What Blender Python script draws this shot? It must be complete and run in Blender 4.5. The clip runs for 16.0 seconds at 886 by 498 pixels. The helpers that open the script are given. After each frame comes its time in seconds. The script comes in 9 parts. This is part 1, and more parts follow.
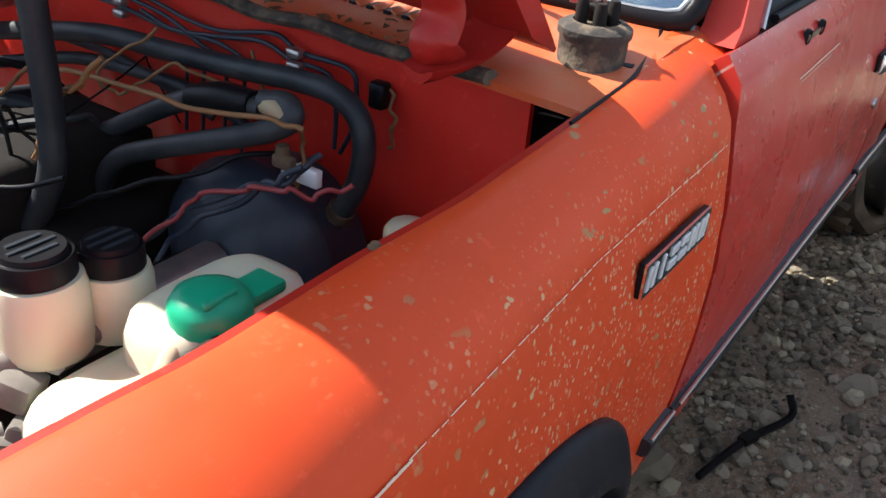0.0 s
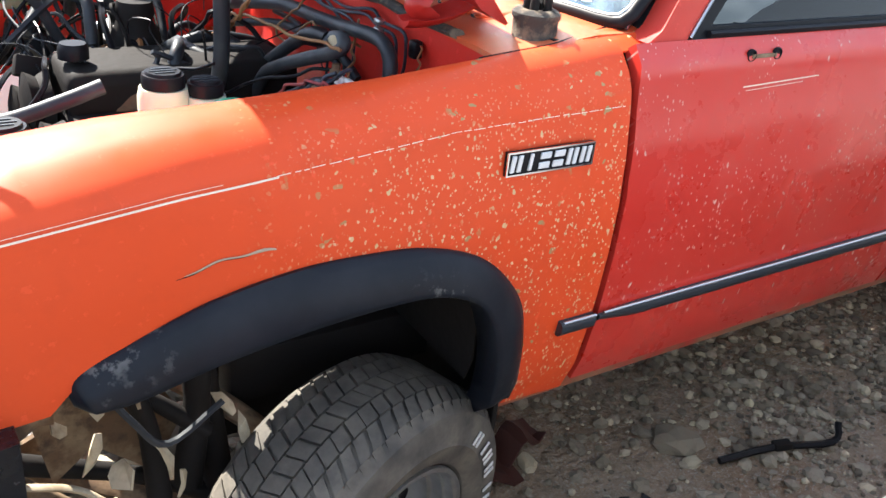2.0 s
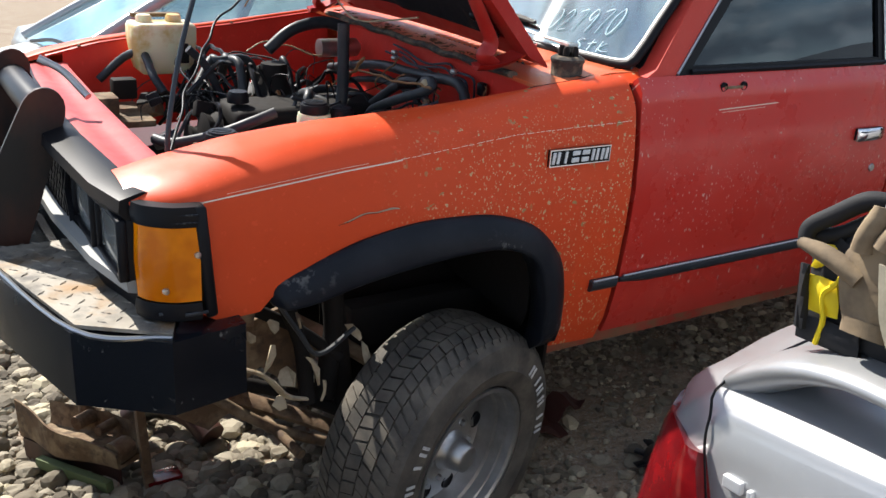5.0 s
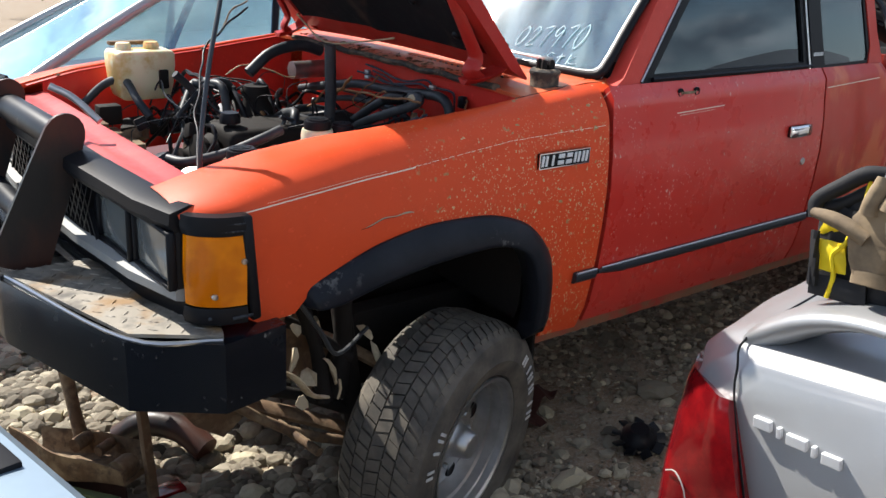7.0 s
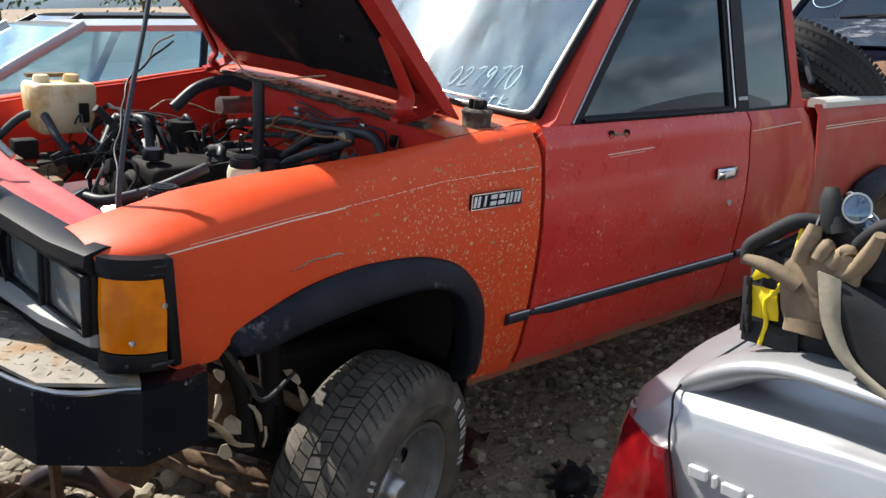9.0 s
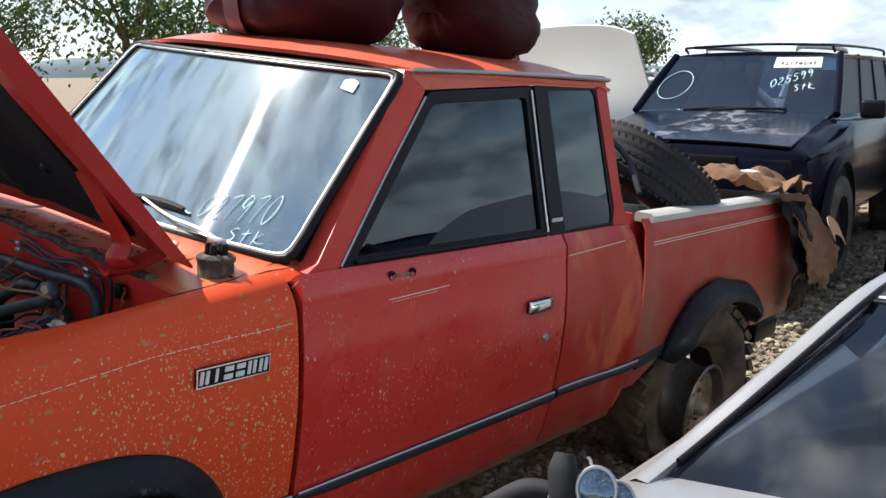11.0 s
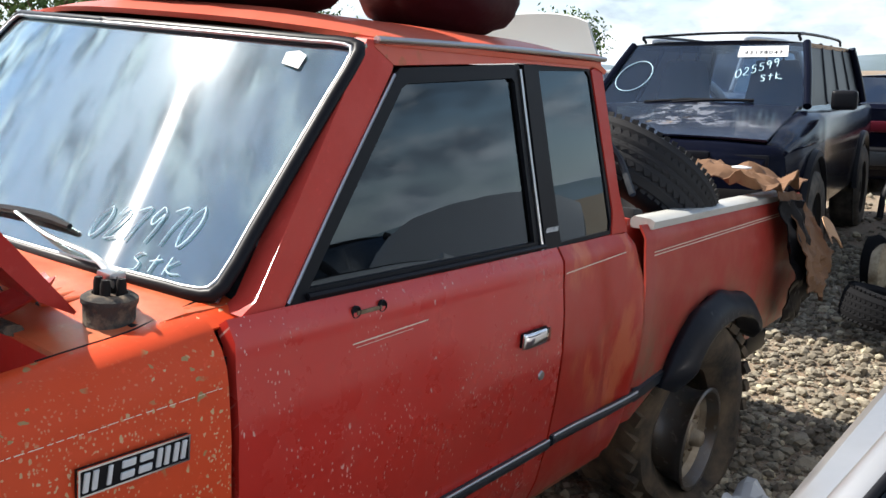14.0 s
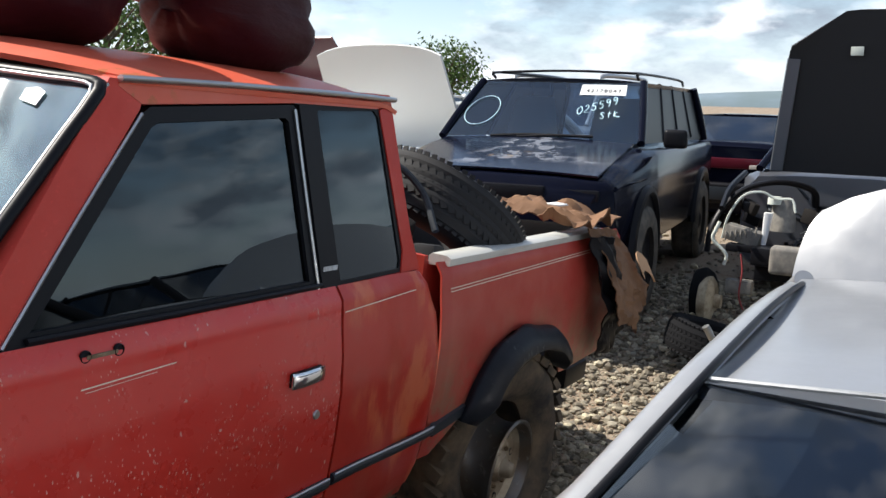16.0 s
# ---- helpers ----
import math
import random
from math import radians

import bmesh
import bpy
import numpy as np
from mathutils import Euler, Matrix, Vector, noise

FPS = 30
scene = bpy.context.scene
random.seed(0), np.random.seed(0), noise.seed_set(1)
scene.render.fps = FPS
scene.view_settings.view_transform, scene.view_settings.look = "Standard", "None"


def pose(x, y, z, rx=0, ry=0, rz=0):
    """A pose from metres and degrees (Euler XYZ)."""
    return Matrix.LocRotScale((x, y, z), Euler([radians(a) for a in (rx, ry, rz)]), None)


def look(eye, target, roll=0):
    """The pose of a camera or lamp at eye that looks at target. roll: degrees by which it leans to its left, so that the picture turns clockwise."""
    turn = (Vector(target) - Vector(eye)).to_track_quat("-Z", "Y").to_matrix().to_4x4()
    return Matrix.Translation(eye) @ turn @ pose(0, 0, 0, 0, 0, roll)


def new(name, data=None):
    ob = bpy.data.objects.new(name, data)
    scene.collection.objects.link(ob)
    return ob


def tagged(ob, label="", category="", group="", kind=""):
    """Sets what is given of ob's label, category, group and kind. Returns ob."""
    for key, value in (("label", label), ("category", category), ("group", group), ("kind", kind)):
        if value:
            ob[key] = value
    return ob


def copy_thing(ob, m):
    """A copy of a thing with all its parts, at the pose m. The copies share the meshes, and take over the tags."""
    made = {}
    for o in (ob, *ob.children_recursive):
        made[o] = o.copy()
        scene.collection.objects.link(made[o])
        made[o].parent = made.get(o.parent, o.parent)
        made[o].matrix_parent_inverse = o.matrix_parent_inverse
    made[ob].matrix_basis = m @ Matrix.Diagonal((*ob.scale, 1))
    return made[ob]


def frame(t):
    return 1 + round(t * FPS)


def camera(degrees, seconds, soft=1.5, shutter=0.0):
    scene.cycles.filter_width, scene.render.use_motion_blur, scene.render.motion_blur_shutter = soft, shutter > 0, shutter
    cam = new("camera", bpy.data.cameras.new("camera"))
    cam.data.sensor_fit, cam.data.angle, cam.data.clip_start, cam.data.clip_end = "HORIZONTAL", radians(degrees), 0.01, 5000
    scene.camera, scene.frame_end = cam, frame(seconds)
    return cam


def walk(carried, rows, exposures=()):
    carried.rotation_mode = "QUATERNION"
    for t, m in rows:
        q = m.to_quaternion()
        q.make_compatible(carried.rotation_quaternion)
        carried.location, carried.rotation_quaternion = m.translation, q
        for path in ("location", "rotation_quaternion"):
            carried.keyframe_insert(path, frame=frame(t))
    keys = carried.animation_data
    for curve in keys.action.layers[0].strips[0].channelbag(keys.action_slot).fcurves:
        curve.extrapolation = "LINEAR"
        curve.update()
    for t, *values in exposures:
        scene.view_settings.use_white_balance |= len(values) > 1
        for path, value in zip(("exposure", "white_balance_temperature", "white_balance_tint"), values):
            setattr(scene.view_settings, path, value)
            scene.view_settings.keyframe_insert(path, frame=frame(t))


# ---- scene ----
cam = camera(51.9, 16.0)
PATH = [
    (0, (-1.01, -0.39, 1.521), (0.423, 0.623, 0.562), -1.0),
    (0.5, (-0.934, -0.61, 1.493), (0.368, 0.624, 0.608), -0.1),
    (1, (-0.93, -0.825, 1.478), (0.286, 0.527, 0.644), 0.8),
    (1.5, (-0.99, -1.021, 1.496), (0.147, 0.411, 0.686), 1.6),
    (2, (-1.087, -1.195, 1.494), (-0.072, 0.332, 0.696), 1.1),
    (2.5, (-1.124, -1.355, 1.503), (-0.256, 0.259, 0.702), 0.2),
    (3, (-1.149, -1.506, 1.509), (-0.368, 0.187, 0.785), -0.5),
    (3.5, (-1.204, -1.637, 1.478), (-0.428, 0.106, 0.88), -1.6),
    (4, (-1.414, -1.645, 1.471), (-0.487, -0.017, 0.77), 0.8),
    (4.2, (-1.402, -1.725, 1.487), (-0.509, -0.068, 0.812), -0.1),
    (6.3, (-1.81, -1.758, 1.512), (-0.657, -0.234, 0.918), -1.8),
    (6.5, (-1.817, -1.754, 1.512), (-0.66, -0.234, 0.92), -1.9),
    (7, (-1.831, -1.754, 1.514), (-0.666, -0.238, 0.929), -1.8),
    (7.5, (-1.848, -1.741, 1.512), (-0.667, -0.233, 0.936), -1.5),
    (8, (-1.862, -1.717, 1.505), (-0.664, -0.218, 0.941), -1.3),
    (8.5, (-1.845, -1.709, 1.505), (-0.622, -0.227, 0.951), -1.0),
    (9, (-1.799, -1.717, 1.517), (-0.504, -0.282, 1.003), -0.4),
    (9.5, (-1.699, -1.728, 1.561), (-0.315, -0.355, 1.116), 0.0),
    (10, (-1.53, -1.728, 1.577), (-0.089, -0.386, 1.229), -0.5),
    (10.2, (-1.456, -1.728, 1.626), (-0.011, -0.392, 1.271), -0.2),
    (12.3, (-1.063, -1.257, 1.604), (0.521, -0.087, 1.253), -0.2),
    (12.5, (-1.044, -1.241, 1.598), (0.544, -0.077, 1.245), -0.1),
    (13, (-0.98, -1.199, 1.589), (0.614, -0.047, 1.229), 0.1),
    (13.5, (-0.92, -1.183, 1.582), (0.671, -0.027, 1.218), 0.1),
    (14, (-0.867, -1.168, 1.574), (0.717, -0.003, 1.208), -0.0),
    (14.5, (-0.821, -1.149, 1.575), (0.754, 0.027, 1.205), 0.2),
    (15, (-0.767, -1.118, 1.579), (0.817, 0.045, 1.204), 0.9),
    (15.5, (-0.726, -1.159, 1.595), (0.928, -0.097, 1.227), 2.0),
    (16, (-0.724, -1.397, 1.615), (1.003, -0.437, 1.306), 1.7),
]
EXPOSURE = [(0, 1.5), (0.5, 1.6), (1, 1.95), (1.5, 2.2), (2, 2.4), (2.5, 2.0), (3, 1.45), (3.5, 1.2), (7, 1.2), (8, 1.25), (9, 1.15), (9.5, 1.2), (10, 0.95), (12.5, 1.1), (14, 1.1), (14.5, 1.05), (15.5, 1.12), (16, 0.92)]
walk(cam, [(t, look(eye, target, roll)) for t, eye, target, roll in PATH], EXPOSURE)
# ---- world, sun ----
TILT_M = Matrix.Translation((0, 0, 0.06)) @ Matrix.Rotation(radians(2.2), 4, "Y") @ Matrix.Rotation(radians(5.0), 4, "X")
SUN = (TILT_M.to_3x3() @ Vector((-0.15, 0.70, 0.69))).normalized()
world = bpy.data.worlds.new("World")
scene.world = world
world.use_nodes = True
wn, wl = world.node_tree.nodes, world.node_tree.links
wn.clear()
w_out, w_bg, w_sky, w_mix = (wn.new("ShaderNode" + k) for k in ("OutputWorld", "Background", "TexSky", "MixRGB"))
w_sky.sky_type, w_sky.sun_disc, w_sky.sun_elevation = "NISHITA", False, math.asin(SUN.z)
w_sky.sun_rotation = math.atan2(SUN.x, SUN.y)
w_sky.air_density, w_sky.dust_density, w_sky.ozone_density = 1.0, 0.6, 2.0
w_co, w_map, w_no, w_ra = (wn.new("ShaderNode" + k) for k in ("TexCoord", "Mapping", "TexNoise", "ValToRGB"))
w_map.inputs["Scale"].default_value = (1.6, 1.6, 4.0)
w_no.inputs["Scale"].default_value, w_no.inputs["Detail"].default_value, w_no.inputs["Roughness"].default_value = 4.4, 8, 0.58
w_ra.color_ramp.elements[0].position, w_ra.color_ramp.elements[1].position = 0.42, 0.66
wl.new(w_co.outputs["Generated"], w_map.inputs[0]); wl.new(w_map.outputs[0], w_no.inputs["Vector"])
wl.new(w_no.outputs["Fac"], w_ra.inputs[0])
w_sep, w_hz = (wn.new("ShaderNode" + k) for k in ("SeparateXYZ", "MapRange"))
w_hz.inputs[1].default_value, w_hz.inputs[2].default_value = 0.15, 0.0
w_hz.inputs[3].default_value, w_hz.inputs[4].default_value = 0.0, 0.55
wl.new(w_co.outputs["Generated"], w_sep.inputs[0]); wl.new(w_sep.outputs[2], w_hz.inputs[0])
wl.new(w_ra.outputs[0], w_mix.inputs[0])
wl.new(w_sky.outputs[0], w_mix.inputs[1])
w_n2, w_cl = wn.new("ShaderNodeTexNoise"), wn.new("ShaderNodeValToRGB")
w_n2.inputs["Scale"].default_value, w_n2.inputs["Detail"].default_value = 7.5, 7
w_cl.color_ramp.elements[0].position, w_cl.color_ramp.elements[1].position = 0.43, 0.60
w_cl.color_ramp.elements[0].color, w_cl.color_ramp.elements[1].color = (0.18, 0.215, 0.265, 1), (0.95, 0.97, 1.0, 1)
w_lift = wn.new("ShaderNodeMixRGB")
w_lift.blend_type, w_lift.inputs[0].default_value, w_lift.inputs[2].default_value = "MULTIPLY", 1.0, (9, 9, 9, 1)
wl.new(w_map.outputs[0], w_n2.inputs["Vector"]); wl.new(w_n2.outputs["Fac"], w_cl.inputs[0]); wl.new(w_cl.outputs[0], w_lift.inputs[1]); wl.new(w_lift.outputs[0], w_mix.inputs[2])
w_haze = wn.new("ShaderNodeMixRGB")
w_haze.inputs[2].default_value = (6.6, 7.6, 9.0, 1)
wl.new(w_hz.outputs[0], w_haze.inputs[0]); wl.new(w_mix.outputs[0], w_haze.inputs[1]); wl.new(w_haze.outputs[0], w_bg.inputs[0]); wl.new(w_bg.outputs[0], w_out.inputs[0])
w_bg.inputs[1].default_value = 0.086
sun = new("sun", bpy.data.lights.new("sun", "SUN"))
sun.data.energy, sun.data.angle, sun.data.color = 4.2, radians(0.35), (1.0, 0.95, 0.87)
sun.matrix_world = look(SUN * 30, (0, 0, 0))


# ---- materials ----
class Mat:
    """A small node-material builder."""

    def __init__(self, name, color, rough=0.5, metal=0.0, coat=0.0, spec=0.35):
        self.m = bpy.data.materials.new(name)
        self.m.use_nodes = True
        self.nt = self.m.node_tree
        self.b = self.nt.nodes["Principled BSDF"]
        self.b.inputs["Base Color"].default_value = (*color, 1)
        self.b.inputs["Roughness"].default_value = rough
        self.b.inputs["Metallic"].default_value = metal
        self.b.inputs["Coat Weight"].default_value = coat
        self.b.inputs["Coat Roughness"].default_value = 0.12
        self.b.inputs["Specular IOR Level"].default_value = spec
        self.col = None
        self.rgh = None
        self.base = color
        self.rough = rough

    def n(self, kind, **ins):
        node = self.nt.nodes.new("ShaderNode" + kind)
        for k, v in ins.items():
            node.inputs[k.replace("_", " ")].default_value = v
        return node

    def l(self, a, b):
        self.nt.links.new(a, b)

    def co(self, scale=(1, 1, 1)):
        c, mp = self.n("TexCoord"), self.n("Mapping")
        mp.inputs["Scale"].default_value = scale
        self.l(c.outputs["Object"], mp.inputs[0])
        return mp.outputs[0]

    def fac(self, scale, lo, hi, detail=5.0, rough=0.6, stretch=(1, 1, 1), invert=False):
        t, r = self.n("TexNoise", Scale=scale, Detail=detail, Roughness=rough), self.n("ValToRGB")
        self.l(self.co(stretch), t.inputs["Vector"])
        r.color_ramp.elements[0].position, r.color_ramp.elements[1].position = lo, hi
        if invert:
            r.color_ramp.elements[0].color, r.color_ramp.elements[1].color = (1, 1, 1, 1), (0, 0, 0, 1)
        self.l(t.outputs["Fac"], r.inputs[0])
        return r.outputs[0]

    def unrolled(self, k=1.0):
        """Object coordinates with a body side's shoulder unrolled into one plane."""
        sp, cb, ad, ml = self.n("SeparateXYZ"), self.n("CombineXYZ"), self.n("Math"), self.n("Math")
        ad.operation, ml.operation, ml.inputs[1].default_value = "ADD", "MULTIPLY", k
        self.l(self.co(), sp.inputs[0])
        self.l(sp.outputs[1], ad.inputs[0]); self.l(sp.outputs[2], ad.inputs[1]); self.l(ad.outputs[0], ml.inputs[0])
        self.l(sp.outputs[0], cb.inputs[0]); self.l(ml.outputs[0], cb.inputs[2])
        return cb.outputs[0]

    def along(self, lo, hi, axis=0):
        """White where the object's coordinate lies past hi, black before lo."""
        sp, mr = self.n("SeparateXYZ"), self.n("MapRange")
        mr.inputs[1].default_value, mr.inputs[2].default_value = lo, hi
        self.l(self.co(), sp.inputs[0]); self.l(sp.outputs[axis], mr.inputs[0])
        return mr.outputs[0]

    def flecks(self, scale, size, fall, k=1.0, warp=0.3):
        v, r, t, mx = self.n("TexVoronoi", Scale=scale), self.n("ValToRGB"), self.n("TexNoise", Scale=scale * 1.3, Detail=2.0), self.n("VectorMath")
        mx.operation = "MULTIPLY_ADD"
        mx.inputs[1].default_value = (warp / scale, 0, warp / scale)
        co = self.unrolled(k)
        self.l(co, t.inputs["Vector"]); self.l(t.outputs["Color"], mx.inputs[0]); self.l(co, mx.inputs[2])
        self.l(mx.outputs[0], v.inputs["Vector"])
        r.color_ramp.elements[0].position, r.color_ramp.elements[1].position = size, size + fall
        r.color_ramp.elements[0].color, r.color_ramp.elements[1].color = (1, 1, 1, 1), (0, 0, 0, 1)
        self.l(v.outputs["Distance"], r.inputs[0])
        return r.outputs[0]

    def spots(self, scale, size, fall=0.02, stretch=(1, 1, 1), warp=0.0):
        v, r = self.n("TexVoronoi", Scale=scale), self.n("ValToRGB")
        if warp:
            t, mx = self.n("TexNoise", Scale=scale * 1.7, Detail=3.0), self.n("MixRGB", Fac=warp)
            co = self.co(stretch)
            self.l(co, t.inputs["Vector"]); self.l(co, mx.inputs[1]); self.l(t.outputs["Color"], mx.inputs[2])
            self.l(mx.outputs[0], v.inputs["Vector"])
        else:
            self.l(self.co(stretch), v.inputs["Vector"])
        r.color_ramp.elements[0].position, r.color_ramp.elements[1].position = size, size + fall
        r.color_ramp.elements[0].color, r.color_ramp.elements[1].color = (1, 1, 1, 1), (0, 0, 0, 1)
        self.l(v.outputs["Distance"], r.inputs[0])
        return r.outputs[0]

    def mul(self, a, b):
        m = self.n("MixRGB", Fac=1.0)
        m.blend_type = "MULTIPLY"
        self.l(a, m.inputs[1]); self.l(b, m.inputs[2])
        return m.outputs[0]

    def over(self, fac, color, amount=1.0):
        """Lay a colour over the base where fac is white."""
        m = self.n("MixRGB")
        if self.col is None:
            m.inputs[1].default_value = (*self.base, 1)
        else:
            self.l(self.col, m.inputs[1])
        m.inputs[2].default_value = (*color, 1)
        if amount < 1:
            k = self.n("Math"); k.operation = "MULTIPLY"; k.inputs[1].default_value = amount
            self.l(fac, k.inputs[0]); fac = k.outputs[0]
        self.l(fac, m.inputs[0])
        self.col = m.outputs[0]
        self.l(self.col, self.b.inputs["Base Color"])
        return self

    def roughen(self, fac, value, amount=1.0):
        m = self.n("MixRGB")
        if self.rgh is None:
            m.inputs[1].default_value = (self.rough,) * 3 + (1,)
        else:
            self.l(self.rgh, m.inputs[1])
        m.inputs[2].default_value = (value,) * 3 + (1,)
        self.l(fac, m.inputs[0])
        self.rgh = m.outputs[0]
        self.l(self.rgh, self.b.inputs["Roughness"])
        return self

    def bump(self, scale, strength=0.3, dist=0.002, detail=4.0, stretch=(1, 1, 1), fac=None):
        t, b = self.n("TexNoise", Scale=scale, Detail=detail), self.n("Bump", Strength=strength, Distance=dist)
        self.l(self.co(stretch), t.inputs["Vector"])
        self.l(fac if fac is not None else t.outputs["Fac"], b.inputs["Height"])
        self.l(b.outputs[0], self.b.inputs["Normal"])
        return self


def lichen(m, k=1.0):
    """Scattered grey-green and cream lichen discs, densest low on the rear half."""
    mid, rear, low = m.along(-0.72, -0.54), m.along(-0.72, -0.34), m.along(1.12, 0.98, 2)
    m.over(m.mul(m.flecks(30, 0.17 * k, 0.03, 1.0, 1.2), m.mul(mid, m.fac(5.5, 0.49, 0.53, detail=3.0))), (0.32, 0.27, 0.12), 0.85)
    m.over(m.mul(m.flecks(56, 0.16 * k, 0.04, 0.8, 0.9), m.mul(mid, m.fac(7.1, 0.46, 0.52, detail=3.0))), (0.58, 0.42, 0.22), 0.88)
    m.over(m.mul(m.mul(low, m.flecks(84, 0.16 * k, 0.05, 0.75, 0.8)), m.mul(mid, m.fac(4.3, 0.42, 0.52, detail=4.0))), (0.68, 0.47, 0.27), 0.85)
    m.over(m.mul(m.mul(low, m.flecks(130, 0.18 * k, 0.06, 0.7, 0.6)), m.mul(rear, m.fac(9, 0.42, 0.52, detail=4.0))), (0.66, 0.42, 0.24), 0.85)
    return m


def paint(name, color, faded, rough=0.32, coat=0.25, spots=False, dust=0.25):
    m = Mat(name, color, rough, 0.0, coat, 0.22)
    m.over(m.fac(1.7, 0.38, 0.72, detail=6), faded, 0.75)
    m.over(m.fac(14, 0.50, 0.75, detail=8), tuple(0.8 * c for c in color), 0.45)
    m.over(m.fac(60, 0.62, 0.70, detail=3), tuple(min(1, c * 1.25 + 0.03) for c in color), 0.35)
    if spots:
        lichen(m)
    if dust:
        m.over(m.fac(5, 0.50, 0.85, detail=9, stretch=(1, 1, 0.4)), (0.36, 0.26, 0.18), dust)
    m.roughen(m.fac(9, 0.35, 0.75, detail=7), min(1, rough + 0.25))
    return m.bump(7, 0.06, 0.006, detail=3).m


M = {}
M["orange"] = paint("orange_paint", (0.69, 0.072, 0.018), (0.69, 0.084, 0.024), 0.36, 0.03, spots=True, dust=0.03)
M["red"] = paint("faded_red_paint", (0.46, 0.022, 0.012), (0.50, 0.040, 0.024), 0.30, 0.12, dust=0.08)
M["pillar"] = paint("dull_pillar_paint", (0.54, 0.040, 0.026), (0.58, 0.10, 0.075), 0.5, 0.1, dust=0.12)
M["dullstrip"] = Mat("dull_strip", (0.26, 0.26, 0.25), 0.6).bump(60, 0.2, 0.001).m
m = Mat("dusty_red_paint", (0.40, 0.040, 0.028), 0.38, 0, 0.14, 0.3)
m.over(m.fac(1.9, 0.40, 0.70, detail=6), (0.44, 0.085, 0.06), 0.6)
m.over(m.mul(m.fac(3.4, 0.40, 0.62, detail=8, stretch=(1, 1, 0.7)), m.along(0.98, 0.62, 2)), (0.27, 0.185, 0.11), 0.85)
m.over(m.mul(m.fac(24, 0.48, 0.62, detail=6), m.along(0.85, 0.60, 2)), (0.22, 0.15, 0.09), 0.7)
m.roughen(m.fac(8, 0.4, 0.75, detail=7), 0.6)
M["bedred"] = m.bump(4, 0.2, 0.015, detail=2).m
M["bayred"] = paint("bay_red_paint", (0.72, 0.032, 0.020), (0.66, 0.045, 0.030), 0.34, 0.15, dust=0.15)
M["hoodred"] = paint("hood_red_paint", (0.38, 0.018, 0.014), (0.46, 0.03, 0.02), 0.35, 0.2, dust=0.15)
M["pinkred"] = paint("sun_bleached_red_paint", (0.50, 0.06, 0.06), (0.55, 0.13, 0.12), 0.45, 0.1, dust=0.25)
m = Mat("roof_paint", (0.62, 0.10, 0.05), 0.45, 0, 0.1)
m.over(m.fac(3, 0.4, 0.7), (0.62, 0.16, 0.10), 0.8).over(m.mul(m.fac(26, 0.52, 0.6, detail=8), m.fac(1.3, 0.5, 0.62, detail=2)), (0.33, 0.13, 0.03), 0.9)
M["roof"] = m.bump(30, 0.08, 0.002).m
m = Mat("black_plastic", (0.008, 0.010, 0.015), 0.42, 0, 0, 0.2)
m.over(m.fac(6, 0.45, 0.8, detail=8), (0.026, 0.029, 0.036), 0.6).over(m.mul(m.fac(46, 0.54, 0.62, detail=9), m.fac(4, 0.54, 0.64)), (0.20, 0.20, 0.19), 0.5)
M["flare"] = m.bump(90, 0.12, 0.001).m
m = Mat("rubber", (0.062, 0.058, 0.053), 0.8, 0, 0, 0.25)
m.over(m.fac(9, 0.36, 0.70, detail=9), (0.20, 0.175, 0.14), 0.85).over(m.fac(34, 0.5, 0.7, detail=6), (0.08, 0.073, 0.063), 0.6)
M["rubber"] = m.bump(160, 0.25, 0.001).m
M["tyreblack"] = Mat("dull_black_rubber", (0.010, 0.010, 0.011), 0.9, 0, 0, 0.1).bump(90, 0.2, 0.001).m
M["blackrubber"] = Mat("black_rubber", (0.022, 0.021, 0.021), 0.7, 0, 0, 0.25).bump(120, 0.2, 0.001).m
m = Mat("muddy_rubber", (0.03, 0.028, 0.026), 0.85)
m.over(m.fac(6, 0.38, 0.66, detail=8), (0.17, 0.125, 0.08), 0.9)
M["mudrubber"] = m.bump(60, 0.5, 0.004).m
m = Mat("hose_rubber", (0.020, 0.024, 0.030), 0.45, 0, 0, 0.3)
m.over(m.fac(9, 0.42, 0.72, detail=7), (0.075, 0.078, 0.080), 0.7)
M["hose"] = m.bump(70, 0.15, 0.001).m
M["black"] = Mat("black_paint", (0.009, 0.009, 0.011), 0.4, 0, 0, 0.15).bump(40, 0.05, 0.001).m
M["dark"] = Mat("grimy_dark_metal", (0.015, 0.013, 0.012), 0.75, 0, 0, 0.15).bump(35, 0.4, 0.004).m
m = Mat("bumper_paint", (0.008, 0.009, 0.012), 0.2, 0, 0.3)
m.over(m.fac(5, 0.58, 0.76, detail=8), (0.05, 0.05, 0.046), 0.6).over(m.fac(40, 0.67, 0.72, detail=4), (0.25, 0.24, 0.22), 0.7)
m.roughen(m.fac(5, 0.45, 0.75), 0.36)
M["bumper"] = m.bump(5, 0.12, 0.01).m
m = Mat("diamond_plate", (0.27, 0.245, 0.205), 0.5, 0.2)
m.over(m.fac(7, 0.50, 0.64, detail=8), (0.24, 0.13, 0.04), 0.8).over(m.fac(16, 0.46, 0.66, detail=9), (0.07, 0.065, 0.06), 0.85)
m.roughen(m.fac(12, 0.4, 0.7), 0.8)
M["plate"] = m.bump(60, 0.2, 0.002).m
m = Mat("rusty_black", (0.016, 0.015, 0.015), 0.4)
m.over(m.fac(5, 0.42, 0.62, detail=8, stretch=(1, 1, 0.5)), (0.075, 0.030, 0.020), 0.85)
M["rustblack"] = m.bump(40, 0.3, 0.002).m
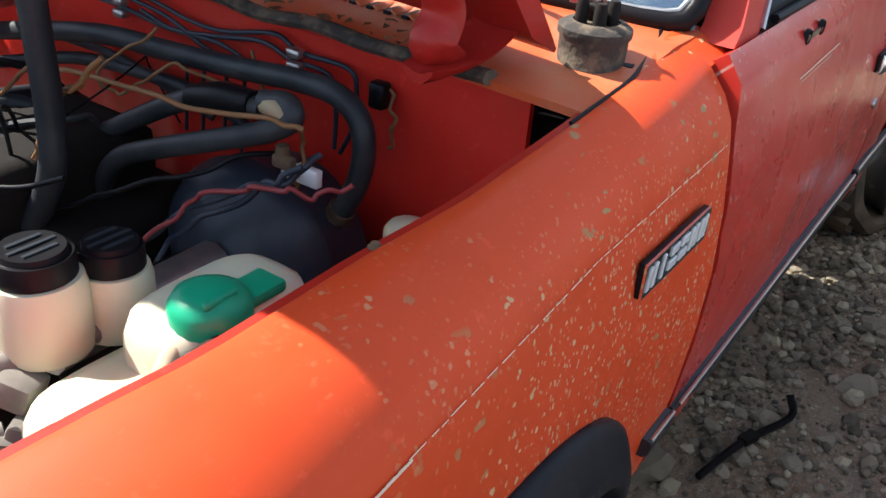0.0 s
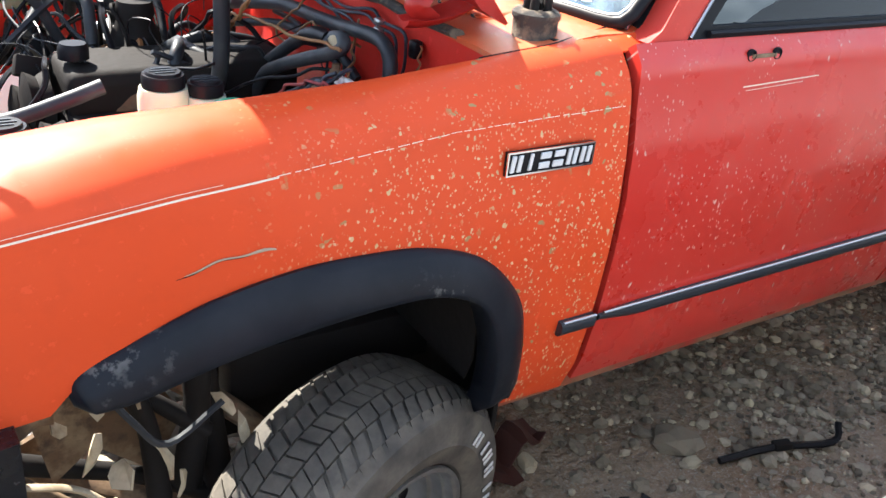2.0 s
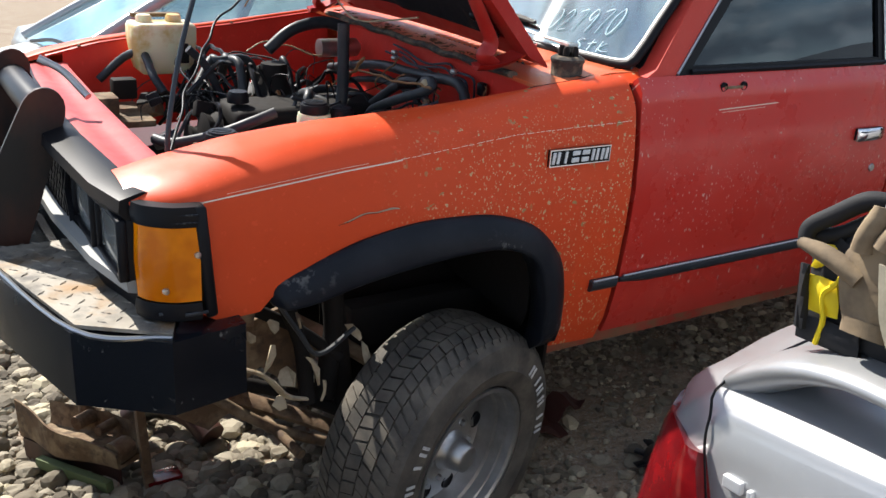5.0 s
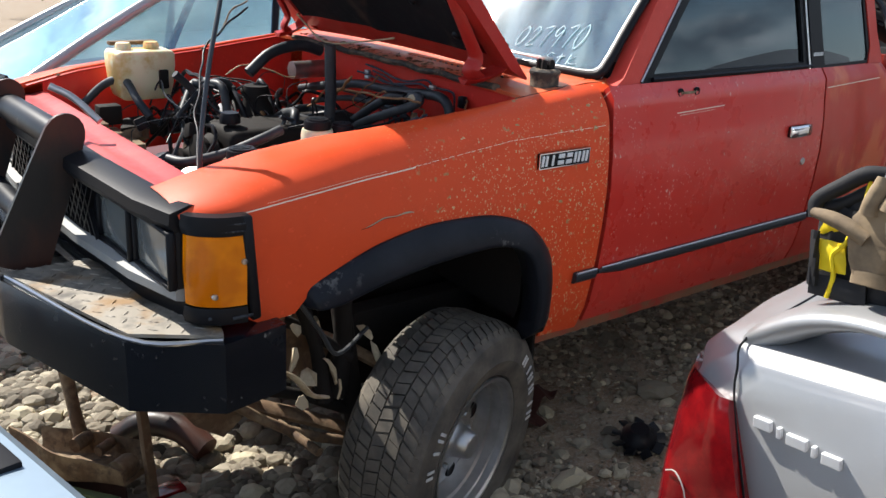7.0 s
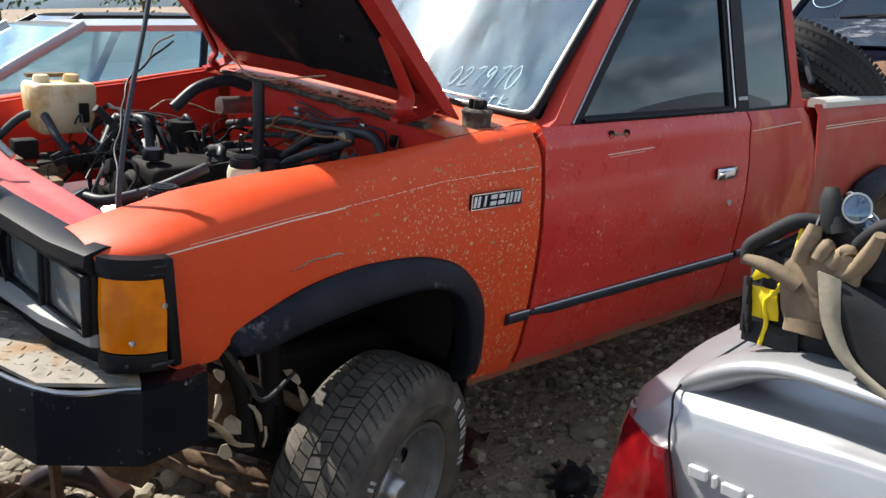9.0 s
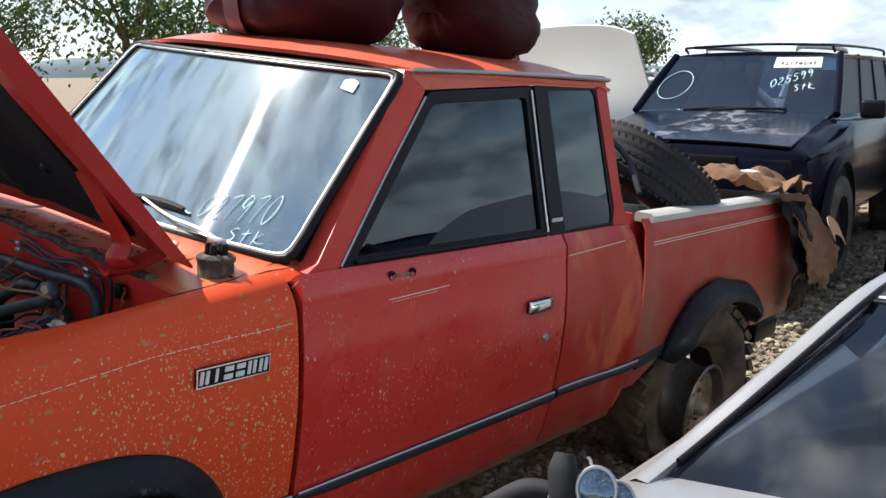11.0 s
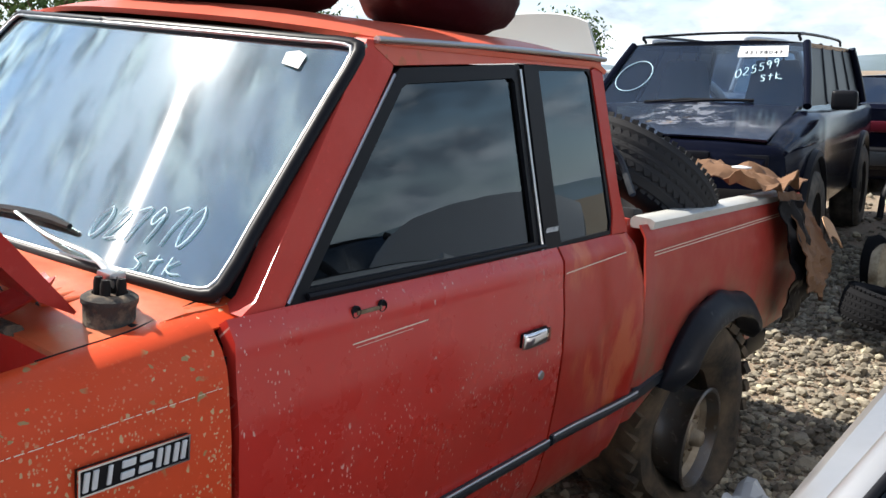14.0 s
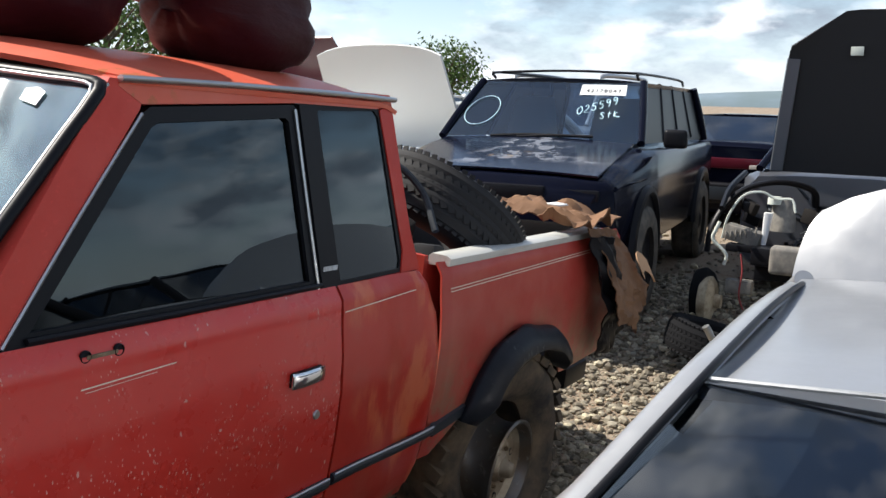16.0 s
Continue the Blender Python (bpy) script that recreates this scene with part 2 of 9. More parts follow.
m = Mat("rust", (0.13, 0.08, 0.045), 0.85)
m.over(m.fac(12, 0.44, 0.68, detail=8), (0.32, 0.24, 0.15), 0.85).over(m.fac(30, 0.5, 0.66, detail=8), (0.06, 0.04, 0.03), 0.8)
M["rust"] = m.bump(60, 0.4, 0.003).m
m = Mat("dusty_bare_metal", (0.50, 0.42, 0.29), 0.85)
m.over(m.fac(14, 0.46, 0.66, detail=8), (0.20, 0.14, 0.08), 0.75)
M["dustmetal"] = m.bump(60, 0.4, 0.003).m
m = Mat("dusty_grey_steel", (0.16, 0.15, 0.135), 0.7)
M["duststeel"] = m.over(m.fac(14, 0.42, 0.68, detail=8), (0.34, 0.31, 0.26), 0.7).bump(60, 0.3, 0.002).m
M["chrome"] = Mat("chrome", (0.75, 0.76, 0.78), 0.12, 1.0).m
m = Mat("dull_aluminium", (0.55, 0.55, 0.54), 0.35, 0.9)
m.over(m.fac(14, 0.4, 0.8, detail=7), (0.25, 0.24, 0.23), 0.7)
M["alloy"] = m.bump(80, 0.1, 0.001).m
m = Mat("dirty_wheel", (0.42, 0.36, 0.27), 0.55, 0.35)
m.over(m.fac(9, 0.4, 0.7, detail=8), (0.16, 0.10, 0.06), 0.8)
M["dirtwheel"] = m.bump(50, 0.2, 0.002).m
m = Mat("grimy_rim_steel", (0.16, 0.15, 0.14), 0.32, 0.6)
m.over(m.fac(8, 0.42, 0.66, detail=8), (0.17, 0.12, 0.075), 0.8).over(m.fac(30, 0.58, 0.68, detail=5), (0.4, 0.38, 0.34), 0.5)
M["dirtrim"] = m.bump(50, 0.15, 0.001).m
M["emblem"] = Mat("silvered_plastic", (0.72, 0.73, 0.74), 0.35, 0.3).m
M["steel"] = Mat("brushed_steel", (0.5, 0.5, 0.5), 0.3, 1.0).m
m = Mat("rail_cap", (0.62, 0.62, 0.58), 0.45, 0.35)
m.over(m.fac(16, 0.5, 0.75, detail=8, stretch=(0.3, 1, 1)), (0.35, 0.32, 0.27), 0.6)
M["rail"] = m.m
M["greytrim"] = Mat("grey_trim_rubber", (0.026, 0.032, 0.040), 0.38).bump(60, 0.1, 0.001).m
m = Mat("amber_lens", (0.82, 0.24, 0.002), 0.16, 0, 0.05, 0.2)
m.over(m.fac(9, 0.42, 0.62, detail=3), (0.52, 0.11, 0.001), 0.7)
M["amber"] = m.bump(1, 0.0).m
m = Mat("headlight_lens", (0.13, 0.145, 0.145), 0.16, 0.2, 0.3)
m.over(m.fac(9, 0.4, 0.7, detail=8), (0.16, 0.16, 0.15), 0.8)
M["lens"] = m.m
m = Mat("insulation", (0.010, 0.010, 0.012), 0.9, 0, 0, 0.1)
m.over(m.fac(2.0, 0.57, 0.66, detail=4), (0.085, 0.058, 0.040), 0.8).over(m.fac(25, 0.5, 0.8), (0.020, 0.020, 0.021), 0.8)
M["insul"] = m.bump(30, 0.5, 0.004).m
m = Mat("yellowed_plastic", (0.78, 0.72, 0.50), 0.45)
m.over(m.fac(9, 0.50, 0.62, detail=7), (0.55, 0.34, 0.06), 0.75)
m.b.inputs["Subsurface Weight"].default_value = 0.2
M["yellowed"] = m.m
m = Mat("white_plastic", (0.66, 0.65, 0.48), 0.4)
m.over(m.fac(10, 0.5, 0.8, detail=7), (0.45, 0.40, 0.28), 0.6)
m.b.inputs["Subsurface Weight"].default_value = 0.2
M["whiteplastic"] = m.m
M["green"] = Mat("green_plastic", (0.01, 0.36, 0.19), 0.35).m
m = Mat("booster_black", (0.026, 0.034, 0.052), 0.36)
m.over(m.fac(7, 0.45, 0.75, detail=7), (0.075, 0.078, 0.082), 0.6)
M["booster"] = m.bump(25, 0.1, 0.003).m
M["wire_brown"] = Mat("wire_brown", (0.24, 0.12, 0.05), 0.6).m
M["wire_red"] = Mat("wire_red", (0.30, 0.05, 0.05), 0.5).m
M["wire_tan"] = Mat("wire_tan", (0.42, 0.33, 0.2), 0.6).m
M["white"] = Mat("white", (0.8, 0.8, 0.78), 0.5).m
m = Mat("washed_lettering", (0.62, 0.63, 0.62), 0.6)
M["letter"] = m.over(m.fac(60, 0.5, 0.7), (0.3, 0.3, 0.3), 0.8).m
M["ink"] = Mat("marker_ink", (0.62, 0.86, 0.94), 0.6).m
m = Mat("foam_insul", (0.4, 0.35, 0.25), 0.9)
M["foam"] = m.m


def glass(name, tint, rough=0.03, clear=0.5, gloss_tint=(1, 1, 1), film=0.0, smear=0.0, gain=1.5):
    """Tinted glass: mirror-like by Fresnel over a see-through tint."""
    m = bpy.data.materials.new(name)
    m.use_nodes = True
    nt = m.node_tree
    nt.nodes.clear()
    o, mix, tr, gl, fr = (nt.nodes.new("ShaderNode" + k) for k in ("OutputMaterial", "MixShader", "BsdfTransparent", "BsdfGlossy", "Fresnel"))
    tr.inputs[0].default_value = (*tint, 1)
    gl.inputs[0].default_value = (*gloss_tint, 1)
    gl.inputs["Roughness"].default_value = rough
    fr.inputs[0].default_value = 1.55
    mx = nt.nodes.new("ShaderNodeMath"); mx.operation = "MULTIPLY_ADD"
    mx.inputs[1].default_value, mx.inputs[2].default_value = gain, clear
    nt.links.new(fr.outputs[0], mx.inputs[0])
    nt.links.new(mx.outputs[0], mix.inputs[0]); nt.links.new(tr.outputs[0], mix.inputs[1]); nt.links.new(gl.outputs[0], mix.inputs[2])
    tn, bp, tc = nt.nodes.new("ShaderNodeTexNoise"), nt.nodes.new("ShaderNodeBump"), nt.nodes.new("ShaderNodeTexCoord")
    tn.inputs["Scale"].default_value, bp.inputs["Strength"].default_value, bp.inputs["Distance"].default_value = 3.0, 0.03, 0.02
    nt.links.new(tc.outputs["Object"], tn.inputs["Vector"]); nt.links.new(tn.outputs["Fac"], bp.inputs["Height"])
    nt.links.new(bp.outputs[0], gl.inputs["Normal"])
    out = mix.outputs[0]
    if smear:
        an, m3, tg, hz, m4 = (nt.nodes.new("ShaderNode" + k) for k in ("BsdfAnisotropic", "MixShader", "CombineXYZ", "BsdfAnisotropic", "MixShader"))
        tg.inputs[0].default_value, tg.inputs[2].default_value = 0.657, 0.754
        an.inputs["Roughness"].default_value, an.inputs["Anisotropy"].default_value = 0.11, -0.84
        hz.inputs["Roughness"].default_value, hz.inputs["Anisotropy"].default_value = 0.15, 0.0
        m3.inputs[0].default_value, m4.inputs[0].default_value = smear, smear * 0.22
        nt.links.new(tg.outputs[0], an.inputs["Tangent"])
        nt.links.new(out, m3.inputs[1]); nt.links.new(an.outputs[0], m3.inputs[2])
        nt.links.new(m3.outputs[0], m4.inputs[1]); nt.links.new(hz.outputs[0], m4.inputs[2])
        out = m4.outputs[0]
    if film:
        df, m2, t2, r2 = (nt.nodes.new("ShaderNode" + k) for k in ("BsdfDiffuse", "MixShader", "TexNoise", "MapRange"))
        df.inputs[0].default_value = (0.62, 0.62, 0.58, 1)
        t2.inputs["Scale"].default_value, t2.inputs["Detail"].default_value = 5.0, 8.0
        r2.inputs[1].default_value, r2.inputs[2].default_value, r2.inputs[3].default_value, r2.inputs[4].default_value = 0.3, 0.8, film * 0.4, film * 1.7
        nt.links.new(tc.outputs["Object"], t2.inputs["Vector"]); nt.links.new(t2.outputs["Fac"], r2.inputs[0])
        nt.links.new(r2.outputs[0], m2.inputs[0]); nt.links.new(out, m2.inputs[1]); nt.links.new(df.outputs[0], m2.inputs[2])
        out = m2.outputs[0]
    nt.links.new(out, o.inputs[0])
    return m


M["glass_ws"] = glass("windshield_glass", (0.72, 0.82, 0.82), 0.02, 0.30, (0.70, 0.94, 1.0), film=0.045, smear=0.034)
M["glass_side"] = glass("tinted_side_glass", (0.07, 0.085, 0.09), 0.008, 0.0, (0.80, 0.92, 1.0), film=0.001, gain=1.3)
M["glass_suv"] = glass("suv_windshield_glass", (0.58, 0.68, 0.78), 0.02, 0.04, (0.75, 0.9, 1.0), film=0.012, gain=1.3)
M["glass_black"] = glass("black_tint_glass", (0.07, 0.08, 0.09), 0.02, 0.02)
M["glass_dark"] = glass("dark_tint_glass", (0.15, 0.19, 0.24), 0.02, 0.03)
m = Mat("silver_paint", (0.37, 0.375, 0.385), 0.30, 0.45, 0.4)
m.over(m.fac(3, 0.4, 0.8, detail=7), (0.33, 0.33, 0.33), 0.7).over(m.fac(40, 0.6, 0.8, detail=5), (0.42, 0.41, 0.39), 0.5)
m.roughen(m.fac(7, 0.4, 0.7), 0.42)
M["silver"] = m.m
m = Mat("navy_paint", (0.004, 0.005, 0.012), 0.14, 0, 0.0, 0.08)
m.over(m.fac(4, 0.5, 0.8, detail=8), (0.010, 0.010, 0.016), 0.6)
M["navy"] = m.m
m = Mat("peeling_navy_paint", (0.006, 0.008, 0.018), 0.16, 0, 0.0, 0.22)
m.over(m.mul(m.fac(7, 0.50, 0.56, detail=10), m.fac(1.1, 0.46, 0.54, detail=1.5)), (0.20, 0.21, 0.24), 0.8)
m.over(m.mul(m.fac(12, 0.54, 0.6, detail=8), m.fac(1.3, 0.52, 0.58, detail=1.5)), (0.25, 0.16, 0.07), 0.7)
M["navypeel"] = m.m
m = Mat("red_lens", (0.12, 0.003, 0.005), 0.14, 0, 0.3)
M["redlens"] = m.over(m.fac(14, 0.45, 0.65, detail=6), (0.24, 0.006, 0.008), 0.8).m
M["clearlens"] = Mat("clear_lens", (0.5, 0.46, 0.42), 0.2, 0.1, 0.5).m
m = Mat("maroon_vinyl", (0.030, 0.004, 0.008), 0.5, 0, 0, 0.2)
m.over(m.fac(5, 0.4, 0.75, detail=7), (0.048, 0.007, 0.011), 0.7)
M["maroon"] = m.bump(9, 0.5, 0.012, stretch=(1, 1, 2.5)).m
M["tape"] = Mat("silver_tape", (0.5, 0.48, 0.48), 0.35, 0.5).bump(30, 0.5, 0.004).m
m = Mat("cardboard", (0.20, 0.105, 0.055), 0.85)
m.over(m.fac(6, 0.4, 0.7, detail=8), (0.09, 0.045, 0.022), 0.8)
M["card"] = m.bump(8, 0.4, 0.01).m
m = Mat("tan_leather", (0.25, 0.185, 0.115), 0.9)
m.over(m.fac(14, 0.42, 0.7, detail=8), (0.085, 0.065, 0.048), 0.9)
M["leather"] = m.bump(55, 0.4, 0.003).m
M["fabric"] = Mat("black_nylon", (0.014, 0.014, 0.016), 0.75).bump(220, 0.4, 0.001).m
M["yellow"] = Mat("yellow_nylon", (0.80, 0.60, 0.015), 0.55).bump(160, 0.2, 0.001).m
M["webbing"] = Mat("grey_webbing", (0.09, 0.09, 0.1), 0.75).bump(200, 0.3, 0.001).m
m = Mat("tan_strap", (0.30, 0.27, 0.20), 0.8)
M["mirrorlens"] = Mat("mirrored_lens", (0.16, 0.21, 0.26), 0.08, 0.9).m
M["strapleather"] = Mat("brown_grimy_leather", (0.10, 0.075, 0.055), 0.8).bump(55, 0.4, 0.003).m
M["strap"] = m.over(m.fac(20, 0.4, 0.7), (0.12, 0.11, 0.09), 0.8).bump(60, 0.3, 0.002).m
M["seatgrey"] = Mat("grey_seat_cloth", (0.32, 0.34, 0.34), 0.9).bump(90, 0.2, 0.002).m
M["blackpane"] = Mat("blacked_out_glass", (0.006, 0.007, 0.009), 0.35, 0, 0, 0.08).m
M["interior"] = Mat("dark_interior", (0.035, 0.035, 0.038), 0.8).bump(40, 0.2, 0.002).m
M["visor"] = Mat("pale_visor", (0.55, 0.58, 0.52), 0.8).m
M["whitecar"] = Mat("white_paint", (0.74, 0.74, 0.71), 0.3, 0, 0.4).bump(4, 0.05, 0.01).m
M["maroonpaint"] = Mat("maroon_paint", (0.085, 0.006, 0.014), 0.3, 0, 0.4).m
M["hub"] = Mat("brake_rotor", (0.30, 0.22, 0.15), 0.55, 0.6).bump(40, 0.2, 0.002).m


# ---- mesh helpers ----
def part(name, bm, mat, parent=None, label="", smooth=True, sharp=50, m=None):
    bmesh.ops.recalc_face_normals(bm, faces=bm.faces)
    for f_ in bm.faces:
        f_.smooth = smooth
    if smooth:
        for e in bm.edges:
            if len(e.link_faces) == 2 and e.calc_face_angle(0) > radians(sharp):
                e.smooth = False
    me = bpy.data.meshes.new(name)
    bm.to_mesh(me)
    bm.free()
    me.materials.append(M[mat] if isinstance(mat, str) else mat)
    ob = new(name, me)
    if parent is not None:
        ob.parent = parent
    if m is not None:
        ob.matrix_basis = m
    if label:
        ob["label"] = label
    return ob


def thing(name, label, category, m=None, group="", kind=""):
    ob = new(name)
    ob.empty_display_size = 0.1
    if m is not None:
        ob.matrix_basis = m
    return tagged(ob, label, category, group, kind)


def box(cx, cy, cz, sx, sy, sz, bevel=0.0, seg=2, bm=None, rot=None):
    own = bm or bmesh.new()
    got = bmesh.ops.create_cube(own, size=1)["verts"]
    mat = Matrix.Translation((cx, cy, cz)) @ (rot.to_4x4() if rot else Matrix.Identity(4)) @ Matrix.Diagonal((sx, sy, sz, 1))
    bmesh.ops.transform(own, matrix=mat, verts=got)
    if bevel:
        es = {e for v in got for e in v.link_edges}
        bmesh.ops.bevel(own, geom=list(es), offset=bevel, segments=seg, affect="EDGES", profile=0.6)
    return own


def loft(rings, close=True, caps=True, bm=None):
    """Skin a row of rings, each the same number of points."""
    own = bm or bmesh.new()
    rows = [[own.verts.new(p) for p in r] for r in rings]
    k = len(rows[0])
    for a, b in zip(rows, rows[1:]):
        for i in range(k if close else k - 1):
            j = (i + 1) % k
            try:
                own.faces.new((a[i], a[j], b[j], b[i]))
            except ValueError:
                pass
    if caps and close:
        for r in (rows[0], rows[-1]):
            try:
                own.faces.new(r)
            except ValueError:
                pass
    return own


def smooth_path(pts, n=6, closed=False):
    """Catmull-Rom through the points."""
    P = [Vector(p) for p in pts]
    out = []
    if closed:
        ext = [P[-1], *P, P[0], P[1]]
    else:
        ext = [P[0] * 2 - P[1], *P, P[-1] * 2 - P[-2]]
    for i in range(1, len(ext) - 2):
        a, b, c, d = ext[i - 1 : i + 3]
        for k in range(n):
            t = k / n
            out.append(0.5 * (2 * b + (c - a) * t + (2 * a - 5 * b + 4 * c - d) * t * t + (3 * b - a - 3 * c + d) * t ** 3))
    if not closed:
        out.append(P[-1])
    return out


def tube(pts, r, sides=8, n=5, bm=None, flat=1.0, closed=False):
    """A round bar or hose along a smooth path; r a number or a list along the points."""
    path = smooth_path(pts, n, closed) if n > 1 else [Vector(p) for p in pts]
    rings, up = [], Vector((0.13, 0.21, 0.97)).normalized()
    for i, p in enumerate(path):
        a, b = (path[i - 1], path[(i + 1) % len(path)]) if closed else (path[max(0, i - 1)], path[min(len(path) - 1, i + 1)])
        d = (b - a).normalized() if (b - a).length > 1e-9 else Vector((0, 0, 1))
        s = d.cross(up)
        s = s.normalized() if s.length > 1e-3 else Vector((1, 0, 0))
        u = s.cross(d)
        up = u
        rr = r if not isinstance(r, (list, tuple)) else float(np.interp(i / max(1, len(path) - 1), np.linspace(0, 1, len(r)), r))
        rings.append([p + s * math.cos(q) * rr + u * math.sin(q) * rr * flat for q in np.linspace(0, 2 * math.pi, sides, endpoint=False)])
    return loft(rings + [rings[0]], True, False, bm) if closed else loft(rings, True, True, bm)


def lathe(profile, seg=32, axis="y", center=(0, 0, 0), bm=None, caps=False):
    """Turn (radius, along) pairs about an axis through the center."""
    rings = []
    c = Vector(center)
    for r, h in profile:
        ring = []
        for q in np.linspace(0, 2 * math.pi, seg, endpoint=False):
            a, b = r * math.cos(q), r * math.sin(q)
            ring.append(c + Vector({"y": (a, h, b), "z": (a, b, h), "x": (h, a, b)}[axis]))
        rings.append(ring)
    return loft(rings, True, caps, bm)


def sheet(xs, vs, fn, thick=0.0, bm=None, keep=None):
    """A surface fn(x, v) -> point over a grid, thickened inwards."""
    own = bm or bmesh.new()
    g = [[own.verts.new(fn(x, v)) for v in vs] for x in xs]
    for i in range(len(xs) - 1):
        for j in range(len(vs) - 1):
            if keep is None or keep(0.5 * (xs[i] + xs[i + 1]), 0.5 * (vs[j] + vs[j + 1])):
                q = (g[i][j], g[i + 1][j], g[i + 1][j + 1], g[i][j + 1])
                if len({tuple(round(c, 5) for c in v.co) for v in q}) == 4:
                    own.faces.new(q)
                else:
                    ded = []
                    for v in q:
                        if not any((v.co - w.co).length < 1e-5 for w in ded):
                            ded.append(v)
                    if len(ded) == 3:
                        own.faces.new(ded)
    if thick:
        bmesh.ops.recalc_face_normals(own, faces=own.faces)
        bmesh.ops.solidify(own, geom=list(own.faces), thickness=thick)
    return own


def slab(outline, depth, axis="y", at=0.0, bm=None, bevel=0.0):
    """A flat plate from an outline of (u, v) pairs, at a coordinate of the axis, thickened along it."""
    own = bm or bmesh.new()
    mk = {"y": lambda u, v, w: (u, w, v), "x": lambda u, v, w: (w, u, v), "z": lambda u, v, w: (u, v, w)}[axis]
    a = [own.verts.new(mk(u, v, at)) for u, v in outline]
    b = [own.verts.new(mk(u, v, at + depth)) for u, v in outline]
    own.faces.new(a)
    own.faces.new(b[::-1])
    for i in range(len(a)):
        j = (i + 1) % len(a)
        own.faces.new((a[i], b[i], b[j], a[j]))
    if bevel:
        bmesh.ops.bevel(own, geom=[e for e in own.edges], offset=bevel, segments=1, affect="EDGES")
    return own


def interp(x, table):
    return float(np.interp(x, [a for a, _ in table], [b for _, b in table]))


def text_bm(body, size, thick=0.0015, shear=0.0):
    cu = bpy.data.curves.new("t", "FONT")
    cu.body, cu.size, cu.extrude, cu.shear = body, size, thick, shear
    ob = bpy.data.objects.new("t", cu)
    scene.collection.objects.link(ob)
    bpy.context.view_layer.update()
    me = bpy.data.meshes.new_from_object(ob.evaluated_get(bpy.context.evaluated_depsgraph_get()))
    bm = bmesh.new()
    bm.from_mesh(me)
    bpy.data.objects.remove(ob)
    bpy.data.curves.remove(cu)
    bpy.data.meshes.remove(me)
    return bm


def xf(bm, m):
    bmesh.ops.transform(bm, matrix=m, verts=bm.verts)
    return bm


STROKES = {
    "0": [[(0.5, 1), (0.1, 0.75), (0.05, 0.35), (0.35, 0), (0.75, 0.2), (0.9, 0.65), (0.6, 1), (0.45, 0.97)]],
    "2": [[(0.1, 0.75), (0.4, 1), (0.75, 0.8), (0.5, 0.4), (0.1, 0.02), (0.9, 0.05)]],
    "5": [[(0.85, 1), (0.3, 0.97), (0.2, 0.58), (0.65, 0.6), (0.8, 0.3), (0.5, 0.02), (0.1, 0.1)]],
    "7": [[(0.05, 0.9), (0.85, 0.98), (0.55, 0.45), (0.45, 0)]],
    "9": [[(0.8, 0.85), (0.4, 1), (0.1, 0.7), (0.4, 0.5), (0.8, 0.8), (0.75, 0.4), (0.6, 0)]],
    "S": [[(0.85, 0.9), (0.45, 1), (0.15, 0.75), (0.7, 0.4), (0.6, 0.05), (0.1, 0.05)]],
    "T": [[(0.5, 1), (0.4, 0)], [(0.05, 0.65), (0.9, 0.72)]],
    "K": [[(0.2, 1), (0.15, 0)], [(0.8, 0.75), (0.2, 0.4), (0.6, 0.05), (1.3, 0.0)]],
}


def scrawl(ch, place, r=0.0015):
    """A hand-drawn character: place(a, b) puts its unit square on the glass."""
    bm = bmesh.new()
    for line in STROKES[ch]:
        tube([place(a, b) for a, b in line], [r * 0.7, r, r, r * 0.8], 5, 4, bm)
    return bm


# ---- ground ----
def ground_z(x, y):
    """Height of the yard: nearly flat, rising behind the truck."""
    t = min(1.0, max(0.0, (x - 3.5) / 2.2))
    rise = 0.30 * t * t * (3 - 2 * t) + 0.012 * max(0.0, x - 8)
    near = 1.0 if -6 < x < 12 and -6 < y < 8 else 0.3
    return rise + near * (0.035 * noise.noise((x * 0.9, y * 0.9, 3.1)) + 0.015 * noise.noise((x * 3.1, y * 3.1, 7.7)))


def build_ground():
    core = np.arange(-4.5, 9.01, 0.12)
    xs = [-900, -250, -80, -30, -14, -8, *core, 10, 12, 15, 20, 30, 60, 150, 400, 1500]
    ycore = np.arange(-4.0, 5.01, 0.12)
    ys = [-1200, -300, -90, -30, -14, -7, *ycore, 7, 10, 14, 20, 30, 60, 150, 400, 1500]
    bm = bmesh.new()
    g = [[bm.verts.new((x, y, ground_z(x, y))) for y in ys] for x in xs]
    for i in range(len(xs) - 1):
        for j in range(len(ys) - 1):
            bm.faces.new((g[i][j], g[i + 1][j], g[i + 1][j + 1], g[i][j + 1]))
    m = Mat("gravel_soil", (0.26, 0.20, 0.140), 0.95)
    m.over(m.fac(2.2, 0.42, 0.60, detail=6), (0.20, 0.132, 0.080), 0.85)
    m.over(m.spots(38, 0.24, 0.16, warp=0.12), (0.32, 0.29, 0.24), 0.8)
    m.over(m.spots(90, 0.22, 0.2, warp=0.1), (0.38, 0.35, 0.30), 0.6)
    m.over(m.fac(30, 0.5, 0.75, detail=9), (0.09, 0.07, 0.05), 0.4)
    m.bump(45, 0.9, 0.02, detail=8)
    ob = part("ground", bm, m.m)
    tagged(ob, "grey-brown crushed gravel and oily soil of a yard", "ground", kind="structure")


build_ground()

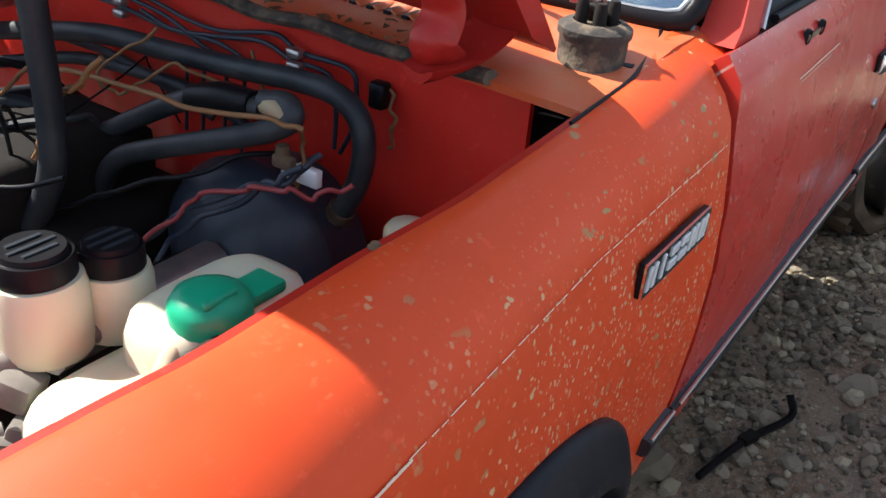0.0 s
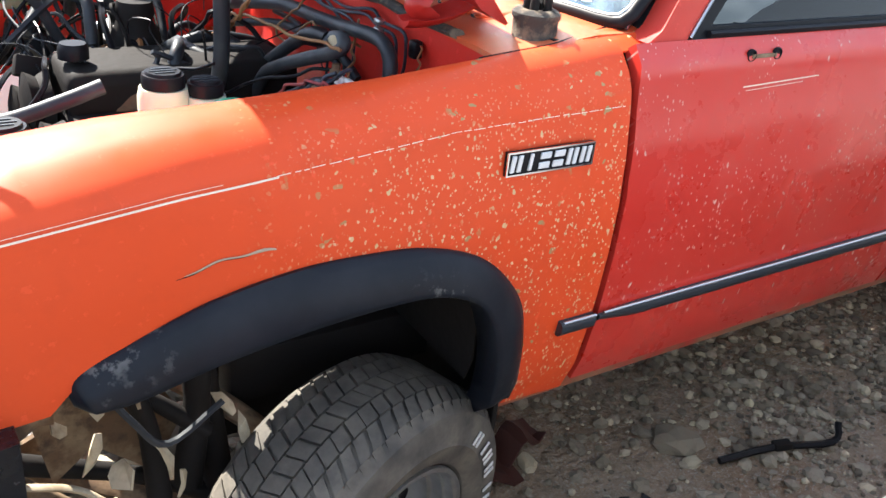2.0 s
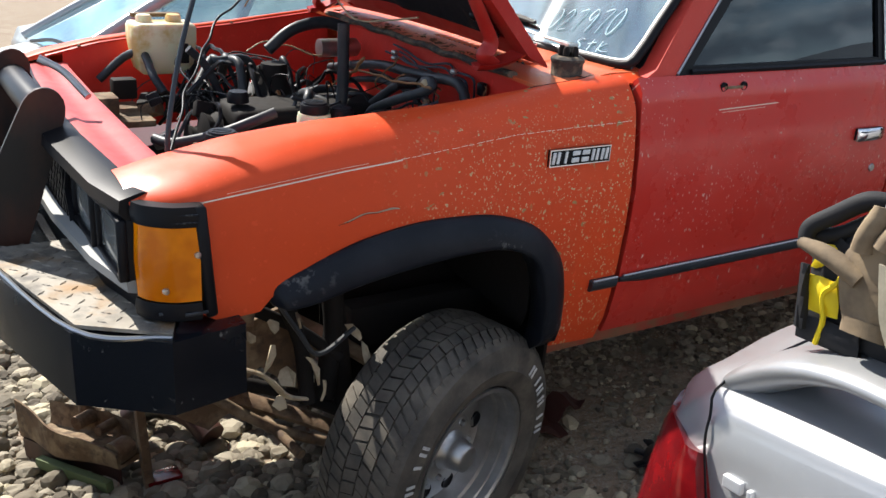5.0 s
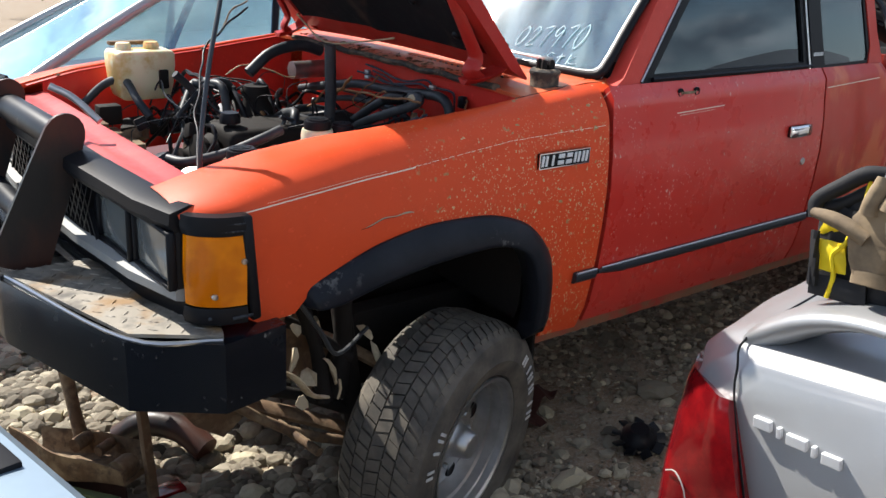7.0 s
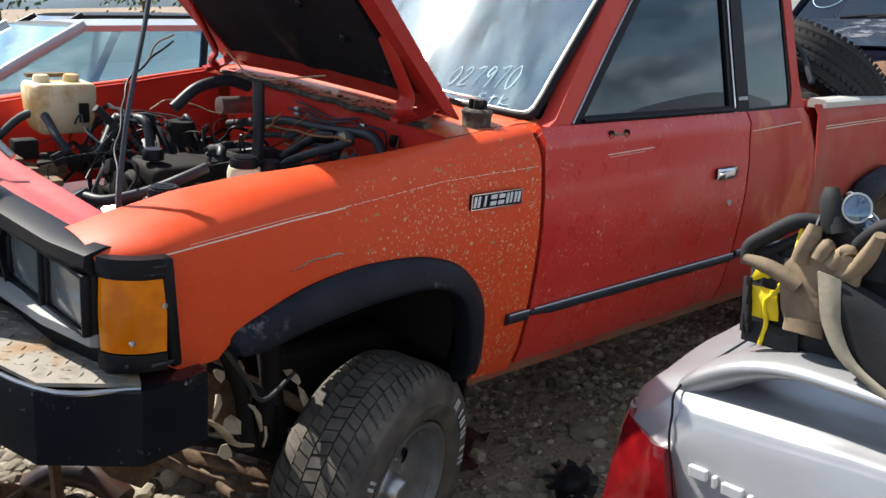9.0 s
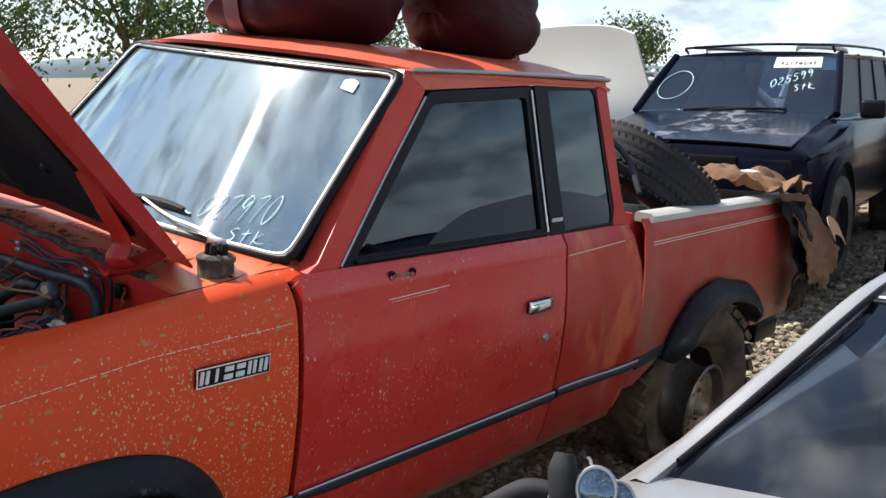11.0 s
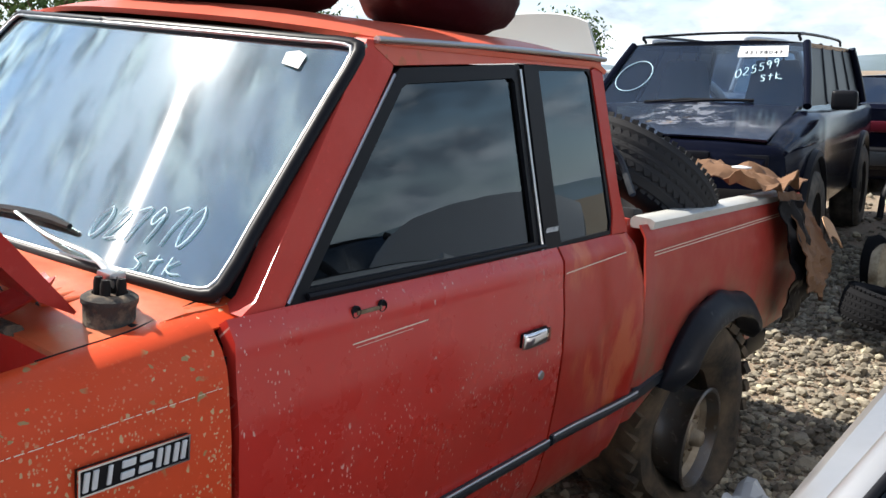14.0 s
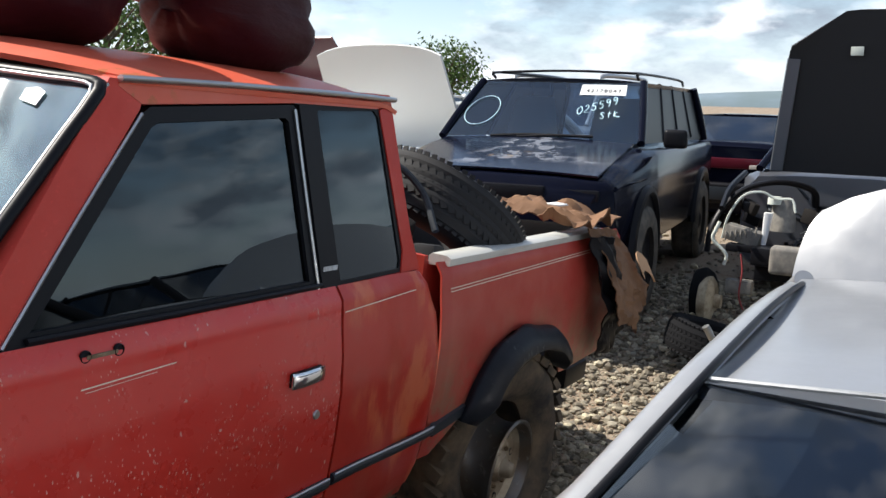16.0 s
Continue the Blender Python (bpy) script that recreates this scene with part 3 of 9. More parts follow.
# ---- the pickup: its own frame has x to the rear, y to its right side, z up ----
CY = 0.77
truck = thing("pickup_truck", "old red and orange extended-cab pickup, hood open, stripped and leaning", "pickup truck", TILT_M)
ZS = [(-1.2, 0.958), (-1.13, 0.965), (-0.70, 1.0), (-0.36, 1.034), (0.04, 1.045), (1.08, 1.077), (1.6, 1.10), (3.3, 1.125)]
ZT = [(-1.22, 0.985), (-1.16, 1.003), (-1.0, 1.040), (-0.80, 1.065), (-0.53, 1.088), (-0.24, 1.122), (0.02, 1.148)]
SIDE = [(0.38, 0.075), (0.43, 0.05), (0.50, 0.024), (0.61, 0.006), (0.75, -0.006), (0.88, -0.009), (0.98, 0.0), (1.04, 0.010), (1.11, 0.018), (1.135, 0.035), (1.15, 0.055)]


def side_y(z):
    return interp(z, SIDE)


ZL = [(-1.23, 0.955), (-1.112, 0.950), (-1.104, 0.735), (-1.07, 0.712), (-0.985, 0.715), (-0.945, 0.757), (-0.886, 0.780), (-0.813, 0.806), (-0.737, 0.828), (-0.625, 0.846), (-0.504, 0.847), (-0.41, 0.838), (-0.33, 0.812),
      (-0.26, 0.765), (-0.205, 0.695), (-0.178, 0.60), (-0.158, 0.43), (0.01, 0.42)]
XF = sorted({*np.round(np.linspace(-1.22, 0.0, 42), 4), -1.112, -1.104, -0.985, -0.945, -0.26, -0.205, -0.178, -0.165, -0.158})


YI = [(-1.22, 0.172), (-0.87, 0.160), (-0.73, 0.133), (-0.56, 0.122), (-0.45, 0.106), (-0.26, 0.098), (-0.13, 0.096), (0.0, 0.124), (0.08, 0.15)]


def bulge(x):
    """The fender swells a little towards its front."""
    return -0.022 * max(0.0, min(1.0, (-0.80 - x) / 0.3))


def fender_pt(x, v):
    zb, zs, zt = interp(x, ZL), interp(x, ZS), interp(x, ZT)
    pull = 0.05 * max(0.0, (-1.10 - x) / 0.12) ** 2 + bulge(x)
    if v <= 1:
        z = zb + (zs - zb) * v
        return (x, side_y(z) + pull, z)
    q = v - 1
    prof_y = interp(q, [(0, 0.0), (0.25, 0.008), (0.5, 0.030), (0.75, 0.068), (1, 0.115), (1.5, 0.165), (1.6, 0.172), (2, 0.174)])
    prof_z = interp(q, [(0, 0), (0.25, 0.24), (0.5, 0.52), (0.75, 0.80), (1, 0.95), (1.5, 1.0), (1.6, 0.97), (2, 0.6)])
    ys = side_y(zs) + pull
    return (x, ys + prof_y * (interp(x, YI) - ys) / 0.174, zs + (zt - zs) * prof_z)


def mirror(bm):
    bmesh.ops.transform(bm, matrix=Matrix.Translation((0, 2 * CY, 0)) @ Matrix.Diagonal((1, -1, 1, 1)), verts=bm.verts)
    return bm


VF = [0, 0.12, 0.25, 0.4, 0.55, 0.7, 0.85, 0.95, 1, 1.12, 1.25, 1.4, 1.5, 1.62, 1.75, 1.88, 2, 2.25, 2.5, 2.55, 2.6, 2.8, 3]
fender = part("fender", sheet(XF, VF, fender_pt, 0.006), "orange", truck, "orange front fender spotted with lichen", sharp=50)
part("fender_top", sheet([-0.001, 0.03, 0.06, 0.085], [v for v in VF if v >= 1.75], lambda x, v: (x, fender_pt(0, v)[1] + 0.2 * max(0, x) * (v - 1.4) / 1.6, fender_pt(0, v)[2] - 0.001 + 0.05 * max(0, x) * (v > 1.7)), 0.005), "orange", truck, sharp=50)
part("fender_seam", tube([(x, interp(x, YI) + 0.002, interp(x, ZT) - 0.003) for x in np.linspace(-0.27, 0.06, 12)], 0.0028, 5, 2), "black", truck)
part("fender", mirror(sheet(XF, VF, fender_pt, 0.006)), "orange", truck, sharp=50)


# pinstripe on the fender, worn into dashes along its rear half
def stripe(x0, x1, dz, w, y_off=-0.0015, zf=None):
    bm = bmesh.new()
    n = max(2, int((x1 - x0) / 0.03))
    rows = []
    for x in np.linspace(x0, x1, n):
        z = interp(x, ZS) + dz
        rows.append([bm.verts.new((x, side_y(z) + y_off + bulge(x), z)), bm.verts.new((x, side_y(z + w) + y_off + bulge(x), z + w))])
    for a, b in zip(rows, rows[1:]):
        bm.faces.new((a[0], b[0], b[1], a[1]))
    return bm


rs = random.Random(4)
bm = stripe(-1.13, -0.66, -0.004, 0.0030, -0.0022)
bm2 = stripe(-1.05, -0.74, 0.0040, 0.0009, -0.0022)
x = -0.69
while x < -0.02:
    w = rs.uniform(0.006, 0.022)
    for s in (stripe(x, min(x + w, -0.01), -0.002 + rs.uniform(-0.0006, 0.0006), 0.0013),):
        me = bpy.data.meshes.new("tmp"); s.to_mesh(me); s.free(); bm.from_mesh(me); bpy.data.meshes.remove(me)
    x += w + rs.uniform(0.002, 0.008)
me = bpy.data.meshes.new("tmp"); bm2.to_mesh(me); bm2.free(); bm.from_mesh(me); bpy.data.meshes.remove(me)
m = Mat("worn_gold_stripe", (0.80, 0.68, 0.54), 0.5)
M["stripe"] = m.m
part("pinstripe", bm, "stripe", fender, "worn cream pinstripe", smooth=False)

# torn, lifted edge of filler above the arch
def crack(dz, off, x0, x1, r):
    pts = []
    for x in np.linspace(x0, x1, 14):
        t = (x + 0.835) / 0.17
        z = 0.868 + 0.030 * math.sin(math.pi * min(1, max(0, t)) * 0.62) ** 0.8 + 0.0018 * math.sin(90 * x) + dz
        pts.append((x, side_y(z) - off, z))
    return tube(pts, r, 6, 2, flat=0.7)


part("lifted_filler", crack(0.0, 0.002, -0.80, -0.668, [0.0006, 0.0016, 0.002, 0.0018, 0.0014, 0.0022, 0.0034, 0.002]), "foam", fender, "lifted curl of old body filler")
part("filler_crack", crack(-0.0028, 0.0, -0.835, -0.70, [0.0004, 0.0010, 0.0010, 0.0008, 0.0004]), "black", fender)

# arch flare
FO = [(-0.962, 0.742), (-0.945, 0.768), (-0.886, 0.790), (-0.813, 0.816), (-0.737, 0.838), (-0.625, 0.856), (-0.504, 0.857), (-0.410, 0.848), (-0.313, 0.816), (-0.248, 0.765), (-0.198, 0.695), (-0.175, 0.612), (-0.160, 0.520), (-0.156, 0.452)]
FI = [(-0.955, 0.722), (-0.925, 0.718), (-0.870, 0.722), (-0.780, 0.744), (-0.700, 0.759), (-0.600, 0.772), (-0.500, 0.779), (-0.420, 0.778), (-0.350, 0.760), (-0.298, 0.722), (-0.262, 0.645), (-0.246, 0.570), (-0.238, 0.500), (-0.236, 0.448)]


def flare(fo, fi, out=0.038, n=5):
    po = smooth_path([(x, 0, z) for x, z in fo], n)
    pi = smooth_path([(x, 0, z) for x, z in fi], n)
    rings = []
    for k, (o, i) in enumerate(zip(po, pi)):
        e = min(1, min(k, len(po) - 1 - k) / 6 + 0.35)
        y0 = side_y(o.z)
        mix = lambda t, y: Vector((o.x + (i.x - o.x) * t, y, o.z + (i.z - o.z) * t))
        rings.append([mix(-0.03, y0 + 0.004), mix(-0.04, y0 - 0.008), mix(0.12, y0 - 0.45 * out * e), mix(0.45, y0 - 0.82 * out * e), mix(0.85, y0 - out * e), mix(0.98, y0 - out * e * 0.98), mix(1.02, y0 - out * e * 0.86), mix(1.0, y0 + 0.03), mix(0.5, y0 + 0.05)])
    return loft(rings)


flare_f = part("arch_flare", flare(FO, FI), "flare", truck, "scuffed black plastic wheel-arch flare", sharp=60)

# inner wheel arch
def liner(fi, depth=0.42):
    po = smooth_path([(x, 0, z) for x, z in fi], 3)
    return sheet(list(range(len(po))), [0, 0.3, 0.6, 1], lambda k, v: (po[int(k)].x * (1 + 0.0 * v), side_y(po[int(k)].z) + 0.03 + depth * v, po[int(k)].z + 0.05 + 0.02 * v), 0.004)


part("wheel_well", liner(FI[4:]), "dark", truck, "grimy dark inner wheel arch")
# Dark panels added to keep the view through the arch in shade.
part("splash_apron", box(-0.150, 0.30, 0.55, 0.012, 0.46, 0.66, 0.004), "dark", truck)
part("splash_apron", sheet(list(np.linspace(-0.62, -0.14, 8)), [0, 0.5, 1], lambda x, v: (x, 0.49 + 0.02 * math.sin(9 * x), 0.16 + 0.72 * v), 0.004), "dark", truck)

# door
XD = list(np.linspace(0.016, 1.085, 30))
VD = list(np.linspace(0, 1, 22))


def door_pt(x, v):
    z = 0.440 + (1.140 - 0.440) * v
    dent = 0.006 * math.exp(-(((x - 0.75) / 0.18) ** 2 + ((z - 0.72) / 0.10) ** 2)) - 0.003 * math.exp(-(((x - 0.35) / 0.2) ** 2 + ((z - 0.80) / 0.1) ** 2))
    crease = 0.010 * math.exp(-((z - 0.90) / 0.018) ** 2) * 0.25
    return (x, side_y(z) + dent + crease, z)


def door_mat():
    m = Mat("door_red_paint", (0.56, 0.032, 0.022), 0.24, 0, 0.32, 0.4)
    m.over(m.fac(1.6, 0.38, 0.70, detail=5), (0.58, 0.046, 0.030), 0.8)
    m.over(m.mul(m.fac(16, 0.50, 0.62, detail=8), m.fac(2.2, 0.54, 0.64, detail=2)), (0.52, 0.13, 0.09), 0.25)
    m.over(m.mul(m.flecks(44, 0.11, 0.04, 0.55, 0.8), m.fac(4.5, 0.50, 0.55, detail=3)), (0.72, 0.48, 0.40), 0.8)
    m.over(m.mul(m.flecks(115, 0.15, 0.06, 0.5, 0.6), m.fac(3.2, 0.50, 0.57, detail=3)), (0.70, 0.44, 0.36), 0.75)
    m.over(m.fac(5, 0.52, 0.85, detail=9, stretch=(1, 1, 0.4)), (0.36, 0.24, 0.16), 0.06)
    m.roughen(m.fac(8, 0.4, 0.75, detail=7), 0.48)
    return m.bump(3.2, 0.25, 0.02, detail=2).m


M["door"] = door_mat()
door = part("door", sheet(XD, VD, door_pt, 0.03), "door", truck, "closed faded red door without its mirror", sharp=50)
part("door", mirror(sheet(XD, VD, door_pt, 0.03)), "door", truck, sharp=50)
part("pinstripe", stripe(0.29, 0.52, -0.003, 0.0026), "stripe", door, "short remnant of cream pinstripe", smooth=False)
part("pinstripe", stripe(0.30, 0.47, -0.010, 0.0012), "stripe", door, smooth=False)

# chrome pull handle in a dark recess
HX, HZ = 0.935, 0.945
yh = side_y(HZ)
handle = part("door_handle", box(HX, yh - 0.003, HZ, 0.118, 0.008, 0.036, 0.004), "black", door, "black handle recess")
bm = loft([[(HX + 0.061 * s, yh - 0.008 - d * (0.6 + 0.4 * math.cos(q)), HZ + 0.0195 * math.sin(q)) for q in np.linspace(0, 2 * math.pi, 12, endpoint=False)] for s, d, k in ((-1, 0.004, 1), (-0.9, 0.012, 1), (-0.4, 0.016, 1), (0.4, 0.016, 1), (0.9, 0.012, 1), (1, 0.004, 1))])
part("grip", bm, "chrome", handle, "chrome grip")
part("lock", lathe([(0.0, -0.004), (0.011, -0.004), (0.013, 0.0), (0.013, 0.01)], 16, "y", (0.99, side_y(0.834), 0.834)), "steel", door, "round key lock")
# mirror mount: two rusty holes and the scar between
for hx in (0.303, 0.378):
    part("mount_hole", lathe([(0.0, 0.001), (0.009, 0.0005), (0.0105, -0.003), (0.012, -0.001), (0.012, 0.004)], 14, "y", (hx, side_y(1.109), 1.109)), "black", door, "empty mirror bolt hole")
part("mount_scar", box(0.34, side_y(1.109) - 0.0005, 1.107, 0.07, 0.003, 0.008, 0.001), "rust", door, "rusty scar of the missing mirror")

# dark jambs behind the shut lines
part("door_jamb", sheet([-0.012, 0.03], list(np.linspace(0, 1, 8)), lambda x, v: (x, side_y(0.46 + 0.62 * v) + 0.022, 0.46 + 0.62 * v), 0.01), "black", truck)
part("door_jamb", sheet([1.07, 1.115], list(np.linspace(0, 1, 8)), lambda x, v: (x, side_y(0.46 + 0.68 * v) + 0.036, 0.46 + 0.68 * v), 0.01), "black", truck)
# rocker sill
part("rocker_sill", sheet(list(np.linspace(-0.15, 1.64, 24)), [0, 0.3, 0.6, 0.85, 1], lambda x, v: (x, side_y(0.43) + 0.045 + 0.02 * (1 - v), 0.385 + 0.062 * v), 0.02), "bedred", truck, "dented red rocker sill")
part("rocker_sill", mirror(sheet(list(np.linspace(-0.15, 1.64, 12)), [0, 0.5, 1], lambda x, v: (x, side_y(0.36 + 0.092 * v), 0.37 + 0.082 * v), 0.02)), "red", truck)

# cab corner behind the door, dented
def corner_pt(x, v):
    z = 0.44 + 0.70 * v
    xx = x
    if x > 1.45:
        xr = interp(z, [(0.44, 1.655), (0.8, 1.65), (1.0, 1.62), (1.08, 1.565), (1.14, 1.515)])
        xx = 1.45 + (x - 1.45) * (xr - 1.45) / 0.2
    dent = 0.016 * math.exp(-(((x - 1.45) / 0.10) ** 2 + ((z - 0.80) / 0.22) ** 2)) - 0.010 * math.exp(-(((x - 1.56) / 0.05) ** 2 + ((z - 0.85) / 0.2) ** 2)) + 0.007 * math.sin(19 * x + 7 * z) * math.exp(-((x - 1.45) / 0.16) ** 2)
    fold = 0.06 * max(0.0, (x - 1.58) / 0.07) ** 2
    return (xx, side_y(z) + dent + fold, z)


m = Mat("scraped_red_paint", (0.45, 0.022, 0.012), 0.28, 0, 0.14, 0.34)
m.over(m.fac(1.9, 0.38, 0.7, detail=5), (0.50, 0.05, 0.032), 0.8)
m.over(m.mul(m.fac(6, 0.47, 0.56, detail=8, stretch=(1.4, 1, 0.45)), m.fac(2.3, 0.48, 0.58, detail=1.5)), (0.62, 0.15, 0.06), 0.75)
m.over(m.fac(5, 0.5, 0.85, detail=9, stretch=(1, 1, 0.4)), (0.36, 0.24, 0.16), 0.25)
m.roughen(m.fac(8, 0.4, 0.75, detail=7), 0.5)
M["corner"] = m.bump(4, 0.3, 0.02, detail=2).m
part("cab_corner", sheet(list(np.linspace(1.095, 1.65, 26)), list(np.linspace(0, 1, 22)), corner_pt, 0.008), "corner", truck, "dented and scraped red rear cab corner", sharp=60)
part("cab_corner", mirror(sheet(list(np.linspace(1.095, 1.65, 14)), list(np.linspace(0, 1, 12)), corner_pt, 0.008)), "red", truck, sharp=60)
part("pinstripe", stripe(1.10, 1.50, -0.004, 0.003), "stripe", truck, "cream pinstripe", smooth=False)


# side moulding in three pieces: fender stub, door, cab corner
def moulding(x0, x1, parent, tip0=False, bend=0.0):
    prof = [(-0.017, 0.002), (-0.016, -0.008), (-0.009, -0.014), (0.007, -0.015), (0.014, -0.010), (0.016, 0.002)]
    rings = []
    for k, x in enumerate(np.linspace(x0, x1, 12)):
        s = 1.0 if not (tip0 and k == 0) else 0.45
        zc = 0.612 + bend * math.sin(7 * x) + 0.006 * x
        rings.append([(x, side_y(zc + dz) + dy * s, zc + dz * s) for dz, dy in prof])
    ob = part("side_moulding", loft(rings), "greytrim", parent, "grey rubber side moulding with a bright lip")
    bm = tube([(x, side_y(0.634) - 0.010, 0.612 + 0.0145 + bend * math.sin(7 * x) + 0.006 * x) for x in np.linspace(x0 + 0.004, x1, 10)], 0.0034, 6, 2)
    part("bright_lip", bm, "steel", ob, "thin chrome lip")


moulding(-0.085, 0.0, truck)
moulding(0.016, 1.083, truck, True)
moulding(1.10, 1.63, truck, False, 0.006)

# fender badge: black plate with six bright block shapes
bz, bx0, bx1 = 0.972, -0.273, -0.088
badge = part("badge", box((bx0 + bx1) / 2, side_y(bz) - 0.004, bz, bx1 - bx0, 0.008, 0.042, 0.002), "black", truck, "black and chrome name badge")
for k in range(6):
    cx = bx0 + 0.019 + k * 0.0295
    bm = bmesh.new()
    if k in (2, 3):
        for dz_ in (-0.0085, 0.0085):
            box(cx, side_y(bz) - 0.0095, bz + dz_, 0.0220, 0.004, 0.0110, 0.001, 1, bm)
    elif k == 1:
        box(cx, side_y(bz) - 0.0095, bz, 0.0070, 0.004, 0.0285, 0.001, 1, bm)
    else:
        for dx_ in (-0.0068, 0.0068):
            box(cx + dx_, side_y(bz) - 0.0095, bz, 0.0085, 0.004, 0.0285, 0.001, 1, bm)
    for v in bm.verts:
        v.co.x += 0.12 * (v.co.z - bz)
    part("emblem_block", bm, "emblem", badge, "" if k else "plain bright block shape", smooth=False)
fr = bmesh.new()
for dz in (-0.0195, 0.0195):
    box((bx0 + bx1) / 2, side_y(bz) - 0.0085, bz + dz, bx1 - bx0, 0.003, 0.003, 0, 1, fr)
for xx in (bx0 + 0.0015, bx1 - 0.0015):
    box(xx, side_y(bz) - 0.0085, bz, 0.003, 0.003, 0.036, 0, 1, fr)
part("badge_rim", fr, "chrome", badge, smooth=False)


# ---- greenhouse ----
def gy(z):
    return 0.052 + (z - 1.14) * 0.235


def gh(outline, depth=0.03, off=0.0, hole=None):
    """A plate in the leaning plane of the cab's side."""
    bm = bmesh.new()
    mk = lambda p, d: bm.verts.new((p[0], gy(p[1]) + off + d, p[1]))
    a, b = [mk(p, 0) for p in outline], [mk(p, depth) for p in outline]
    if hole:
        c, d = [mk(p, 0) for p in hole], [mk(p, depth) for p in hole]
        for i in range(len(a)):
            j = (i + 1) % len(a)
            bm.faces.new((a[i], a[j], c[j], c[i])); bm.faces.new((b[i], d[i], d[j], b[j]))
            bm.faces.new((a[i], b[i], b[j], a[j])); bm.faces.new((c[i], c[j], d[j], d[i]))
    else:
        bm.faces.new(a); bm.faces.new(b[::-1])
        for i in range(len(a)):
            j = (i + 1) % len(a)
            bm.faces.new((a[i], b[i], b[j], a[j]))
    bmesh.ops.bevel(bm, geom=[e for e in bm.edges if len(e.link_faces) == 2 and e.calc_face_angle(0) > 1], offset=0.003, segments=2, affect="EDGES")
    return bm


DW_O = [(0.150, 1.136), (0.500, 1.532), (0.53, 1.552), (0.985, 1.580), (1.000, 1.565), (1.032, 1.136)]
DW_I = [(0.212, 1.160), (0.528, 1.512), (0.548, 1.522), (0.950, 1.548), (0.962, 1.540), (0.990, 1.160)]
QW = [(1.118, 1.146), (1.076, 1.560), (1.090, 1.572), (1.345, 1.582), (1.362, 1.566), (1.415, 1.172), (1.405, 1.150)]
for side in (0, 1):
    fx = mirror if side else (lambda b: b)
    lb = (lambda s: "" if side else s)
    part("a_pillar", fx(gh([(0.086, 1.156), (0.052, 1.137), (0.148, 1.136), (0.502, 1.545), (0.53, 1.60), (0.436, 1.602)], 0.05, -0.004)), "pillar", truck, lb("red windshield pillar"))
    part("roof_rail", fx(gh([(0.455, 1.588), (0.51, 1.556), (0.99, 1.585), (1.35, 1.588), (1.43, 1.605), (1.425, 1.63), (0.46, 1.605)], 0.05, -0.005)), "roof", truck)
    part("rear_pillar", fx(gh([(1.412, 1.138), (1.43, 1.2), (1.368, 1.585), (1.43, 1.61), (1.455, 1.42), (1.48, 1.25), (1.515, 1.138)], 0.06, -0.004)), "red", truck, lb("red rear cab pillar"))
    win = part("window_frame", fx(gh(DW_O, 0.022, -0.004, DW_I)), "black", truck, lb("black door window frame"))
    part("pane", fx(gh([(0.2, 1.15), (0.53, 1.518), (0.955, 1.555), (0.995, 1.15)], 0.004, 0.006)), "glass_side", win, lb("dark tinted door glass"))
    part("door_post", fx(gh([(1.036, 1.132), (1.004, 1.582), (1.072, 1.586), (1.114, 1.132)], 0.025, -0.008)), "black", truck, lb("black plastic door post cover"))
    qf = part("quarter_window", fx(gh([(x + (0.018 if x > 1.2 else -0.012), z + (0.012 if z > 1.4 else -0.010)) for x, z in QW], 0.014, 0.0, QW)), "black", truck, lb("black quarter window seal"))
    part("pane", fx(gh([(x + 0.004 * (1 if x > 1.2 else -1), z) for x, z in QW], 0.004, 0.004)), "glass_side", qf, lb("dark quarter glass"))
# chrome slivers: gutter moulding and the frame's rear edge
part("gutter", tube([(0.455, gy(1.605) - 0.012, 1.602), (0.8, gy(1.61) - 0.013, 1.612), (1.2, gy(1.615) - 0.013, 1.618), (1.44, gy(1.615) - 0.010, 1.618)], 0.0095, 8, 4, flat=0.8), "steel", truck, "bright roof gutter moulding")
part("window_edge", tube([(1.018, gy(1.14) - 0.008, 1.14), (1.0, gy(1.36) - 0.008, 1.36), (0.985, gy(1.57) - 0.008, 1.57)], 0.005, 6, 3), "steel", truck, "bright edge of the door window")
part("window_edge", tube([(0.155, gy(1.142) - 0.006, 1.142), (0.33, gy(1.345) - 0.006, 1.345), (0.505, gy(1.538) - 0.006, 1.538)], 0.0045, 6, 3), "steel", truck)
part("belt_seal", tube([(0.2, gy(1.14) - 0.008, 1.148), (0.6, gy(1.14) - 0.010, 1.148), (1.03, gy(1.14) - 0.008, 1.148)], 0.007, 6, 3), "black", truck)
bm = bmesh.new()
for k, w in enumerate((0.010, 0.008, 0.010, 0.010, 0.004, 0.010, 0.010, 0.010)):
    box(1.046 + k * 0.0075, gy(1.185) - 0.0095, 1.185, 0.005, 0.002, 0.012, 0, 1, bm)
part("post_mark", bm, "letter", truck, "small pale marks on the door post", smooth=False)


# roof skin
def roof_pt(x, y):
    e = (y - CY) / (CY - 0.155)
    f = min(1, max(0, (x - 0.43) / 0.12)); r = min(1, max(0, (1.45 - x) / 0.10))
    z = 1.606 + 0.052 * (1 - abs(e) ** 3) * (0.35 + 0.65 * f * (2 - f)) - 0.020 * (1 - r) ** 2 + 0.004 * (x - 0.44)
    return (x + 0.05 * e * e * (1 - f) - 0.055 * (1 - e * e) * (1 - f), y, z)


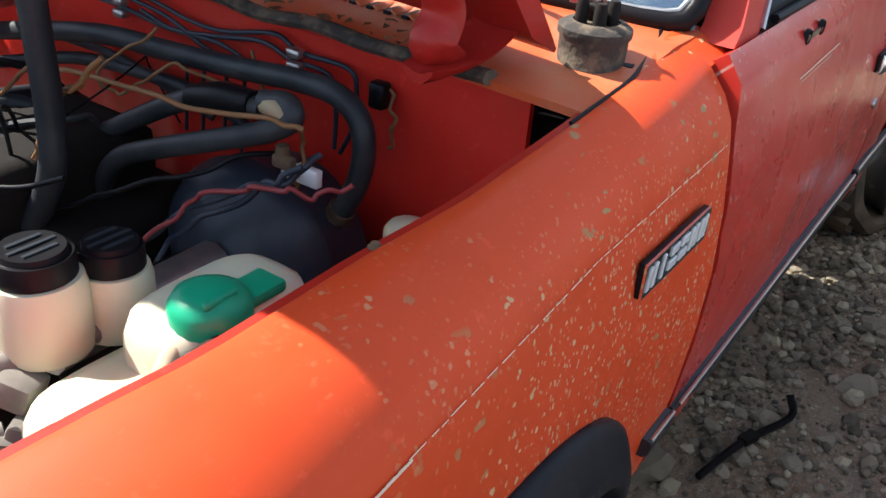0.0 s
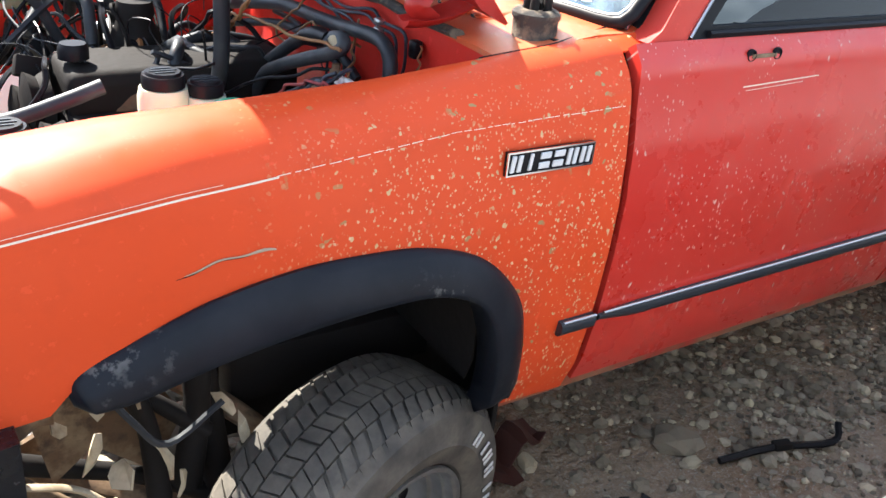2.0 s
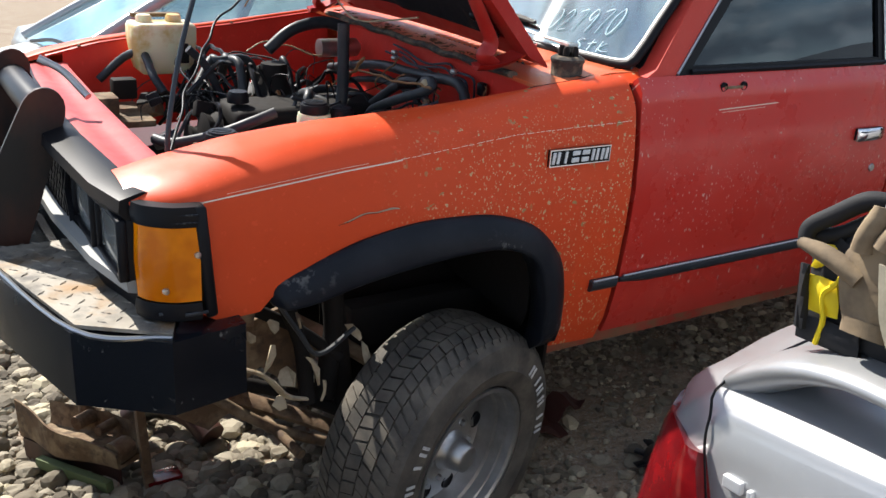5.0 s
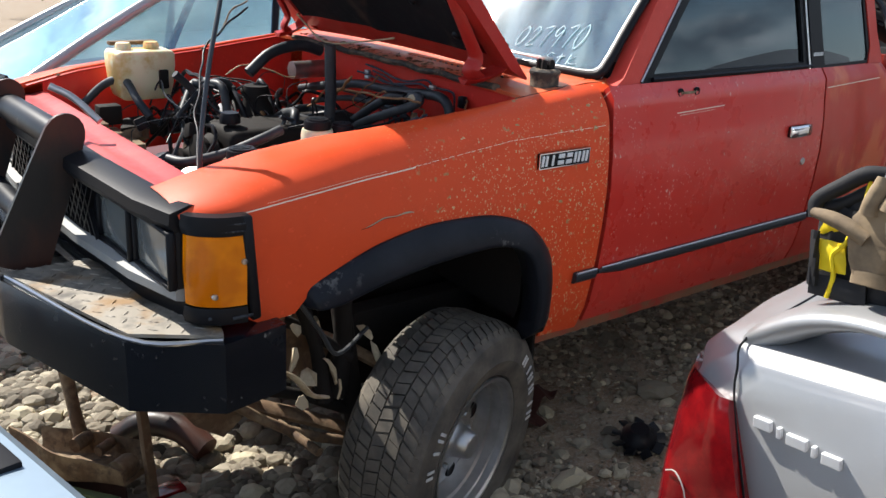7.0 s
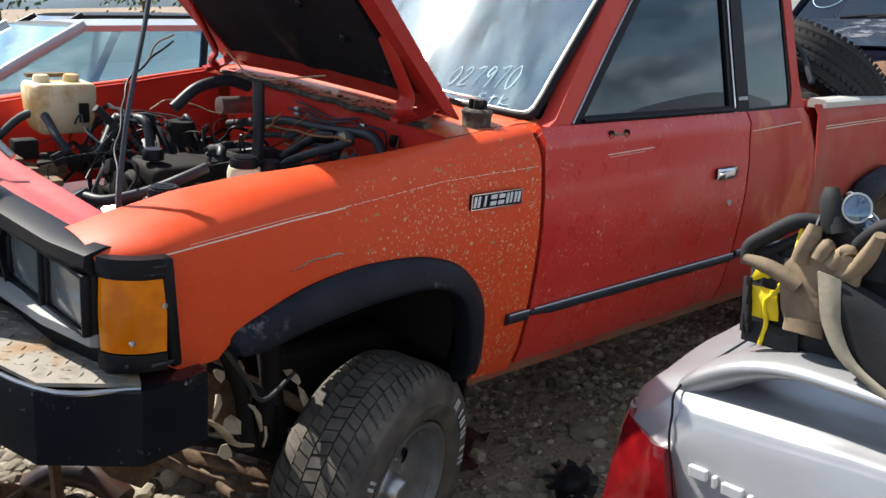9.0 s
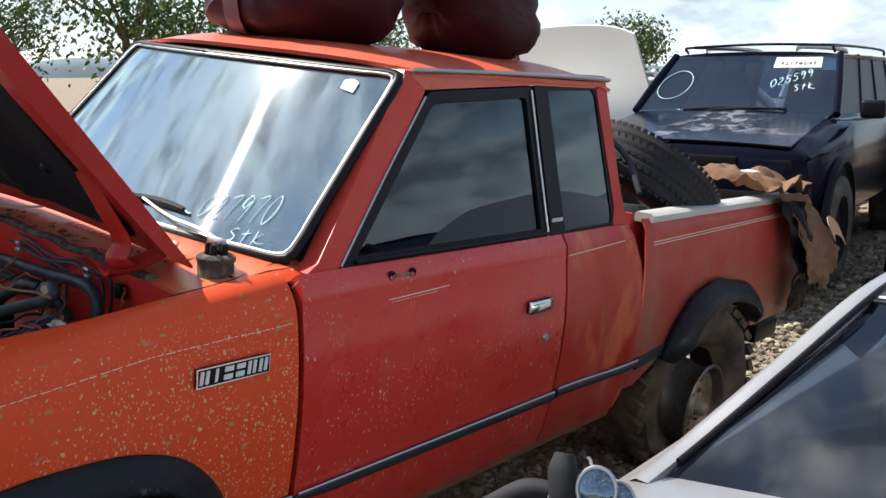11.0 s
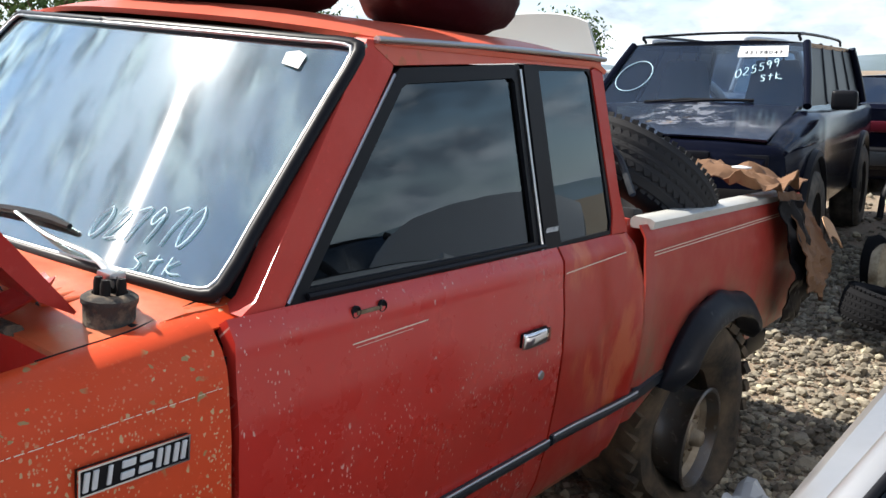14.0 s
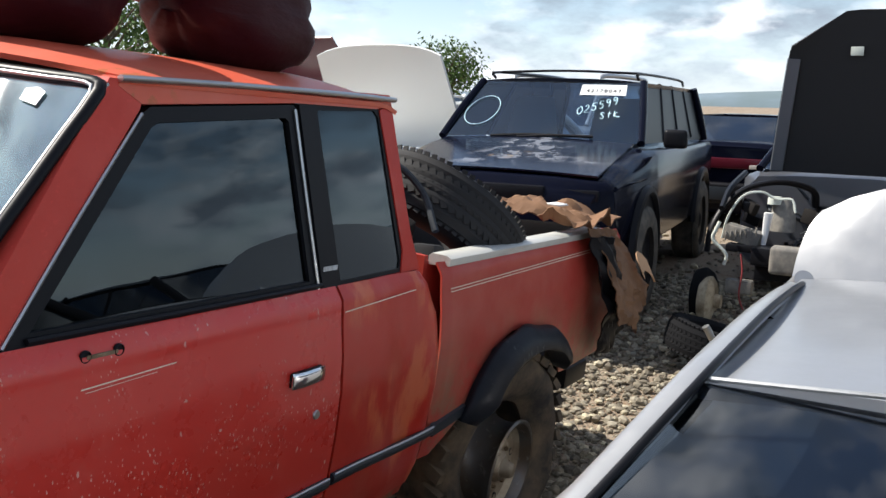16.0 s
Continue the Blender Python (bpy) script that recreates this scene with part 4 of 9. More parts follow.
part("roof", sheet(list(np.linspace(0.43, 1.45, 24)), list(np.linspace(0.147, 2 * CY - 0.147, 26)), roof_pt, 0.012), "roof", truck, "faded orange-pink roof skin with rust specks")
part("cab_back", slab([(0.10, 0.50), (0.075, 1.10), (0.19, 1.57), (2 * CY - 0.19, 1.57), (2 * CY - 0.055, 1.10), (2 * CY - 0.10, 0.50)], 0.02, "x", 1.44), "red", truck)


# windshield with a bowed surface
def ws_pt(u, v, off=0.0):
    y = (0.100 + 0.052 * v) * (1 - u) + (2 * CY - 0.100 - 0.052 * v) * u
    bow = 0.075 * (1 - (2 * u - 1) ** 2)
    return (0.045 + 0.385 * v - bow - off * 0.72, y, 1.150 + 0.442 * v + off * 0.66)


ws = part("windshield", sheet(list(np.linspace(0, 1, 20)), list(np.linspace(0, 1, 8)), ws_pt, 0.005), "glass_ws", truck, "dirty windshield with hand-written stock number")
def ws_loop(ins, off):
    du, dv = ins / 1.3, ins / 0.58
    return [ws_pt(u, 1 - dv, off) for u in np.linspace(0.6, 1 - du - 0.02, 8)] + [ws_pt(1 - du, v, off) for v in np.linspace(1 - dv - 0.04, dv + 0.04, 6)] + [ws_pt(u, dv, off) for u in np.linspace(1 - du - 0.02, du + 0.02, 18)] + [ws_pt(du, v, off) for v in np.linspace(dv + 0.04, 1 - dv - 0.04, 6)] + [ws_pt(u, 1 - dv, off) for u in np.linspace(du + 0.02, 0.55, 10)]


part("seal", tube(ws_loop(0.004, 0.002), 0.0135, 12, 2, closed=True, flat=0.8), "black", ws, "black rubber windshield seal")
part("bright_trim", tube(ws_loop(0.013, 0.008), 0.0042, 8, 2, closed=True), "alloy", ws, "bright windshield trim")


def on_ws(u0, v0, w, h, slant=0.0):
    return lambda a, b: ws_pt(u0 - a * w + slant * b * w, v0 + b * h + 0.012 * a, 0.004)


for k, ch in enumerate("027970"):
    part("written_mark", scrawl(ch, on_ws(0.258 - 0.030 * k, 0.105 + 0.006 * k, 0.023, 0.115 + 0.006 * k, -0.10)), "ink", ws, "" if k else "pale blue hand-written stock number", smooth=False)
for k, ch in enumerate("STK"):
    part("written_mark", scrawl(ch, on_ws(0.155 - 0.028 * k, 0.028 + 0.006 * k, 0.021, 0.062)), "ink", ws, "", smooth=False)
for u0, v0, w, h in ((0.085, 0.86, 0.035, 0.06),):
    bm = bmesh.new()
    q = [bm.verts.new(ws_pt(u0 + a * w, v0 + b * h + 0.01 * a, 0.005)) for a, b in ((0, 0), (1, 0.1), (1.1, 0.9), (0.5, 1.2), (0, 1))]
    bm.faces.new(q)
    part("sticker", bm, "white", ws, "torn white sticker remnant", smooth=False)
# wiper arm from its pivot, and the blade along the glass
wa = part("wiper", tube([(-0.105, 0.168, 1.196), (-0.09, 0.20, 1.200), ws_pt(0.20, 0.03, 0.035), ws_pt(0.30, 0.06, 0.026), ws_pt(0.40, 0.11, 0.022)], [0.009, 0.0085, 0.0075, 0.006, 0.005], 8, 5, flat=0.6), "alloy", truck, "bright wiper arm")
part("pivot_cap", box(-0.098, 0.182, 1.198, 0.030, 0.036, 0.016, 0.004), "steel", wa)
part("blade", tube([tuple(ws_pt(u, v, 0.014)) for u, v in ((0.285, 0.115), (0.34, 0.125), (0.42, 0.12), (0.52, 0.10))], [0.006, 0.010, 0.009, 0.006], 6, 4), "black", wa)

# cab inside: dashboard, wheel, seats, visors, headliner, floor
part("dashboard", box(0.30, CY, 1.06, 0.30, 1.30, 0.16, 0.04, 3), "interior", truck, "dark dashboard")
part("steering_wheel", xf(lathe([(0.19 + 0.014 * math.cos(q), 0.014 * math.sin(q)) for q in np.linspace(0, 2 * math.pi, 9)], 28, "z"), Matrix.Translation((0.55, 0.42, 1.07)) @ Matrix.Rotation(radians(-55), 4, "Y")), "interior", truck)
for yc in (0.42, 1.10):
    part("seat", loft([[(0.95 + 0.16 * t + 0.06 * math.cos(q), yc + 0.24 * math.sin(q) * (1 - 0.25 * t ** 3), 0.72 + 0.62 * t) for q in np.linspace(0, 2 * math.pi, 16, endpoint=False)] for t in (0, 0.2, 0.5, 0.8, 0.95, 1)]), "seatgrey", truck, "pale grey cloth seat back")
    part("sun_visor", box(0.50, yc, 1.585, 0.14, 0.42, 0.02, 0.008), "visor", truck, "pale sun visor")
part("headliner", box(0.95, CY, 1.592, 0.85, 1.2, 0.012), "visor", truck)
part("cab_floor", box(0.8, CY, 0.5, 1.5, 1.36, 0.03), "interior", truck)
part("rear_window", box(1.475, CY, 1.36, 0.012, 1.1, 0.30), "glass_side", truck)
# ---- cowl, firewall, engine bay ----
def cowl_pt(x, y):
    e = (y - CY) / 0.62
    xx = x - 0.055 * (1 - e * e) * min(1, max(0, (x + 0.24) / 0.28))
    return (xx, y, 1.118 + 0.028 * min(1, max(0, (x + 0.23) / 0.2)) + 0.010 * (1 - e * e))


m = Mat("cowl_paint", (0.62, 0.10, 0.03), 0.42, 0, 0.1)
m.over(m.fac(6, 0.45, 0.65, detail=8), (0.55, 0.20, 0.10), 0.8).over(m.fac(18, 0.55, 0.68, detail=8), (0.22, 0.10, 0.05), 0.35)
M["cowl"] = m.bump(30, 0.1, 0.002).m
part("cowl", sheet(list(np.linspace(-0.235, 0.06, 14)), list(np.linspace(0.095, 2 * CY - 0.095, 34)), cowl_pt, 0.01), "cowl", truck, "dusty orange cowl panel with leaf litter")
for k in range(17):
    part("vent_louver", xf(box(0, 0, 0, 0.10, 0.011, 0.004, 0.001, 1), Matrix.Translation((-0.115, 0.27 + 0.028 * k, 1.141)) @ Matrix.Rotation(radians(28), 4, "X")), "cowl", truck, "" if k else "raised vent louver")
    part("vent_slot", box(-0.115, 0.282 + 0.028 * k, 1.1385, 0.095, 0.010, 0.005), "black", truck)
m = Mat("perished_seal", (0.05, 0.045, 0.04), 0.95)
m.over(m.fac(30, 0.45, 0.6, detail=8), (0.17, 0.13, 0.09), 0.9)
M["seal"] = m.bump(70, 0.7, 0.006).m
part("hood_seal", tube([(-0.235, y, 1.122 + 0.004 * math.sin(31 * y)) for y in np.linspace(0.22, 1.32, 14)], 0.017, 8, 3, flat=0.55), "seal", truck, "perished hood seal caught with dirt and leaves")
# leaf litter along the seal
rs = random.Random(8)
bm = bmesh.new()
for k in range(70):
    c = Vector((-0.22 + rs.gauss(0, 0.02), rs.uniform(0.25, 1.3), 1.135 + rs.uniform(0, 0.006)))
    r = rs.uniform(0.006, 0.016); a = rs.uniform(0, 6.3)
    vs = [bm.verts.new(c + Vector((r * math.cos(a + q), 0.55 * r * math.sin(a + q), rs.uniform(-0.003, 0.004)))) for q in (0, 1.2, 2.6, 3.7, 5)]
    bm.faces.new(vs)
litter = part("leaf_litter", bm, "card", truck, "scraps of dead leaves", smooth=False)
litter["kind"] = "stuff"


def wall_pt(y, v):
    z = 1.108 - 0.62 * v
    rib = 0.008 * (1 if abs((y * 7) % 1 - 0.5) < 0.18 else 0) * (1 if 0.2 < v < 0.7 else 0)
    return (-0.19 - rib + 0.03 * max(0, v - 0.75), y, z)


part("firewall", sheet(list(np.linspace(0.19, 2 * CY - 0.19, 50)), list(np.linspace(0, 1, 14)), wall_pt, 0.01), "bayred", truck, "dusty red firewall")
part("firewall_lip", tube([(-0.20, y, 1.108) for y in np.linspace(0.2, 1.34, 6)], 0.010, 6, 2), "bayred", truck)
for side in (0, 1):
    bm = sheet(list(np.linspace(-1.10, -0.19, 26)), list(np.linspace(0, 1, 8)), lambda x, v: (x, interp(x, YI) + 0.006 + 0.025 * v + 0.04 * math.exp(-(((x + 0.55) / 0.25) ** 2)) * max(0, v - 0.3), interp(x, ZT) - 0.012 - (interp(x, ZT) - 0.60) * v * (0.62 if x < -0.3 else 0.50)), 0.006)
    part("inner_fender", mirror(bm) if side else bm, "bayred", truck, "" if side else "dusty red inner fender")
    bm = sheet(list(np.linspace(-1.15, -0.22, 24)), [0, 0.5, 1], lambda x, v: (x, interp(x, YI) - 0.004 + 0.018 * v, interp(x, ZT) - 0.006 - 0.003 * v), 0.003)
    part("fender_lip", mirror(bm) if side else bm, "red", truck, "" if side else "dull red inner fender lip")
    for k, x in enumerate((-1.05, -0.55)):
        b = lathe([(0, 0.003), (0.004, 0.003), (0.005, 0.0), (0.007, -0.001)], 8, "z", (x, interp(x, YI) + 0.007, interp(x, ZT) - 0.006))
        part("bolt", mirror(b) if side else b, "rust", truck)

# radiator support and front frame
sup = []
for y, x, z in ((0.13, -1.20, 1.010), (0.25, -1.225, 1.018), (0.45, -1.235, 1.026), (0.77, -1.24, 1.030), (1.1, -1.23, 1.026), (1.30, -1.22, 1.018), (1.41, -1.20, 1.010)):
    z -= 0.042; x += 0.050
    sup.append([(x - 0.050, y, z - 0.010), (x - 0.046, y, z), (x - 0.02, y, z + 0.003), (x + 0.0, y, z - 0.005), (x + 0.03, y, z - 0.005), (x + 0.055, y, z + 0.002), (x + 0.072, y, z), (x + 0.075, y, z - 0.04), (x + 0.06, y, z - 0.04), (x - 0.04, y, z - 0.03)])
part("radiator_support", loft(sup), "pinkred", truck, "sun-bleached red radiator support, dented", sharp=50)
for yy in (0.30, 1.24):
    part("support_post", box(-1.14, yy, 0.74, 0.05, 0.10, 0.38, 0.01), "pinkred", truck)
part("lower_crossmember", box(-1.15, CY, 0.60, 0.09, 1.1, 0.08, 0.015), "rust", truck, "rusty lower crossmember")
for yy in (0.36, 1.18):
    part("frame_rail", box(1.22, yy, 0.44, 3.66, 0.07, 0.12, 0.012), "dark", truck, "" if yy > 1 else "grimy chassis rail")
part("battery_tray", box(-1.02, 1.12, 0.86, 0.20, 0.26, 0.02, 0.006), "rust", truck, "rusty battery tray")

# engine: block, head cover, carburettor, pulleys
eng = part("engine", box(-0.53, 0.80, 0.70, 0.52, 0.34, 0.34, 0.04, 3), "dark", truck, "greasy dark engine block")
part("head_cover", box(-0.54, 0.80, 0.90, 0.48, 0.20, 0.10, 0.03, 3), "dark", eng)
part("carburettor", lathe([(0.0, 0.11), (0.038, 0.11), (0.042, 0.085), (0.036, 0.07), (0.052, 0.04), (0.056, 0.0)], 18, "z", (-0.58, 0.95, 0.92)), "dark", eng, "greasy carburettor")
part("intake", box(-0.60, 0.98, 0.86, 0.34, 0.14, 0.06, 0.025), "dark", eng)
part("oil_cap", lathe([(0, 0.03), (0.025, 0.03), (0.03, 0.02), (0.03, 0.0)], 14, "z", (-0.75, 0.78, 0.96)), "black", eng)
for k, (yy, zz, r) in enumerate(((0.80, 0.62, 0.09), (0.95, 0.80, 0.06), (0.66, 0.82, 0.055), (0.80, 0.86, 0.07))):
    part("pulley", lathe([(0.0, -0.03), (r * 0.5, -0.03), (r, -0.02), (r * 0.86, 0.0), (r, 0.02), (r * 0.4, 0.03)], 20, "x", (-0.82, yy, zz)), "dark", eng)
part("ignition_coil", lathe([(0, 0.09), (0.014, 0.085), (0.03, 0.07), (0.03, -0.06), (0, -0.062)], 16, "x", (-0.30, 1.12, 1.04)), "alloy", truck, "dull cylindrical canister")

# brake booster, master cylinder with reservoirs
bo = part("brake_booster", lathe([(0.02, -0.18), (0.06, -0.165), (0.085, -0.15), (0.128, -0.12), (0.138, -0.10), (0.138, -0.085), (0.128, -0.08), (0.12, 0.0), (0.05, 0.03), (0.0, 0.03)], 36, "x", (-0.25, 0.485, 0.835)), "booster", truck, "round black brake booster")
part("master_cylinder", tube([(-0.42, 0.47, 0.87), (-0.66, 0.45, 0.88)], 0.028, 10, 2), "alloy", bo)


def reservoir(cx, cy, z0, r, h, cap, label, capmat="black"):
    ob = part("fluid_reservoir", lathe([(0, z0), (r * 0.96, z0), (r, z0 + 0.01), (r, z0 + h * 0.8), (r * 0.92, z0 + h), (0, z0 + h)], 24, "z", (cx, cy, 0)), "whiteplastic", truck, label)
    bm = lathe([(0, h + 0.026), (cap * 0.80, h + 0.027), (cap * 0.84, h + 0.022), (cap * 0.96, h + 0.022), (cap, h + 0.017), (cap, h + 0.001), (cap * 0.9, h)], 30, "z", (cx, cy, z0))
    c = part("cap", bm, capmat, ob, "dusty black screw cap")
    for dy in (-0.012, 0, 0.012):
        part("cap_mark", box(cx, cy + dy, z0 + h + 0.0275, 0.045 - abs(dy), 0.004, 0.0015), "greytrim", c)
    return ob


reservoir(-0.70, 0.375, 0.945, 0.042, 0.075, 0.035, "white brake-fluid reservoir with black cap")
reservoir(-0.635, 0.36, 0.94, 0.036, 0.066, 0.030, "white clutch-fluid reservoir with black cap")
reservoir(-0.965, 0.265, 0.945, 0.042, 0.05, 0.036, "dark coolant filler with black cap", "black")

# washer tank by the fender, with a green lid
def soft_ring(cx, cy, ax, ay, z):
    pts = []
    for k in range(24):
        t = 2 * math.pi * k / 24
        c, q = math.cos(t), math.sin(t)
        pts.append((cx + ax * math.copysign(abs(c) ** 0.55, c), cy + ay * math.copysign(abs(q) ** 0.55, q), z))
    return pts


tank = part("washer_tank", loft([soft_ring(-0.605, 0.255, 0.085 * k, 0.052 * k, z) for z, k in ((0.72, 0.8), (0.74, 0.95), (0.95, 1.0), (0.985, 0.98), (1.003, 0.90), (1.012, 0.70), (1.015, 0.3))]), "whiteplastic", truck, "cream plastic washer tank with green cap", sharp=70)
part("tank_shoulder", loft([soft_ring(-0.700, 0.255, 0.085 * k, 0.070 * k, z) for z, k in ((0.72, 0.8), (0.74, 0.95), (0.90, 1.0), (0.935, 0.97), (0.952, 0.88), (0.960, 0.65), (0.962, 0.3))]), "whiteplastic", tank, sharp=70)
bm = lathe([(0, 0.030), (0.018, 0.030), (0.031, 0.025), (0.036, 0.016), (0.036, 0.0)], 20, "z", (-0.635, 0.232, 1.005))
box(-0.592, 0.226, 1.016, 0.05, 0.034, 0.012, 0.004, 2, bm)
box(-0.640, 0.214, 1.034, 0.036, 0.006, 0.008, 0.002, 1, bm)
part("cap", bm, "green", tank, "green snap cap")
part("tank_pump", tube([(-0.70, 0.205, 0.985), (-0.672, 0.197, 0.998), (-0.655, 0.195, 1.0)], 0.015, 10, 3), "rustblack", tank)
part("pump_neck", tube([(-0.70, 0.225, 0.975), (-0.672, 0.232, 0.995), (-0.650, 0.236, 1.0)], [0.010, 0.010, 0.007], 8, 3), "dustmetal", tank)
# coolant pipe and wiring plugs beside the tank
part("coolant_pipe", tube([(-0.90, 0.42, 0.90), (-0.80, 0.39, 0.935), (-0.72, 0.37, 0.948), (-0.64, 0.350, 0.952), (-0.58, 0.34, 0.93)], 0.0135, 12, 5), "duststeel", truck, "dusty grey coolant pipe")
for c_, sz_, rz_ in (((-0.745, 0.352, 0.935), (0.040, 0.036, 0.026), 0.5), ((-0.755, 0.330, 0.905), (0.05, 0.03, 0.03), 0.7), ((-0.80, 0.31, 0.90), (0.05, 0.045, 0.035), 0.2)):
    part("wiring_plug", box(*c_, *sz_, 0.006, 2, None, Euler((0.3, 0.2, rz_)).to_matrix()), "duststeel", truck, "dusty grey wiring plug")
part("plug_boot", lathe([(0, 0.05), (0.018, 0.05), (0.020, 0.02), (0.026, 0.015), (0.026, -0.03), (0, -0.03)], 16, "x", (-0.83, 0.285, 0.905)), "hose", truck, "dusty rubber boot")
for k, pts in enumerate(([(-0.77, 0.34, 0.91), (-0.82, 0.36, 0.90), (-0.90, 0.36, 0.86)], [(-0.76, 0.31, 0.90), (-0.78, 0.27, 0.92), (-0.82, 0.25, 0.88)], [(-0.73, 0.33, 0.92), (-0.72, 0.30, 0.88), (-0.75, 0.29, 0.82)])):
    part("wire", tube(pts, (0.010, 0.006, 0.004)[k], 8, 4), ("duststeel", "hose", "wire_red")[k], truck)

# yellowed bottle on the far inner fender
bm = loft([[(-0.825 + a * k, 1.265 + b * k, z) for a, b in ((-0.095, -0.05), (-0.085, -0.062), (0.085, -0.062), (0.095, -0.05), (0.095, 0.05), (0.085, 0.06), (-0.085, 0.06), (-0.095, 0.05))] for z, k in ((0.955, 0.72), (0.965, 0.84), (1.0, 0.93), (1.06, 1.0), (1.095, 1.0), (1.106, 0.93), (1.108, 0.6))])
bot = part("expansion_bottle", bm, "yellowed", truck, "yellow-stained translucent coolant bottle", sharp=60)
for dx in (-0.05, 0.04):
    part("bottle_cap", lathe([(0, 0.022), (0.02, 0.022), (0.024, 0.016), (0.024, 0)], 14, "z", (-0.825 + dx, 1.27, 1.107)), "yellowed", bot)
part("bracket", box(-0.775, 1.20, 1.02, 0.03, 0.014, 0.06, 0.005), "dark", bot)
part("bracket", box(-0.825, 1.33, 1.12, 0.15, 0.03, 0.012, 0.003), "rust", bot)


rs_w = random.Random(14)


def bay_tube(mat, r, pts):
    kind = {"hose": "hose", "steel": "brake_line", "alloy": "latch_bar"}.get(mat, "wire")
    if kind == "wire":
        r = r * 0.55
        full = smooth_path(pts, 3)
        pts = [full[0]] + [p + Vector((rs_w.gauss(0, 0.003), rs_w.gauss(0, 0.003), rs_w.gauss(0, 0.003))) for p in full[1:-1]] + [full[-1]]
    part(kind, tube(pts, r, 14 if r > 0.008 else 8, 5), "booster" if mat == "steel" else mat, truck)


bay_tube("hose", 0.0145, [(-0.29, 1.18, 0.965), (-0.28, 0.97, 1.012), (-0.27, 0.84, 1.034), (-0.265, 0.705, 1.040), (-0.265, 0.58, 1.050), (-0.27, 0.47, 1.063), (-0.275, 0.405, 1.064), (-0.28, 0.366, 1.046), (-0.285, 0.352, 1.008), (-0.29, 0.362, 0.955), (-0.29, 0.400, 0.894), (-0.29, 0.47, 0.825), (-0.30, 0.55, 0.78)])
bay_tube("hose", 0.0165, [(-0.5, 0.645, 1.19), (-0.5, 0.642, 1.103), (-0.5, 0.640, 1.043), (-0.5, 0.648, 0.972), (-0.5, 0.684, 0.902), (-0.52, 0.729, 0.824)])
bay_tube("hose", 0.0135, [(-0.42, 1.02, 0.72), (-0.38, 0.954, 0.80), (-0.36, 0.890, 0.848), (-0.36, 0.738, 0.941), (-0.36, 0.618, 1.010), (-0.36, 0.545, 1.045), (-0.36, 0.50, 1.052), (-0.36, 0.44, 1.058)])
bay_tube("hose", 0.0135, [(-0.42, 0.718, 0.80), (-0.41, 0.712, 0.84), (-0.40, 0.703, 0.888), (-0.40, 0.660, 0.940), (-0.40, 0.582, 0.978), (-0.395, 0.483, 1.018), (-0.38, 0.415, 1.045), (-0.365, 0.392, 1.062), (-0.36, 0.405, 1.075), (-0.36, 0.44, 1.068)])
bay_tube("hose", 0.010, [(-0.3, 1.08, 0.94), (-0.25, 0.94, 0.97), (-0.24, 0.77, 0.98), (-0.23, 0.66, 0.97), (-0.215, 0.60, 0.93)])
bay_tube("hose", 0.007, [(-0.24, 0.98, 0.99), (-0.24, 0.86, 0.99), (-0.235, 0.74, 0.965), (-0.22, 0.68, 0.94)])
# taped joint with a pale plastic elbow, and spring clamps
part("hose_joint", tube([(-0.36, 0.56, 1.040), (-0.358, 0.51, 1.052), (-0.36, 0.455, 1.060)], [0.017, 0.021, 0.016], 10, 3), "black", truck, "black taped hose joint")
part("hose_elbow", tube([(-0.362, 0.435, 1.066), (-0.368, 0.412, 1.068), (-0.372, 0.398, 1.060)], [0.011, 0.013, 0.010], 10, 3), "wire_tan", truck, "brittle tan plastic elbow")
for c_, ax_ in (((-0.36, 0.905, 0.838), (0.0, -0.85, 0.52)), ((-0.415, 0.714, 0.832), (0.0, 0.1, 1.0)), ((-0.29, 0.382, 0.92), (0, 0.5, -0.85))):
    d_ = Vector(ax_).normalized() * 0.008
    part("hose_clamp", tube([tuple(Vector(c_) - d_), tuple(Vector(c_) + d_)], 0.0175, 16, 2), "rust", truck)
for line in ([(-0.206, 0.90, 1.085), (-0.206, 0.816, 1.079), (-0.206, 0.737, 1.066), (-0.206, 0.668, 1.066), (-0.206, 0.572, 1.085), (-0.206, 0.527, 1.071), (-0.206, 0.445, 1.070), (-0.206, 0.430, 1.042), (-0.206, 0.434, 0.995), (-0.21, 0.452, 0.953)],
             [(-0.206, 0.95, 1.055), (-0.206, 0.876, 1.053), (-0.206, 0.792, 1.044), (-0.206, 0.686, 1.047), (-0.206, 0.637, 1.038)],
             [(-0.206, 0.84, 1.058), (-0.206, 0.774, 1.045), (-0.206, 0.686, 1.055), (-0.206, 0.596, 1.069), (-0.206, 0.542, 1.057), (-0.206, 0.477, 1.053), (-0.206, 0.464, 1.010), (-0.21, 0.462, 0.956)],
             [(-0.206, 0.86, 1.070), (-0.206, 0.78, 1.060), (-0.206, 0.70, 1.032), (-0.206, 0.62, 1.030)]):
    bay_tube("steel", 0.0034, line)
bay_tube("wire_brown", 0.006, [(-0.42, 0.93, 0.93), (-0.42, 0.878, 0.976), (-0.42, 0.788, 1.030), (-0.42, 0.682, 1.048), (-0.42, 0.578, 1.062), (-0.42, 0.472, 1.062), (-0.40, 0.39, 1.074), (-0.39, 0.352, 1.068)])
bay_tube("wire_brown", 0.006, [(-0.47, 0.574, 1.110), (-0.48, 0.611, 1.076), (-0.48, 0.658, 1.038), (-0.48, 0.696, 0.978), (-0.48, 0.720, 0.930), (-0.48, 0.732, 0.878)])
